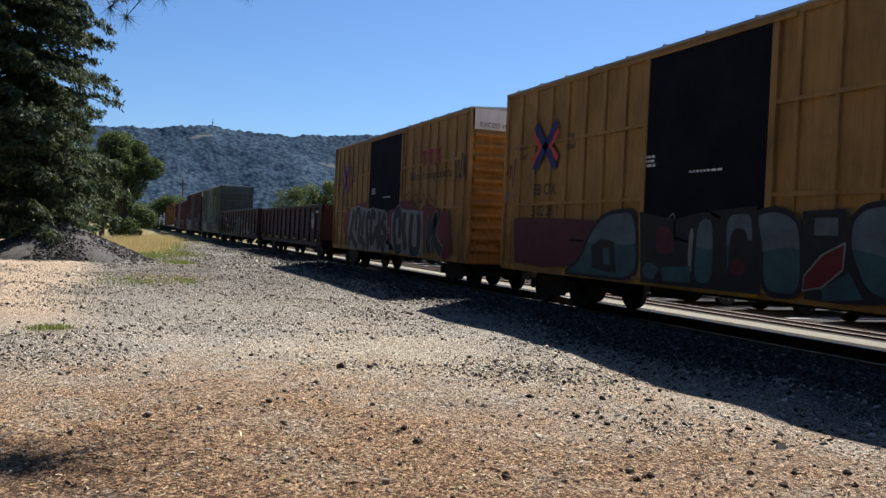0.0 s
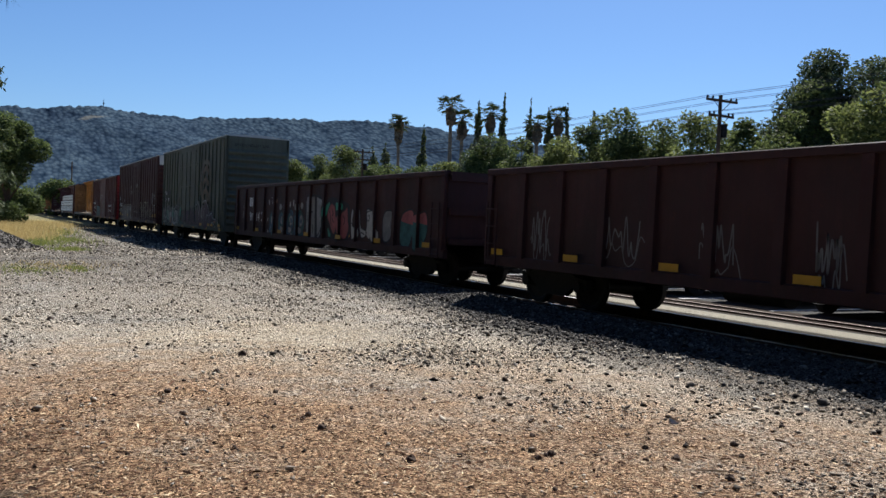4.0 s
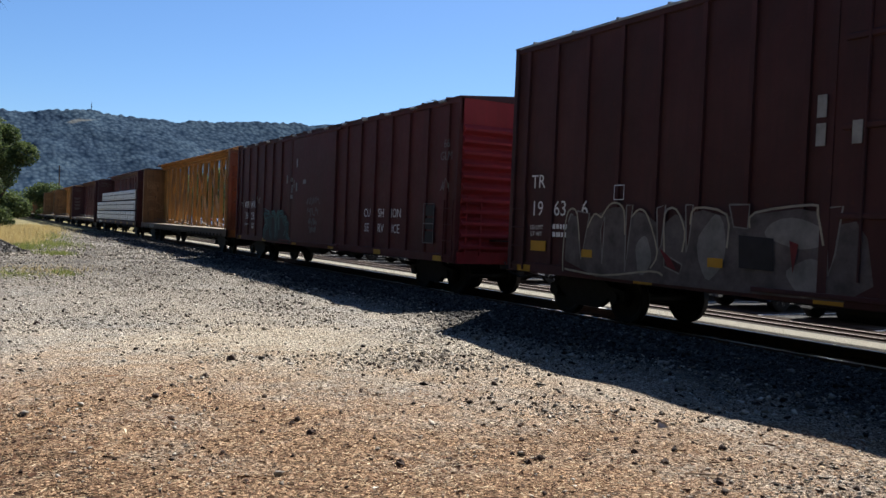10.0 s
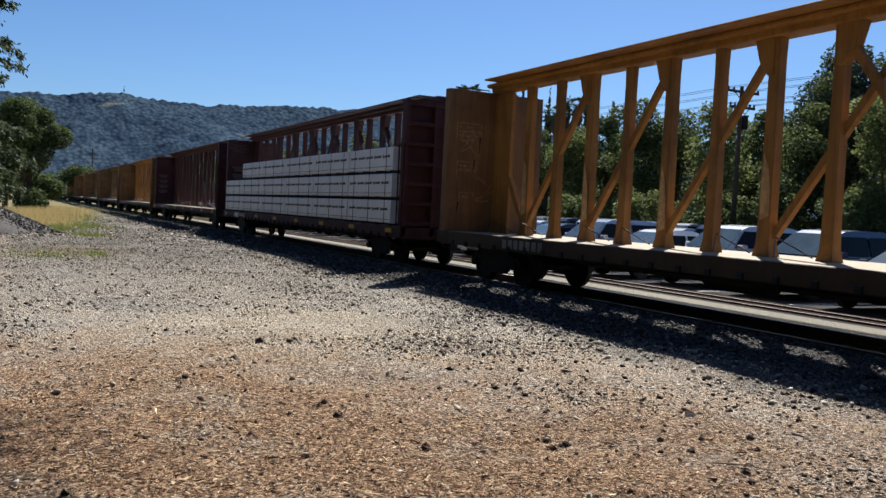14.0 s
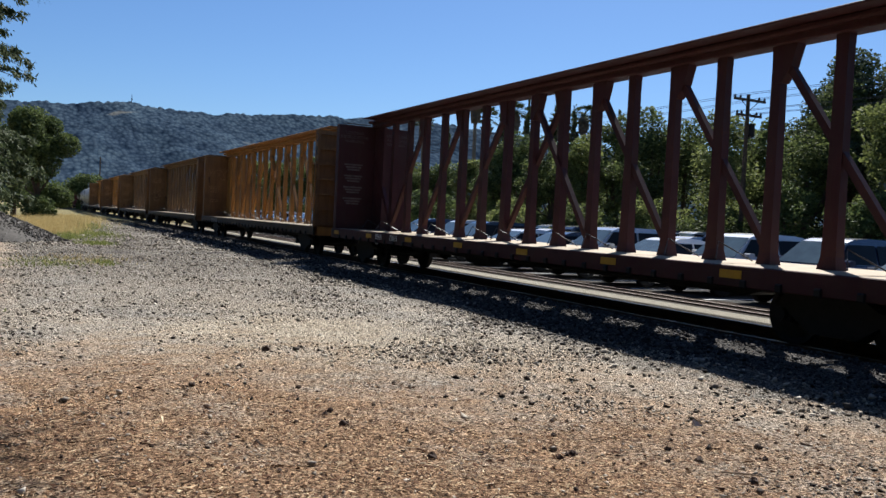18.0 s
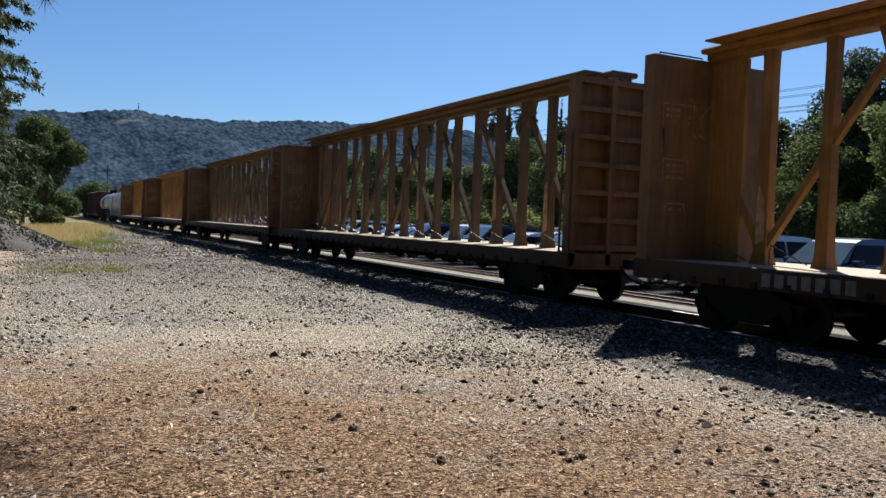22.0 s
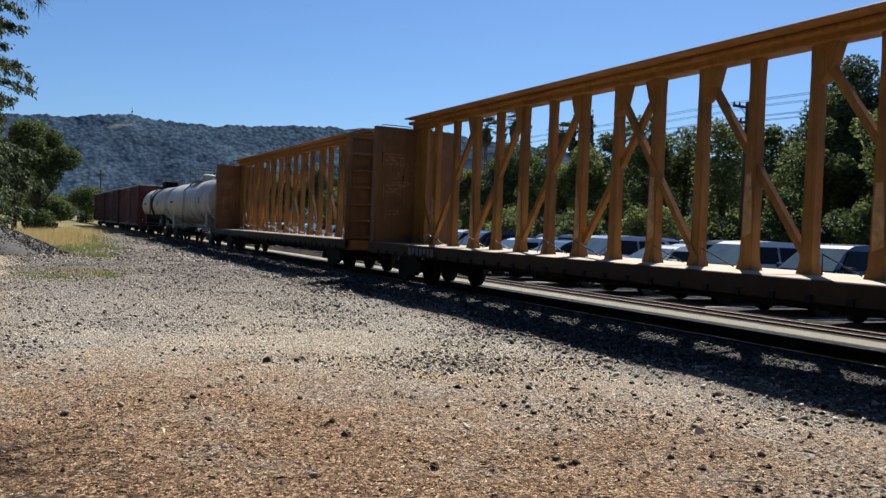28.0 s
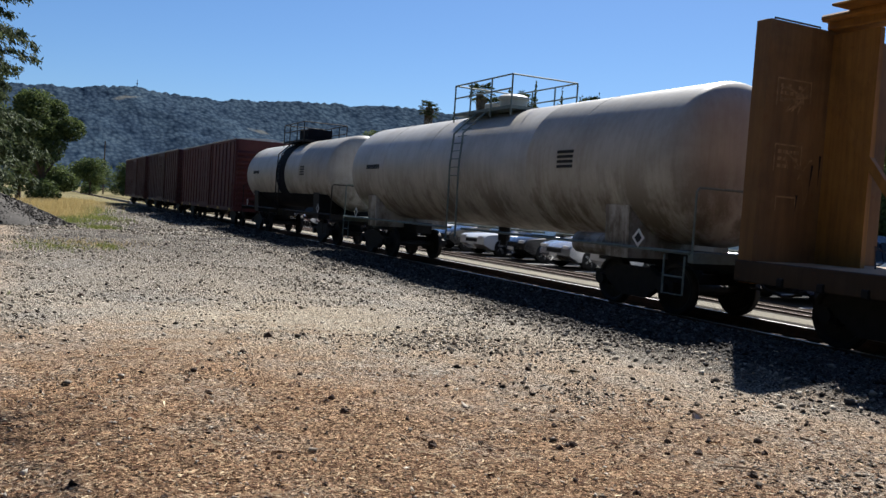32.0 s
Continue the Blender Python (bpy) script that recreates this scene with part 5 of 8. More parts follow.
drawn(c4, [[(-1.9, 1.84), (-2.36, 1.96), (-2.55, 2.08), (-2.64, 1.62), (-2.92, 1.1)], [(-2.61, 2.04), (-3.07, 1.56), (-3.62, 1.21), (-3.3, 2.0)], [(-3.62, 1.1), (-3.54, 1.79), (-3.73, 2.0), (-4.12, 2.1), (-4.51, 2.03), (-4.95, 1.7), (-5.2, 1.15), (-4.8, 0.75)],
           [(-3.97, 0.8), (-3.97, 1.51), (-4.23, 1.73)], [(-4.6, 0.9), (-4.7, 1.35), (-5.0, 1.3)], [(-5.3, 1.3), (-5.7, 1.45), (-6.1, 1.2), (-6.9, 1.1), (-7.3, 0.8)], [(-5.4, 0.8), (-6.0, 1.0), (-6.6, 0.75)]], [(0.13, SPRAYK), (0.05, DW)], 24)
sprayed_blobs(c4, [(-3.3, 0.85, 0.28, 0.1, SPRAYO), (-6.3, 1.02, 0.3, 0.08, SPRAYO), (-5.9, 1.2, 0.2, 0.1, SPRAYT)], 22)
for y_ in (-3.1, -5.0, -5.7, -7.2):
    part("placard", Geo().box(-1.61, -1.605, y_ - 0.42, y_, 0.8, 0.93), SIGNY, c4)
letters("EXCESS HEIGHT CAR", 0.18, INKB, c4, (-0.3, -8.2 - 0.03, 4.8), facing="end")

# brown boxcar
HAZE0 = plain("ghost_of_scrubbed_paint", (0.062, 0.034, 0.032), 0.7, 0, 0.4, 4)
INKD = plain("dulled_white_lettering", (0.30, 0.295, 0.28), 0.7, 0, 0.3, 12)
letters("TR", 0.38, INKW, c5, on_side(8.5, 2.42))
for t_, y in (("19", 8.5), ("63", 7.75), ("6", 7.0)):
    letters(t_, 0.42, INKW, c5, on_side(y, 1.88))
letters("LD LMT\nLT WT", 0.13, INKW, c5, on_side(8.5, 1.45))
bars(c5, 8.0, 1.5, 0.5, 0.09, 2, INKW, -1.541, 9)
for y in (8.7, 7.1, -7.6, -8.6):
    part("placard", Geo().box(-1.55, -1.541, y - 0.5, y, 1.05, 1.25), SIGNY, c5)
bars(c5, -0.55, 3.4, 0.7, 0.05, 3, INKD, -1.62, 10)
bars(c5, -7.3, 2.6, 0.16, 0.05, 9, INKD, -1.541, 11)
bars(c5, -7.62, 2.6, 0.14, 0.05, 8, INKD, -1.541, 14)
bars(c5, -8.2, 2.6, 0.3, 0.05, 5, INKD, -1.541, 12)
g = Geo()
ribbon(g, [(-8.2, 1.85), (-8.75, 1.85), (-8.75, 1.45), (-8.2, 1.45), (-8.2, 1.85)], 0.03, 1)
ribbon(g, [(-8.47, 1.85), (-8.47, 1.45)], 0.03, 1)
part("inspection_box", g, INKW, c5)
drawn(c5, [[(-2.32, 0.75), (-2.38, 1.29), (-2.6, 1.5), (-2.58, 1.99), (-3.04, 2.03), (-2.91, 1.39), (-3.03, 0.84), (-2.88, 0.99)], [(-3.35, 0.78), (-3.27, 1.88), (-3.42, 1.92), (-3.45, 1.02)], [(-3.56, 1.11), (-3.69, 1.65), (-3.9, 1.88), (-4.08, 1.81), (-4.07, 1.36)],
           [(-4.51, 0.79), (-4.25, 1.22), (-4.12, 1.96), (-4.5, 2.07), (-4.97, 2.02), (-4.77, 1.46), (-4.92, 0.9)], [(-4.45, 1.38), (-4.38, 1.67), (-4.65, 1.64), (-4.45, 1.45), (-4.83, 1.39)]], [(0.055, SPRAYC)], 8)
drawn(c5, [[(-4.97, 2.02), (-5.52, 2.0), (-5.57, 1.42), (-5.24, 1.34), (-5.28, 0.82)], [(-5.66, 0.95), (-5.64, 1.43), (-5.76, 1.36), (-5.66, 0.95)], [(-5.61, 2.0), (-5.93, 2.0), (-6.06, 1.51), (-6.21, 1.38), (-6.3, 0.66)], [(-6.3, 0.9), (-6.6, 0.7)]], [(0.055, SPRAYC)], 8)
for pts in ([(-6.51, 1.33), (-6.91, 1.7), (-6.91, 0.85), (-6.51, 1.33)], [(-6.93, 1.48), (-7.28, 1.54), (-7.28, 1.07), (-6.91, 1.07)]):
    g = Geo()
    ribbon(g, pts, 0.05, 6)
    part("graffiti", g, SPRAYC, c5, "white outlined arrow")
sprayed_blobs(c5, [(-7.75, 1.35, 0.25, 0.2, HAZE0), (-0.8, 1.3, 1.1, 0.4, HAZE0)], 72)
GC = plain("dull_silver_spray", (0.20, 0.19, 0.18), 0.6, 0.1, 0.35, 3)
HAZE = plain("hazy_grey_spray", (0.105, 0.09, 0.086), 0.7, 0, 0.45, 3)
shape(c5, [(7.54, 0.66), (7.52, 1.79), (6.9, 1.7), (6.05, 1.97), (5.75, 1.75), (5.5, 1.86), (5.0, 1.6), (4.63, 1.85), (4.4, 1.6), (4.26, 1.9), (3.62, 1.76), (3.11, 1.81), (2.17, 1.91), (1.97, 1.64), (1.4, 1.75), (1.2, 0.68), (3.29, 0.66)], HAZE, 4, None, 0.05, "hazy silver ground of a sprayed name", 1)
for pts in ([(7.22, 1.85), (6.85, 1.8), (6.95, 1.35), (7.05, 0.95)], [(6.52, 1.5), (6.42, 1.75), (6.45, 0.9)], [(5.86, 1.95), (5.7, 1.95), (5.78, 1.3), (5.84, 0.8)], [(5.12, 1.9), (4.92, 1.95), (4.98, 1.3), (5.06, 1.2)], [(4.48, 1.95), (4.32, 1.95), (4.36, 1.5), (4.42, 1.2)],
            [(3.6, 1.95), (3.22, 1.95), (3.24, 1.6), (3.5, 1.62)], [(1.96, 1.9), (1.72, 1.92), (1.8, 1.3), (1.9, 1.0)], [(4.9, 1.15), (4.5, 1.0), (4.55, 0.85), (4.9, 0.95)]):
    shape(c5, pts, BROWN, 8, GC, 0.03, "gap between sprayed letters")
sprayed_blobs(c5, [(6.1, 1.5, 0.25, 0.35, GC), (7.35, 1.4, 0.15, 0.4, GC), (4.7, 1.4, 0.15, 0.35, GC), (3.9, 1.3, 0.25, 0.5, GC), (2.4, 1.55, 0.5, 0.2, GC), (2.2, 0.95, 0.3, 0.25, GC), (5.4, 1.1, 0.2, 0.3, GC)], 73)
drawn(c5, [[(7.56, 0.7), (7.58, 1.06), (7.52, 1.72), (7.37, 1.89), (7.2, 1.79), (7.1, 1.3)], [(6.88, 1.54), (6.7, 1.79), (6.5, 1.73)], [(6.5, 1.73), (6.3, 1.95), (6.1, 1.99), (5.91, 1.86), (5.86, 1.44)], [(5.72, 1.74), (5.51, 1.88), (5.3, 1.74), (5.05, 1.17), (5.2, 0.9)],
           [(4.89, 1.18), (4.92, 1.8), (4.67, 1.88), (4.46, 1.53), (4.5, 1.2)], [(4.35, 1.64), (4.26, 1.9), (3.63, 1.8), (3.6, 1.3)], [(3.19, 1.61), (3.11, 1.83), (2.17, 1.94), (2.08, 1.82), (1.97, 1.4)], [(7.5, 0.75), (6.4, 0.7), (5.2, 0.85), (4.9, 0.8)]], [(0.035, SPRAYC)], 40, 3)
shape(c5, [(3.38, 1.5), (2.76, 1.47), (2.73, 1.01), (3.35, 1.02)], SPRAYK, 60, None, 0.05, "black painted-out square")
shape(c5, [(2.5, 1.45), (2.35, 1.4), (2.42, 1.0)], SPRAYR, 60)
shape(c5, [(5.0, 1.25), (4.8, 0.95), (4.6, 0.9), (4.75, 1.1)], SPRAYR, 60)
for y_ in (7.0, 3.95):
    part("placard", Geo().box(-1.60, -1.596, y_ - 0.3, y_, 1.0, 1.14), SIGNY, c5)
g = Geo()
ribbon(g, [(6.2, 2.3), (5.95, 2.3), (5.95, 2.05), (6.2, 2.05), (6.2, 2.3)], 0.02, 4)
part("stencil_frame", g, INKW, c5)
for y_, z_ in ((2.08, 3.1), (2.08, 2.72), (1.55, 2.72)):
    part("route_card", Geo().box(-1.61, -1.60, y_ - 0.07, y_ + 0.07, z_, z_ + 0.3), GW, c5, "torn pale paper")
scribble(c5, 0.8, -1.5, 1.1, 1.6, SPRAYW, 25, 0.03, 14)
for z, n in ((3.6, 2), (3.0, 2), (2.5, 2), (1.3, 3)):
    g = Geo()
    rng_ = random.Random(int(z * 10))
    for r in range(n):
        g.box(0.1, 0.1 + rng_.uniform(0.5, 0.8), -9.6, -9.592, z - r * 0.1, z - r * 0.1 + 0.06)
    part("stencil", g, INKW, c5)

# red boxcar
GT2 = plain("pale_teal_spray", (0.10, 0.19, 0.17), 0.6, 0, 0.3, 4)
for t_, y, z, sz in (("WR", 7.85, 2.04, 0.42), ("WK", 7.0, 2.04, 0.42), ("39", 7.85, 1.58, 0.42), ("28", 7.0, 1.58, 0.42), ("CU", -4.45, 1.76, 0.34), ("SH", -5.4, 1.76, 0.34), ("ION", -6.35, 1.76, 0.34), ("SE", -4.45, 1.34, 0.34), ("RV", -5.4, 1.34, 0.34), ("ICE", -6.35, 1.34, 0.34)):
    letters(t_, sz, INKW, c6, on_side(y, z))
letters("LD LMT", 0.13, INKW, c6, on_side(7.85, 1.25))
letters("190400\n72800", 0.13, INKW, c6, on_side(7.0, 1.2))
g = Geo()
for k in range(3):
    g.box(-1.545, -1.541, -8.45, -7.95, 1.05 + k * 0.33, 1.33 + k * 0.33)
part("consolidated_stencil", g, INKB, c6, "black stencil panels")
g = Geo()
ribbon(g, [(-7.93, 1.04), (-8.47, 1.04), (-8.47, 2.02), (-7.93, 2.02), (-7.93, 1.04)], 0.03, 1)
ribbon(g, [(-7.93, 1.52), (-8.47, 1.52)], 0.03, 1)
part("stencil_frame", g, FAINT, c6)
letters("66\nGLM", 0.3, FAINT, c6, on_side(-9.0, 3.3), name="tag")
scribble(c6, -8.75, -9.2, 2.3, 2.6, FAINT, 28, 0.025, 14)
shape(c6, [(5.45, 0.68), (5.4, 1.3), (5.35, 1.8), (4.8, 1.72), (4.5, 1.78), (3.95, 1.6), (3.6, 1.8), (3.1, 1.72), (2.7, 1.55), (2.5, 1.3), (2.55, 0.9), (2.2, 0.67)], SPRAYK, 3, None, 0.05, "black ground of a sprayed name")
drawn(c6, [[(5.35, 0.75), (5.3, 1.13), (4.96, 1.25), (4.85, 1.55), (5.2, 1.5), (5.3, 1.7), (4.8, 1.68)], [(4.58, 1.65), (4.61, 1.02), (4.37, 0.79)], [(4.42, 1.72), (4.11, 1.66), (3.95, 1.3), (3.95, 0.77)], [(3.8, 0.84), (3.82, 1.45), (3.63, 1.72), (3.58, 1.09)], [(3.52, 1.68), (3.22, 1.7), (3.02, 1.45), (2.78, 1.5), (2.8, 1.3), (2.56, 1.3), (2.6, 0.94), (2.3, 0.72)]], [(0.27, GT), (0.19, SPRAYK), (0.09, GT)], 8)
drawn(c6, [[(5.43, 0.71), (5.37, 1.17), (4.96, 1.35), (5.16, 1.5), (5.36, 1.63), (5.39, 1.89), (4.81, 1.77), (4.67, 1.64)], [(4.42, 1.79), (4.08, 1.74), (3.88, 1.3), (3.9, 0.8)], [(3.85, 1.49), (3.6, 1.81), (3.53, 1.1)], [(3.52, 1.75), (3.22, 1.81), (3.02, 1.55), (2.76, 1.65), (2.78, 1.4), (2.48, 1.4)], [(2.9, 0.9), (2.7, 1.2)], [(2.5, 1.0), (2.14, 0.68)]], [(0.035, GT2)], 60)
for q, z_ in enumerate((2.15, 1.8, 1.45, 1.2)):
    scribble(c6, 0.65 - 0.1 * q, -0.6 + 0.1 * q, z_ - 0.14, z_ + 0.14, FAINT, 31 + q, 0.035, 22)
scribble(c6, 8.7, 8.4, 2.0, 2.2, SPRAYW, 32, 0.03, 8)
scribble(c6, 6.5, 6.0, 2.1, 2.4, SPRAYW, 34, 0.03, 8)
for y, z, a in ((1.75, 3.35, 0.08), (1.74, 2.5, 0.1), (2.78, 2.8, 0.07), (2.3, 2.85, 0.16), (2.22, 2.45, 0.07), (2.26, 2.25, 0.17), (2.02, 2.62, 0.03), (0.94, 2.75, 0.2)):
    part("route_card", Geo().box(-1.575, -1.565, y - a * 0.7, y + a * 0.7, z, z + (0.3 if a < 0.12 else 0.14)), GW, c6, "torn white paper")
# eaves of the red car are scalloped by the roof sheets
for i in range(12):
    part("roof_seam", Geo().cbox(-1.6, 0.2, -8.7 + i * 1.55 - 0.15, -8.7 + i * 1.55 + 0.15, 4.46, 4.52, 0.015), GALV, c6)

# flatcars
NOTICE = plain("worn_notice_paint", (0.27, 0.16, 0.075), 0.75, 0, 0.5, 9)
INKF = plain("worn_off_lettering", (0.11, 0.085, 0.08), 0.7, 0, 0.4, 10)
letters("SERA", 0.24, INKW, f9, (-1.485, 6.9, 0.8))
letters("73015", 0.24, INKW, f9, (-1.485, 5.75, 0.8))
letters("85681", 0.3, INKW, f8, (-1.485, 7.1, 0.78))
for k in range(4):
    part("reporting_bar", Geo().box(-1.487, -1.476, 8.05 + k * 0.2, 8.2 + k * 0.2, 0.67, 0.9), INKW, f8, "plain white bar")
for f in (f7, f10, f11, f12, f13, f14):
    for k in range(7):
        part("reporting_bar", Geo().box(-1.487, -1.476, 6.4 + k * 0.24, 6.56 + k * 0.24, 0.68, 0.88), FAINT if f in (f7, f10, f13) else INKB, f)
for f, h_ in ((f8, 11.2), (f9, 11.35)):
    letters("LOADING\nINSTRUCTIONS\nWARNING", 0.15, INKF, f, (-0.85, h_ - 0.29, 4.2), facing="end")
    letters("LOADING AND\nUNLOADING\nWARNING", 0.15, INKF, f, (0.75, h_ - 0.29, 4.2), facing="end")
    for k in range(4):
        g = Geo()
        for q in range(3):
            g.box(-1.2 + q * 0.06, -0.5 - q * 0.05, h_ - 0.292, h_ - 0.286, 3.2 - k * 0.4 - q * 0.09, 3.26 - k * 0.4 - q * 0.09)
        part("stencil", g, INKF, f)
g = Geo()
letters("O\nR\nG\nA\nN", 0.5, SPRAYK, f10, (-1.426, -10.93, 3.3), name="tag", sx=0.8)
rng_ = random.Random(41)
for f, h_ in ((f7, 11.3), (f14, 11.0), (f13, 11.15), (f12, 11.3), (f11, 11.1), (f10, 11.0)):
    for k in range(3):
        g = Geo()
        y_ = h_ - 0.288
        p0 = (rng_.uniform(-1.2, 0.2), rng_.uniform(1.6, 3.6))
        pts = [(p0[0] + rng_.uniform(0, 0.7), p0[1] + rng_.uniform(-0.4, 0.4)) for _ in range(9)]
        pts = smooth_line(pts, 4)
        for a, b in zip(pts[:-1], pts[1:]):
            g.add([(a[0], y_, a[1] - 0.018), (b[0], y_, b[1] - 0.018), (b[0], y_, b[1] + 0.018), (a[0], y_, a[1] + 0.018)], [(0, 1, 2, 3)])
        part("scrape_mark", g, NOTICE, f, "pale rubbed mark")


def bulkhead_marks(f, h, seed):
    """Worn loading notices on the inner face of an end bulkhead."""
    rng = random.Random(seed)
    y = h - 0.289
    for x0, x1, z0, z1 in ((-1.2, -0.45, 3.35, 3.75), (-1.15, -0.55, 2.35, 2.75), (-1.05, -0.6, 1.75, 1.95)):
        g = Geo()
        for a, b, c, d in ((x0, x1, z1, z1 + 0.025), (x0, x0 + 0.025, z0, z1), (x1 - 0.025, x1, z0 + 0.1, z1)):
            g.box(a, b, y - 0.002, y, c, d)
        z = z1 - 0.12
        while z > z0:
            a = x0 + 0.08
            while a < x1 - 0.1:
                q = rng.uniform(0.04, 0.12)
                if rng.random() < 0.75:
                    g.box(a, a + q, y - 0.002, y, z, z + 0.055)
                a += q + 0.03
            z -= 0.11
        part("worn_notice", g, NOTICE, f, "rubbed pale loading notice")
    g = Geo()
    for k in range(5):
        a, b = rng.uniform(-1.25, 0.9), rng.uniform(1.3, 4.0)
        g.add([(a, y - 0.003, b), (a + 0.05, y - 0.003, b), (a + rng.uniform(-0.1, 0.12), y - 0.003, b - rng.uniform(0.25, 0.6))], [(0, 1, 2)])
    part("scar", g, STEEL, f, "dark scars in the paint")


for k, (f, h_) in enumerate(((f7, 11.3), (f10, 11.0), (f11, 11.1), (f12, 11.3), (f13, 11.15), (f14, 11.0))):
    bulkhead_marks(f, h_, 80 + k)


# ---- the load: wrapped packs of board ----
def wrapped_pack(y0, y1, z0, side):
    x0, x1 = (-1.45, -0.34) if side < 0 else (0.34, 1.4)
    p = thing("wrapped_pack", "white plastic-wrapped pack of boards with black straps", "cargo pack", "packs on the flatcar")
    p.parent = None
    body = part("wrapping", Geo().cbox(x0, x1, y0 + 0.02, y1 - 0.02, z0 + 0.06, z0 + 0.75, 0.035), WRAP, p)
    for k in (0.05, 0.35, 0.65, 0.95):
        y = y0 + (y1 - y0) * k
        part("bearer", Geo().box(x0 + 0.02, x1 - 0.02, y - 0.06, y + 0.06, z0, z0 + 0.062), TIEM, p)
    for k in (0.14, 0.5, 0.86):
        y = y0 + (y1 - y0) * k
        g = Geo().box(x0 - 0.006, x0, y - 0.018, y + 0.018, z0 + 0.02, z0 + 0.76).box(x0, x1, y - 0.018, y + 0.018, z0 + 0.75, z0 + 0.757)
        part("strap", g, STRAP, p)
    part("edge_line", Geo().box(x0 - 0.004, x0, y0 + 0.05, y1 - 0.05, z0 + 0.16, z0 + 0.175), STRAP, body)
    n = int((y1 - y0) / 0.62)
    for i in range(n):
        y = y1 - 0.22 - i * (y1 - y0 - 0.3) / n
        w = Geo().cyl(0, (x0 - 0.002, y, z0 + 0.47), 0.055, 0.003, 10)
        w.box(x0 - 0.004, x0, y - 0.29, y - 0.075, z0 + 0.44, z0 + 0.50)
        w.box(x0 - 0.004, x0, y - 0.49, y - 0.305, z0 + 0.44, z0 + 0.515)
        part("brand_bar", w, STRAP, body)
    return p


PACKS = []
oy = (168.4 + 191.0) / 2
for side in (-1, 1):
    for layer in range(3):
        y = 11.0
        col_ = 0
        while y > -10.3:
            w = 3.35 if col_ == 0 else 3.6
            if not (layer == 2 and col_ == 0):
                q = wrapped_pack(max(y - w, -10.95), y, 0.955 + layer * 0.79, side)
                q.location = (RAIL_X, oy, RAIL_Z)
                PACKS.append(q)
            y -= w + 0.04
            col_ += 1


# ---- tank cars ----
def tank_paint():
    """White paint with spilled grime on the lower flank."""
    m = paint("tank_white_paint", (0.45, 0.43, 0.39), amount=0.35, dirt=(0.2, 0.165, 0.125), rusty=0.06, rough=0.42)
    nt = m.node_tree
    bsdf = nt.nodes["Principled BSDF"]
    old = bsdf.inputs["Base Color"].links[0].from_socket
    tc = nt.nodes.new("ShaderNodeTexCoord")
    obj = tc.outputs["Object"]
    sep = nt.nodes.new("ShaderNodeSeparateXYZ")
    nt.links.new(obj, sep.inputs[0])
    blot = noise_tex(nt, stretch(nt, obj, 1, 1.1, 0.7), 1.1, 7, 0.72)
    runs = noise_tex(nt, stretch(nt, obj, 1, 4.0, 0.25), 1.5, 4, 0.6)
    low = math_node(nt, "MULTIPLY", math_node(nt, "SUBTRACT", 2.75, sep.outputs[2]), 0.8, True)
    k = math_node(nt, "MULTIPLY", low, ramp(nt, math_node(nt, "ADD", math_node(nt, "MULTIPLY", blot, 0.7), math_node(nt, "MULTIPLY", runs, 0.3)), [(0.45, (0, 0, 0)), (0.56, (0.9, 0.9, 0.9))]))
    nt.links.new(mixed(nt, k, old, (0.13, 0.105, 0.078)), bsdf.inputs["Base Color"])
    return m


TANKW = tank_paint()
RAILG = plain("grey_green_rail_paint", (0.13, 0.165, 0.16), 0.55, 0, 0.25, 8)



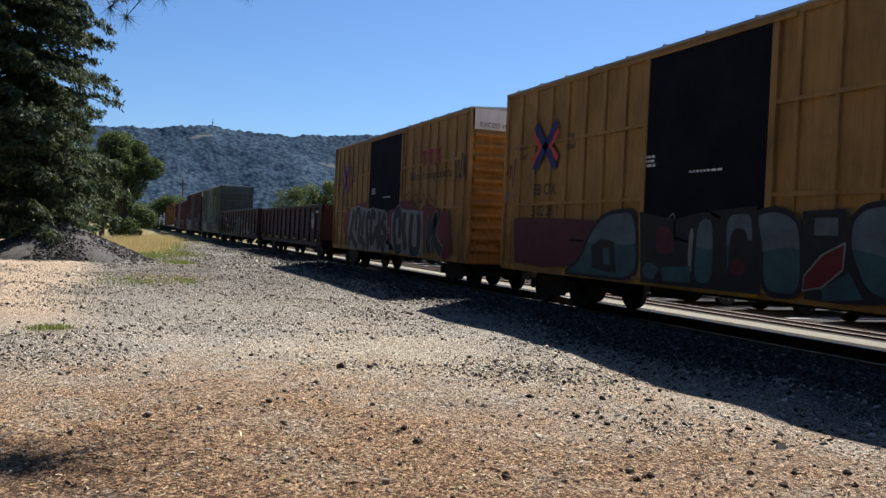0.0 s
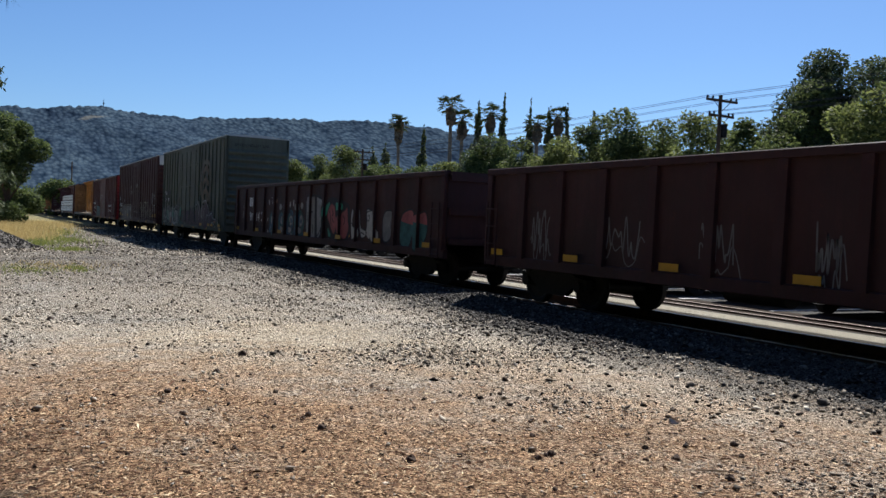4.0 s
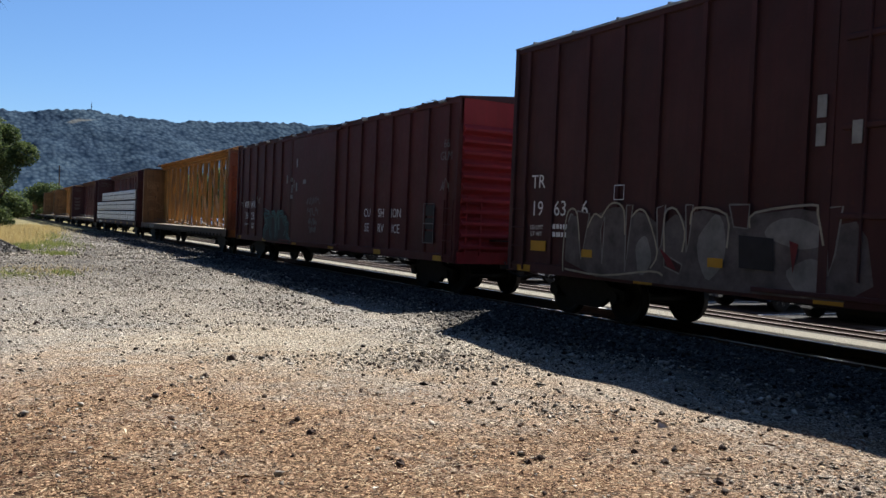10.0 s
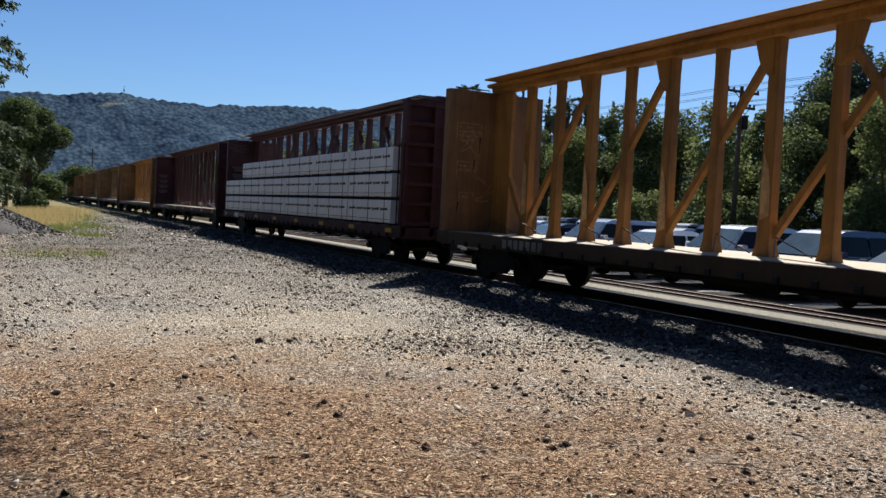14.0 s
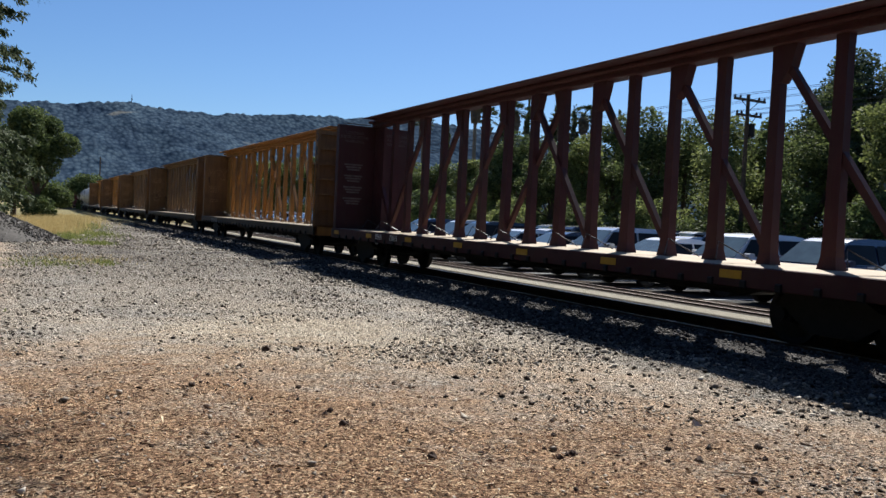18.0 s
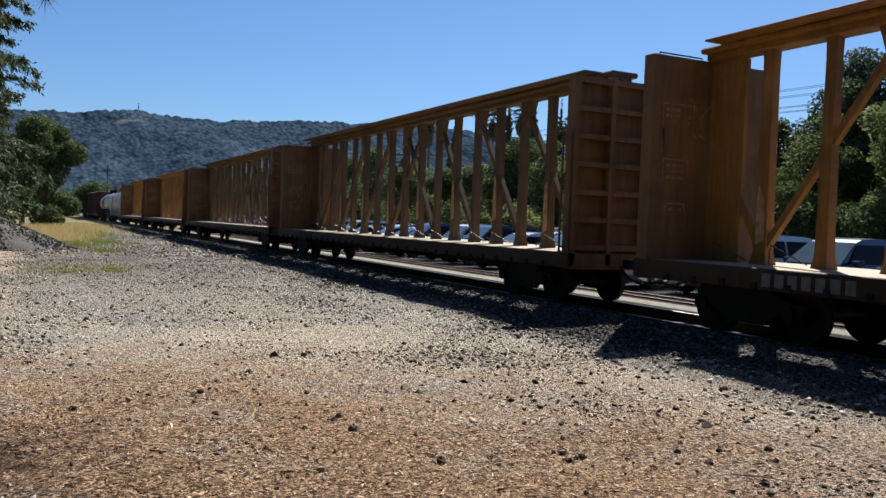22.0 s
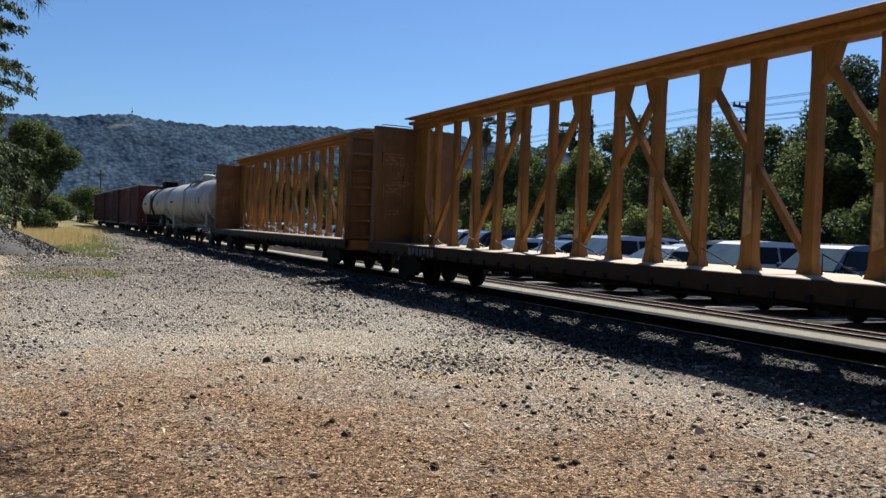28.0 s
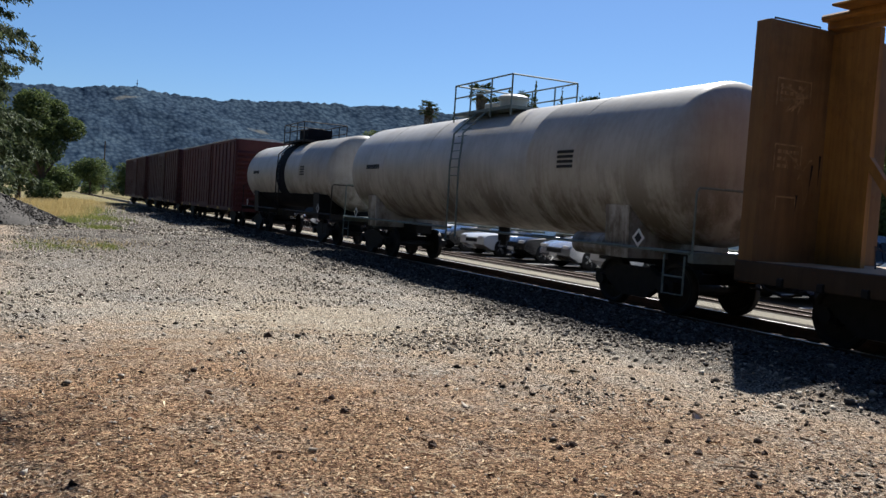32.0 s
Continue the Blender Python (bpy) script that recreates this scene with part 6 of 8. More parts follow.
def tank_car(label, s0, s1, r, zc, shell_mat, lower=None, band=None, wide_rail=True):
    h = (s1 - s0) / 2
    car = thing("tank_car", label, "tank car", "cars of the train", at=(RAIL_X, (s0 + s1) / 2, RAIL_Z))
    hh = h - 0.3
    prof = [(-hh, 0.02), (-hh + 0.015, r * 0.35), (-hh + 0.05, r * 0.6), (-hh + 0.11, r * 0.78), (-hh + 0.19, r * 0.89), (-hh + 0.29, r * 0.96), (-hh + 0.37, r * 0.99), (-hh + 0.45, r)]
    prof = prof + [(-hh * 0.4, r), (-hh * 0.4 + 0.01, r + 0.004), (-hh * 0.4 + 0.06, r + 0.004), (-hh * 0.4 + 0.07, r)] + [(-y, q) for y, q in prof[::-1]]
    sh = part("tank_shell", Geo().lathe(prof, 1, (0, 0, zc), 56), shell_mat, car, smooth=True)
    for y in (-hh * 0.6, hh * 0.25, hh * 0.62):
        part("weld_seam", Geo().lathe([(y - 0.015, r), (y - 0.01, r + 0.006), (y + 0.01, r + 0.006), (y + 0.015, r)], 1, (0, 0, zc), 48), shell_mat, sh, smooth=True)
    if lower is not None:
        g = Geo()
        ys = [(-hh + 0.8, r + 0.006), (hh - 0.8, r + 0.006)]
        n = 20
        v, f = [], []
        for y, q in ys:
            for i in range(n + 1):
                a = math.pi * (1.2 + 0.6 * i / n)
                v.append((q * math.cos(a), y, zc + q * math.sin(a)))
        f = [(i, i + 1, n + 2 + i, n + 1 + i) for i in range(n)]
        part("lower_coat", g.add(v, f), lower, sh, "black coated underside", smooth=True)
    if band is not None:
        part("band", Geo().lathe([(band[0], r + 0.004), (band[0] + 0.01, r + 0.012), (band[1] - 0.01, r + 0.012), (band[1], r + 0.004)], 1, (0, 0, zc), 56), BLACKP, sh, "black painted band", smooth=True)
    zt = zc + r
    part("manway", Geo().lathe([(zt - 0.15, 0.36), (zt + 0.32, 0.36), (zt + 0.34, 0.42), (zt + 0.40, 0.42), (zt + 0.46, 0.3), (zt + 0.48, 0.05)], 2, (0, 0, 0), 24), shell_mat, car, smooth=True)
    part("valve_box", Geo().cbox(-0.3, 0.3, 0.55, 1.0, zt - 0.1, zt + 0.3, 0.03), shell_mat if lower is None else BLACKP, car)
    if lower is not None:
        part("valve_housing", Geo().cbox(-0.55, 0.55, -0.75, 0.45, zt + 0.02, zt + 0.52, 0.04), BLACKP, car, "black valve housing")
    rail_mat = RAILG if lower is None else STEEL
    pl = part("platform", Geo().box(-0.95, 0.95, -1.5, 1.5, zt + 0.02 - 0.1, zt + 0.0), rail_mat, car)
    ht = 0.74
    for x in (-0.95, 0.95):
        for y in (-1.5, -0.5, 0.6, 1.5):
            part("rail_post", Geo().tube([(x, y, zt - 0.25), (x, y, zt + ht)], 0.022), rail_mat, pl)
        for z in (zt + 0.4, zt + ht):
            part("hand_rail", Geo().tube([(x, -1.5, z), (x, 1.5, z)], 0.02), rail_mat, pl)
    for y in (-1.5, 1.5):
        part("hand_rail", Geo().tube([(-0.95, y, zt + ht), (0.95, y, zt + ht)], 0.02), rail_mat, pl)
    lad = part("ladder", Geo().tube([(-0.95, -0.25, zt - 0.1), (-r * 0.9 - 0.2, -0.25, zc + r * 0.55), (-r - 0.12, -0.25, zc), (-r - 0.1, -0.25, 0.75)], 0.025).tube([(-0.95, 0.25, zt - 0.1), (-r * 0.9 - 0.2, 0.25, zc + r * 0.55), (-r - 0.12, 0.25, zc), (-r - 0.1, 0.25, 0.75)], 0.025), rail_mat, car)
    for k in range(9):
        a = math.pi * (0.72 + 0.33 * k / 8)
        part("rung", Geo().tube([((r + 0.13) * math.cos(a), -0.25, zc + (r + 0.13) * math.sin(a)), ((r + 0.13) * math.cos(a), 0.25, zc + (r + 0.13) * math.sin(a))], 0.014, 5), rail_mat, lad)
    for s in (-1, 1):
        y = s * (hh - 1.9)
        part("saddle", Geo().prism_y([(-1.25, 0.75), (1.25, 0.75), (1.3, zc - r * 0.55), (0.9, zc - r * 0.82), (0, zc - r * 0.98), (-0.9, zc - r * 0.82), (-1.3, zc - r * 0.55)], y - 0.35, y + 0.35), shell_mat if lower is None else STEEL, car)
        part("stub_sill", Geo().box(-0.28, 0.28, min(s * h, s * (hh - 3.2)), max(s * h, s * (hh - 3.2)), 0.62, 0.95), STEEL, car)
        e = part("end_frame", Geo().cbox(-1.45, 1.45, s * h - 0.06, s * h + 0.06, 0.8, 0.98, 0.02).box(-1.4, 1.4, min(s * h, s * (h - 0.7)), max(s * h, s * (h - 0.7)), 0.93, 0.97), rail_mat, car)
        part("end_rail", Geo().tube([(-1.42, s * h, 0.95), (-1.42, s * h, 2.0), (-1.36, s * h, 2.06), (1.36, s * h, 2.06), (1.42, s * h, 2.0), (1.42, s * h, 0.95)], 0.022), rail_mat, e)
        part("corner_step", Geo().tube([(-1.48, s * (h - 0.1), 0.9), (-1.48, s * (h - 0.1), 0.25), (-1.48, s * (h - 0.6), 0.25), (-1.48, s * (h - 0.6), 0.9)], 0.02).tube([(-1.48, s * (h - 0.1), 0.55), (-1.48, s * (h - 0.6), 0.55)], 0.018), rail_mat, e)
        for x in (-1.45, 1.45):
            part("side_rail", Geo().tube([(x, s * h, 0.97), (x, s * 0.3, 0.97)], 0.03), rail_mat, e)
        # hazard diamond
        g = Geo().prism_x([(s * (hh - 1.0) + 0.17, 1.15), (s * (hh - 1.0), 1.32), (s * (hh - 1.0) - 0.17, 1.15), (s * (hh - 1.0), 0.98)], -1.5, -1.49)
        d = part("hazard_placard", g, INKW, car, "white diamond placard")
        part("placard_mark", Geo().prism_x([(s * (hh - 1.0) + 0.1, 1.15), (s * (hh - 1.0), 1.25), (s * (hh - 1.0) - 0.1, 1.15), (s * (hh - 1.0), 1.05)], -1.504, -1.5), INKB, d)
    part("bottom_outlet", Geo().cyl(2, (0, 0, zc - r - 0.1), 0.16, 0.25, 14).cyl(2, (0, 0, zc - r - 0.35), 0.1, 0.12, 12), STEEL, car)
    part("brake_reservoir", Geo().cyl(1, (-1.05, -hh + 2.6, 0.95), 0.22, 0.75, 16), shell_mat if lower is None else STEEL, car)
    g = Geo()
    for k in range(4):
        g.box(-r - 0.008, -r + 0.02, -hh + 3.2, -hh + 3.75, zc - 0.12 + k * 0.1, zc - 0.06 + k * 0.1)
    part("stencil", g, INKB, car)
    g = Geo()
    for k in range(9):
        g.box(-r - 0.008, -r + 0.02, hh - 2.8 + k * 0.12, hh - 2.72 + k * 0.12, zc, zc + 0.14)
    part("reporting_bar", g, INKB, car, "plain dark bars")
    g = Geo()
    for k in range(4):
        g.box(0.2 + 0.14 * k, 0.3 + 0.14 * k, -hh + 0.06, -hh + 0.2, zc + 0.65, zc + 0.8)
        g.box(0.25, 0.8, -hh + 0.05, -hh + 0.14, zc + 0.5 - k * 0.1, zc + 0.54 - k * 0.1)
    part("stencil", g, INKB, car)
    running_gear(car, h, 1.9)
    return car


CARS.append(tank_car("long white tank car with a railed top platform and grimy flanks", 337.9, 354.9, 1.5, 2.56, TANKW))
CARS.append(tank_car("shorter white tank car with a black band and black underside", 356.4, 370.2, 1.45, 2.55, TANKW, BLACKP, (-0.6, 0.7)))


# ---- hills ----
def build_hill():
    m, nt, bsdf, obj = base("hazed_distant_forest")
    geo = nt.nodes.new("ShaderNodeNewGeometry")
    pos = geo.outputs["Position"]
    lay = stretch(nt, pos, 1.0, 0.45, 1.0)
    # crown cells; the shade between crowns is painted as their dark rims
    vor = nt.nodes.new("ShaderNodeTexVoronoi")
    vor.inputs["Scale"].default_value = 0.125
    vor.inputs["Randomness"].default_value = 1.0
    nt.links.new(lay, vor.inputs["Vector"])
    big = noise_tex(nt, lay, 0.012, 6, 0.65)
    mid = noise_tex(nt, lay, 0.06, 5, 0.7)
    # distance haze is mixed into these tree colours as blue
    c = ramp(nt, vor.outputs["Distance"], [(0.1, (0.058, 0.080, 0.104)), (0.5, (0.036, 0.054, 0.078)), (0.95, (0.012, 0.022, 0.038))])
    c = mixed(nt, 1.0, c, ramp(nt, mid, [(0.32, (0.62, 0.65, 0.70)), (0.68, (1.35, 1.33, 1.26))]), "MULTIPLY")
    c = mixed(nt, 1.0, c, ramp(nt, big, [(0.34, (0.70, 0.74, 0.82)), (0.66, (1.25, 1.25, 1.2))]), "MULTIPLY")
    # a few dry meadows under the crest
    c = mixed(nt, ramp(nt, noise_tex(nt, pos, 0.008, 3, 0.5), [(0.68, (0, 0, 0)), (0.73, (0.55, 0.55, 0.55))]), c, (0.19, 0.18, 0.15))
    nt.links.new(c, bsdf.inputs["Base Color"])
    bsdf.inputs["Roughness"].default_value = 1.0
    bsdf.inputs["Specular IOR Level"].default_value = 0.0
    bump(nt, bsdf, vor.outputs["Distance"], 0.5, -2.5)
    az_k = [-60, -20, 0, 3, 6, 8, 11, 14, 17, 20, 23, 27, 31, 36, 42, 50, 70]
    el_k = [4.6, 5.2, 6.05, 6.25, 6.6, 6.35, 6.3, 6.45, 6.72, 6.62, 6.85, 6.6, 6.1, 5.5, 4.8, 4.2, 3.5]
    az = np.linspace(-60, 70, 1300)
    rr = np.concatenate([np.linspace(1380, 1950, 70), np.linspace(1980, 2500, 8)])
    crest = np.interp(az, az_k, el_k)
    v = np.zeros((len(az), len(rr), 3))
    for i, a in enumerate(az):
        ca, sa = math.cos(radians(a)), math.sin(radians(a))
        top = 1.63 + 1950 * math.tan(radians(crest[i]))
        for j, r in enumerate(rr):
            x, y = r * sa, r * ca
            t = min(1.0, (r - 1380) / 570)
            spur = noise.noise((x * 0.005, y * 0.003, 1)) * 24 + noise.noise((x * 0.014, y * 0.008, 5)) * 11
            z = top * t + spur * math.sin(math.pi * min(1, t)) - (0 if t < 1 else (r - 1950) * 0.25)
            z += (noise.noise((x * 0.05, y * 0.05, 2)) * 1.2 + noise.noise((x * 0.02, y * 0.02, 9)) * 4) * min(1, t * 4)
            z += noise.noise((x * 0.11, y * 0.05, 7)) * (0.8 + 3.4 * max(0.0, t - 0.85) / 0.15)
            v[i, j] = x, y, max(-2, z - 4)
    n, k = v.shape[:2]
    idx = np.arange(n * k).reshape(n, k)
    f = np.stack([idx[:-1, :-1], idx[:-1, 1:], idx[1:, 1:], idx[1:, :-1]], -1).reshape(-1, 4)
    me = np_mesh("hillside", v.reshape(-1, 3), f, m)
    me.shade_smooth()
    tagged(new("backdrop_hill", me), "long wooded hillside with blue distance haze put into its colour", "hill", kind="structure")
    t = thing("radio_mast", "thin radio mast on the ridge of the hill", "mast", at=(1950 * math.sin(radians(6.1)), 1950 * math.cos(radians(6.1)), 215))
    part("mast", Geo().tube([(0, 0, 0), (0, 0, 24)], 0.9, 6, 0.4), STEEL, t)
    part("antenna", Geo().box(-1.5, 1.5, -0.4, 0.4, 13, 16), STEEL, t)


build_hill()

# ---- trees ----
BARK = plain("brown_bark", (0.0726, 0.0495, 0.033), 0.9, 0, 0.35, 6)
PALMBARK = plain("grey_palm_bark", (0.16, 0.13, 0.10), 0.9, 0, 0.3, 6)
LEAF = leafy("broad_leaves", (0.036, 0.052, 0.018), (0.16, 0.19, 0.065), 0.42)
LEAF_L = leafy("pale_leaves", (0.065, 0.082, 0.026), (0.23, 0.26, 0.085), 0.45)
LEAF_D = leafy("dark_conifer_foliage", (0.024, 0.038, 0.018), (0.125, 0.15, 0.07), 0.28)
LEAF_O = leafy("oak_leaves", (0.035, 0.055, 0.02), (0.135, 0.17, 0.055), 0.35)
LEAF_P = leafy("palm_fronds", (0.02, 0.032, 0.0112), (0.072, 0.088, 0.032), 0.2)
NEEDLE = leafy("pine_needles", (0.012, 0.02, 0.0096), (0.048, 0.064, 0.024), 0.2)


def leaf_cloud(blobs, n, size, rng, flat=0.5, droop=0.0, wide=0.55):
    """Leaf cards over a set of ellipsoids (centre, radii): arrays of verts and faces."""
    w = np.array([b[1][0] * b[1][2] for b in blobs])
    which = rng.choice(len(blobs), n, p=w / w.sum())
    c = np.array([b[0] for b in blobs])[which]
    r = np.array([b[1] for b in blobs])[which]
    d = rng.normal(size=(n, 3))
    d /= np.linalg.norm(d, axis=1)[:, None]
    p = c + d * r * (rng.random((n, 1)) ** 0.35)
    a = rng.normal(size=(n, 3)) * (1, 1, flat)
    a[:, 2] -= droop
    a /= np.linalg.norm(a, axis=1)[:, None]
    b = np.cross(a, rng.normal(size=(n, 3)))
    b /= np.linalg.norm(b, axis=1)[:, None] + 1e-9
    s = size * rng.uniform(0.6, 1.4, (n, 1))
    v = np.stack([p - a * s, p + b * s * wide, p + a * s, p - b * s * wide], 1).reshape(-1, 3)
    return v, np.arange(4 * n).reshape(-1, 4)


def broad_tree(label, x, y, H, R, mat, seed, n=3600, size=0.2, group="", base_k=0.22, name="tree"):
    rng = np.random.default_rng(seed)
    t = thing(name, label, "tree", group, at=(x, y, 0))
    top = Vector((rng.uniform(-0.3, 0.3), rng.uniform(-0.3, 0.3), H * 0.62))
    part("trunk", Geo().tube([(0, 0, -0.1), (0.05, 0, H * 0.2), tuple(top * 0.7), tuple(top)], 0.028 * H, 8, 0.008 * H), BARK, t)
    blobs = []
    for k in range(13):
        a = rng.uniform(0, 6.28)
        zz = rng.uniform(base_k, 0.93)
        rad = R * math.sin(math.pi * min(0.97, 0.22 + zz * 0.72)) * rng.uniform(0.25, 0.85)
        q = rng.uniform(0.26, 0.44) * R
        blobs.append(((rad * math.cos(a), rad * math.sin(a), H * zz), (q, q, q * 0.8)))
    blobs.append(((0, 0, H * 0.6), (R * 0.6, R * 0.6, H * 0.26)))
    for b in blobs[:6]:
        p = Vector(b[0])
        part("limb", Geo().tube([(0, 0, H * 0.22), tuple(p * 0.5 + Vector((0, 0, H * 0.05))), tuple(p)], 0.011 * H, 6, 0.003 * H), BARK, t)
    v, f = leaf_cloud(blobs, int(n * 2.3), size * 0.52, rng)
    v[:, 2] = np.maximum(v[:, 2], 0.15)
    part("crown", np_mesh("crown", v, f, mat), mat, t)
    return t


def conifer(label, x, y, H, R, mat, seed, n=14000, size=0.2, z0=1.2, name="conifer"):
    rng = np.random.default_rng(seed)
    t = thing(name, label, "tree", at=(x, y, 0))
    part("trunk", Geo().tube([(0, 0, -0.1), (0, 0, H * 0.5), (0, 0, H)], 0.022 * H, 10, 0.03), BARK, t)
    blobs = []
    z = z0
    while z < H - 0.4:
        k = (z - z0) / (H - z0)
        rad = R * (1 - k) ** 0.75 * rng.uniform(0.88, 1.06)
        m = max(4, int(9 * (1 - k) + 3))
        off = rng.uniform(0, 6.28)
        for i in range(m):
            a = off + 6.283 * i / m + rng.uniform(-0.25, 0.25)
            rr = rad * rng.uniform(0.75, 1.12)
            tip = (rr * math.cos(a), rr * math.sin(a), z - 0.12 * rr)
            if i % 2 == 0 and z < H * 0.75:
                part("branch", Geo().tube([(0, 0, z + 0.2), (tip[0] * 0.5, tip[1] * 0.5, z + 0.15), tip], 0.05, 5, 0.012), BARK, t)
            for q in (0.45, 0.75, 1.0):
                blobs.append(((tip[0] * q, tip[1] * q, z - 0.1 * rr * q), (0.24 * rad + 0.25, 0.24 * rad + 0.25, 0.16 * rad + 0.28)))
        z += max(0.55, min(1.1, H * 0.055))
    v, f = leaf_cloud(blobs, int(n * 1.3), size * 1.05, rng, 0.4, 0.5, 0.26)
    v[:, 2] = np.maximum(v[:, 2], 0.2)
    part("crown", np_mesh("crown", v, f, mat), mat, t)
    return t


def cypress(x, y, H, R, seed):
    rng = np.random.default_rng(seed)
    t = thing("cypress_tree", "tall narrow dark-green cypress above the trees", "tree", "cypresses", at=(x, y, 0))
    part("trunk", Geo().tube([(0, 0, 0), (0, 0, H * 0.9)], 0.25, 7, 0.05), BARK, t)
    blobs = []
    for k in range(16):
        z = H * (0.12 + 0.86 * k / 15)
        r = R * min(1.0, 2.6 * (1.02 - k / 15)) * (0.75 + 0.25 * math.sin(k * 1.7 + seed))
        blobs.append(((rng.uniform(-0.15, 0.15), rng.uniform(-0.15, 0.15), z), (r, r, H * 0.05)))
    v, f = leaf_cloud(blobs, 1800, 0.3, rng, 2.5)
    part("crown", np_mesh("crown", v, f, LEAF_D), LEAF_D, t)


def palm(x, y, H, seed, shag=1.6):
    rng = np.random.default_rng(seed)
    t = thing("palm_tree", "tall fan palm with a shaggy skirt", "palm", "palms", at=(x, y, 0))
    part("trunk", Geo().tube([(0, 0, 0), (0.1, 0.05, H * 0.5), (0.0, 0.1, H)], 0.34, 9, 0.22), PALMBARK, t)
    v, f = leaf_cloud([((0, 0, H - 1.6), (0.65, 0.65, shag))], 260, 0.45, rng, 2.0, 1.0)
    part("skirt", np_mesh("skirt", v, f, PALMBARK), PALMBARK, t, "skirt of dead fronds")
    for i in range(34):
        a = rng.uniform(0, 6.28)
        up = rng.uniform(-0.6, 1.0)
        L = rng.uniform(1.0, 1.5)
        g = Geo()
        d = Vector((math.cos(a) * math.cos(up), math.sin(a) * math.cos(up), math.sin(up)))
        s = Vector((-math.sin(a), math.cos(a), 0))
        o = Vector((0, 0.1, H))
        stem = o + d * L
        g.tube([tuple(o), tuple(stem)], 0.03, 4)
        # a fan of blades
        for k in range(9):
            q = radians(-80 + 20 * k)
            e = stem + (d * math.cos(q) + s * math.sin(q)) * rng.uniform(0.8, 1.15) + Vector((0, 0, -0.25))
            n_ = (e - stem).cross(d.cross(s)).normalized() * 0.07
            g.add([tuple(stem - n_ * 0.4), tuple(stem + n_ * 0.4), tuple((stem + e) / 2 + n_ + Vector((0, 0, 0.06))), tuple(e), tuple((stem + e) / 2 - n_ + Vector((0, 0, 0.06)))], [(0, 1, 2, 3, 4)])
        part("frond", g, LEAF_P, t)


def polar(az, d):
    return d * math.sin(radians(az)), d * math.cos(radians(az))


# the belt behind the car park
rb = random.Random(12)
az = 11.5
i = 0
while az < 62:
    x = rb.uniform(40, 47)
    d = x / math.sin(radians(az))
    el = np.interp(az, [10, 14, 17, 21, 25, 28, 32, 36, 40, 44, 48, 51, 54, 58, 64], [2.3, 3.0, 3.6, 4.4, 3.8, 4.2, 5.8, 6.7, 7.9, 7.7, 7.6, 8.8, 10.2, 10.5, 9.5]) * rb.uniform(0.94, 1.14)
    H = 1.63 + d * math.tan(radians(el))
    R = rb.uniform(2.6, 3.6) * (1 + max(0, (d - 70) / 140))
    px, py = polar(az, d)
    broad_tree(rb.choice(["leafy green tree in the row behind the car park", "dense green tree beyond the parked cars"]), px, py, H, R, rb.choice([LEAF, LEAF, LEAF_L, LEAF_O]), 100 + i, 4200, 0.17 + 0.0011 * d, "trees behind the car park", 0.12)
    az += math.degrees(R * 0.82 / d)
    i += 1
for i, (az_, d) in enumerate([(20, 60), (26, 56), (31, 55), (36, 52), (40.5, 50), (45, 52), (49, 50), (53.5, 48), (58, 50)]):
    px, py = polar(az_, d)
    broad_tree("low leafy shrub at the edge of the car park", px, py, rb.uniform(3.0, 4.6), 2.4, rb.choice([LEAF_L, LEAF, LEAF_O]), 300 + i, 2400, 0.2, "shrubs by the car park", 0.1, "shrub")
az = 30.0
while az < 60:
    d = rb.uniform(50, 56) / math.sin(radians(az))
    el = np.interp(az, [30, 36, 40, 48, 54, 60], [4.6, 6.0, 6.9, 6.6, 9.0, 9.5])
    px, py = polar(az, d)
    broad_tree("tall leafy tree in the second row behind the car park", px, py, 1.63 + d * math.tan(radians(el)), 4.2, rb.choice([LEAF, LEAF_O]), 350 + i, 3600, 0.25, "trees behind the car park", 0.1)
    az += 3.2
    i += 1
px, py = polar(52.0, 62)
broad_tree("tall dark irregular pine standing over the belt of trees", px, py, 14.6, 4.6, LEAF_D, 61, 9000, 0.24, "", 0.3, "pine_tree")
px, py = polar(56.0, 58)
broad_tree("dark pine with a broken outline behind the belt of trees", px, py, 13.6, 4.8, LEAF_D, 62, 8000, 0.24, "", 0.25, "pine_tree")
for k, (az_, el, d, R) in enumerate([(26.8, 6.6, 150, 1.1), (30.5, 8.35, 128, 1.25), (32.2, 8.8, 128, 1.05), (34.0, 8.35, 130, 0.95), (35.3, 8.25, 128, 0.95), (36.45, 8.25, 128, 1.0), (38.3, 8.1, 130, 0.9), (24.2, 5.2, 150, 2.0), (23.4, 4.9, 155, 1.8)]):
    px, py = polar(az_, d)
    cypress(px, py, 1.63 + d * math.tan(radians(el)), R, 400 + k)
for k, (az_, el, d) in enumerate([(25.1, 6.8, 150), (28.6, 8.2, 120), (29.4, 7.3, 122), (31.3, 7.7, 125), (34.5, 7.1, 125), (35.9, 7.6, 128)]):
    px, py = polar(az_, d)
    palm(px, py, 1.63 + d * math.tan(radians(el)) - 0.4, 450 + k, 2.6 if k == 0 else 1.4)

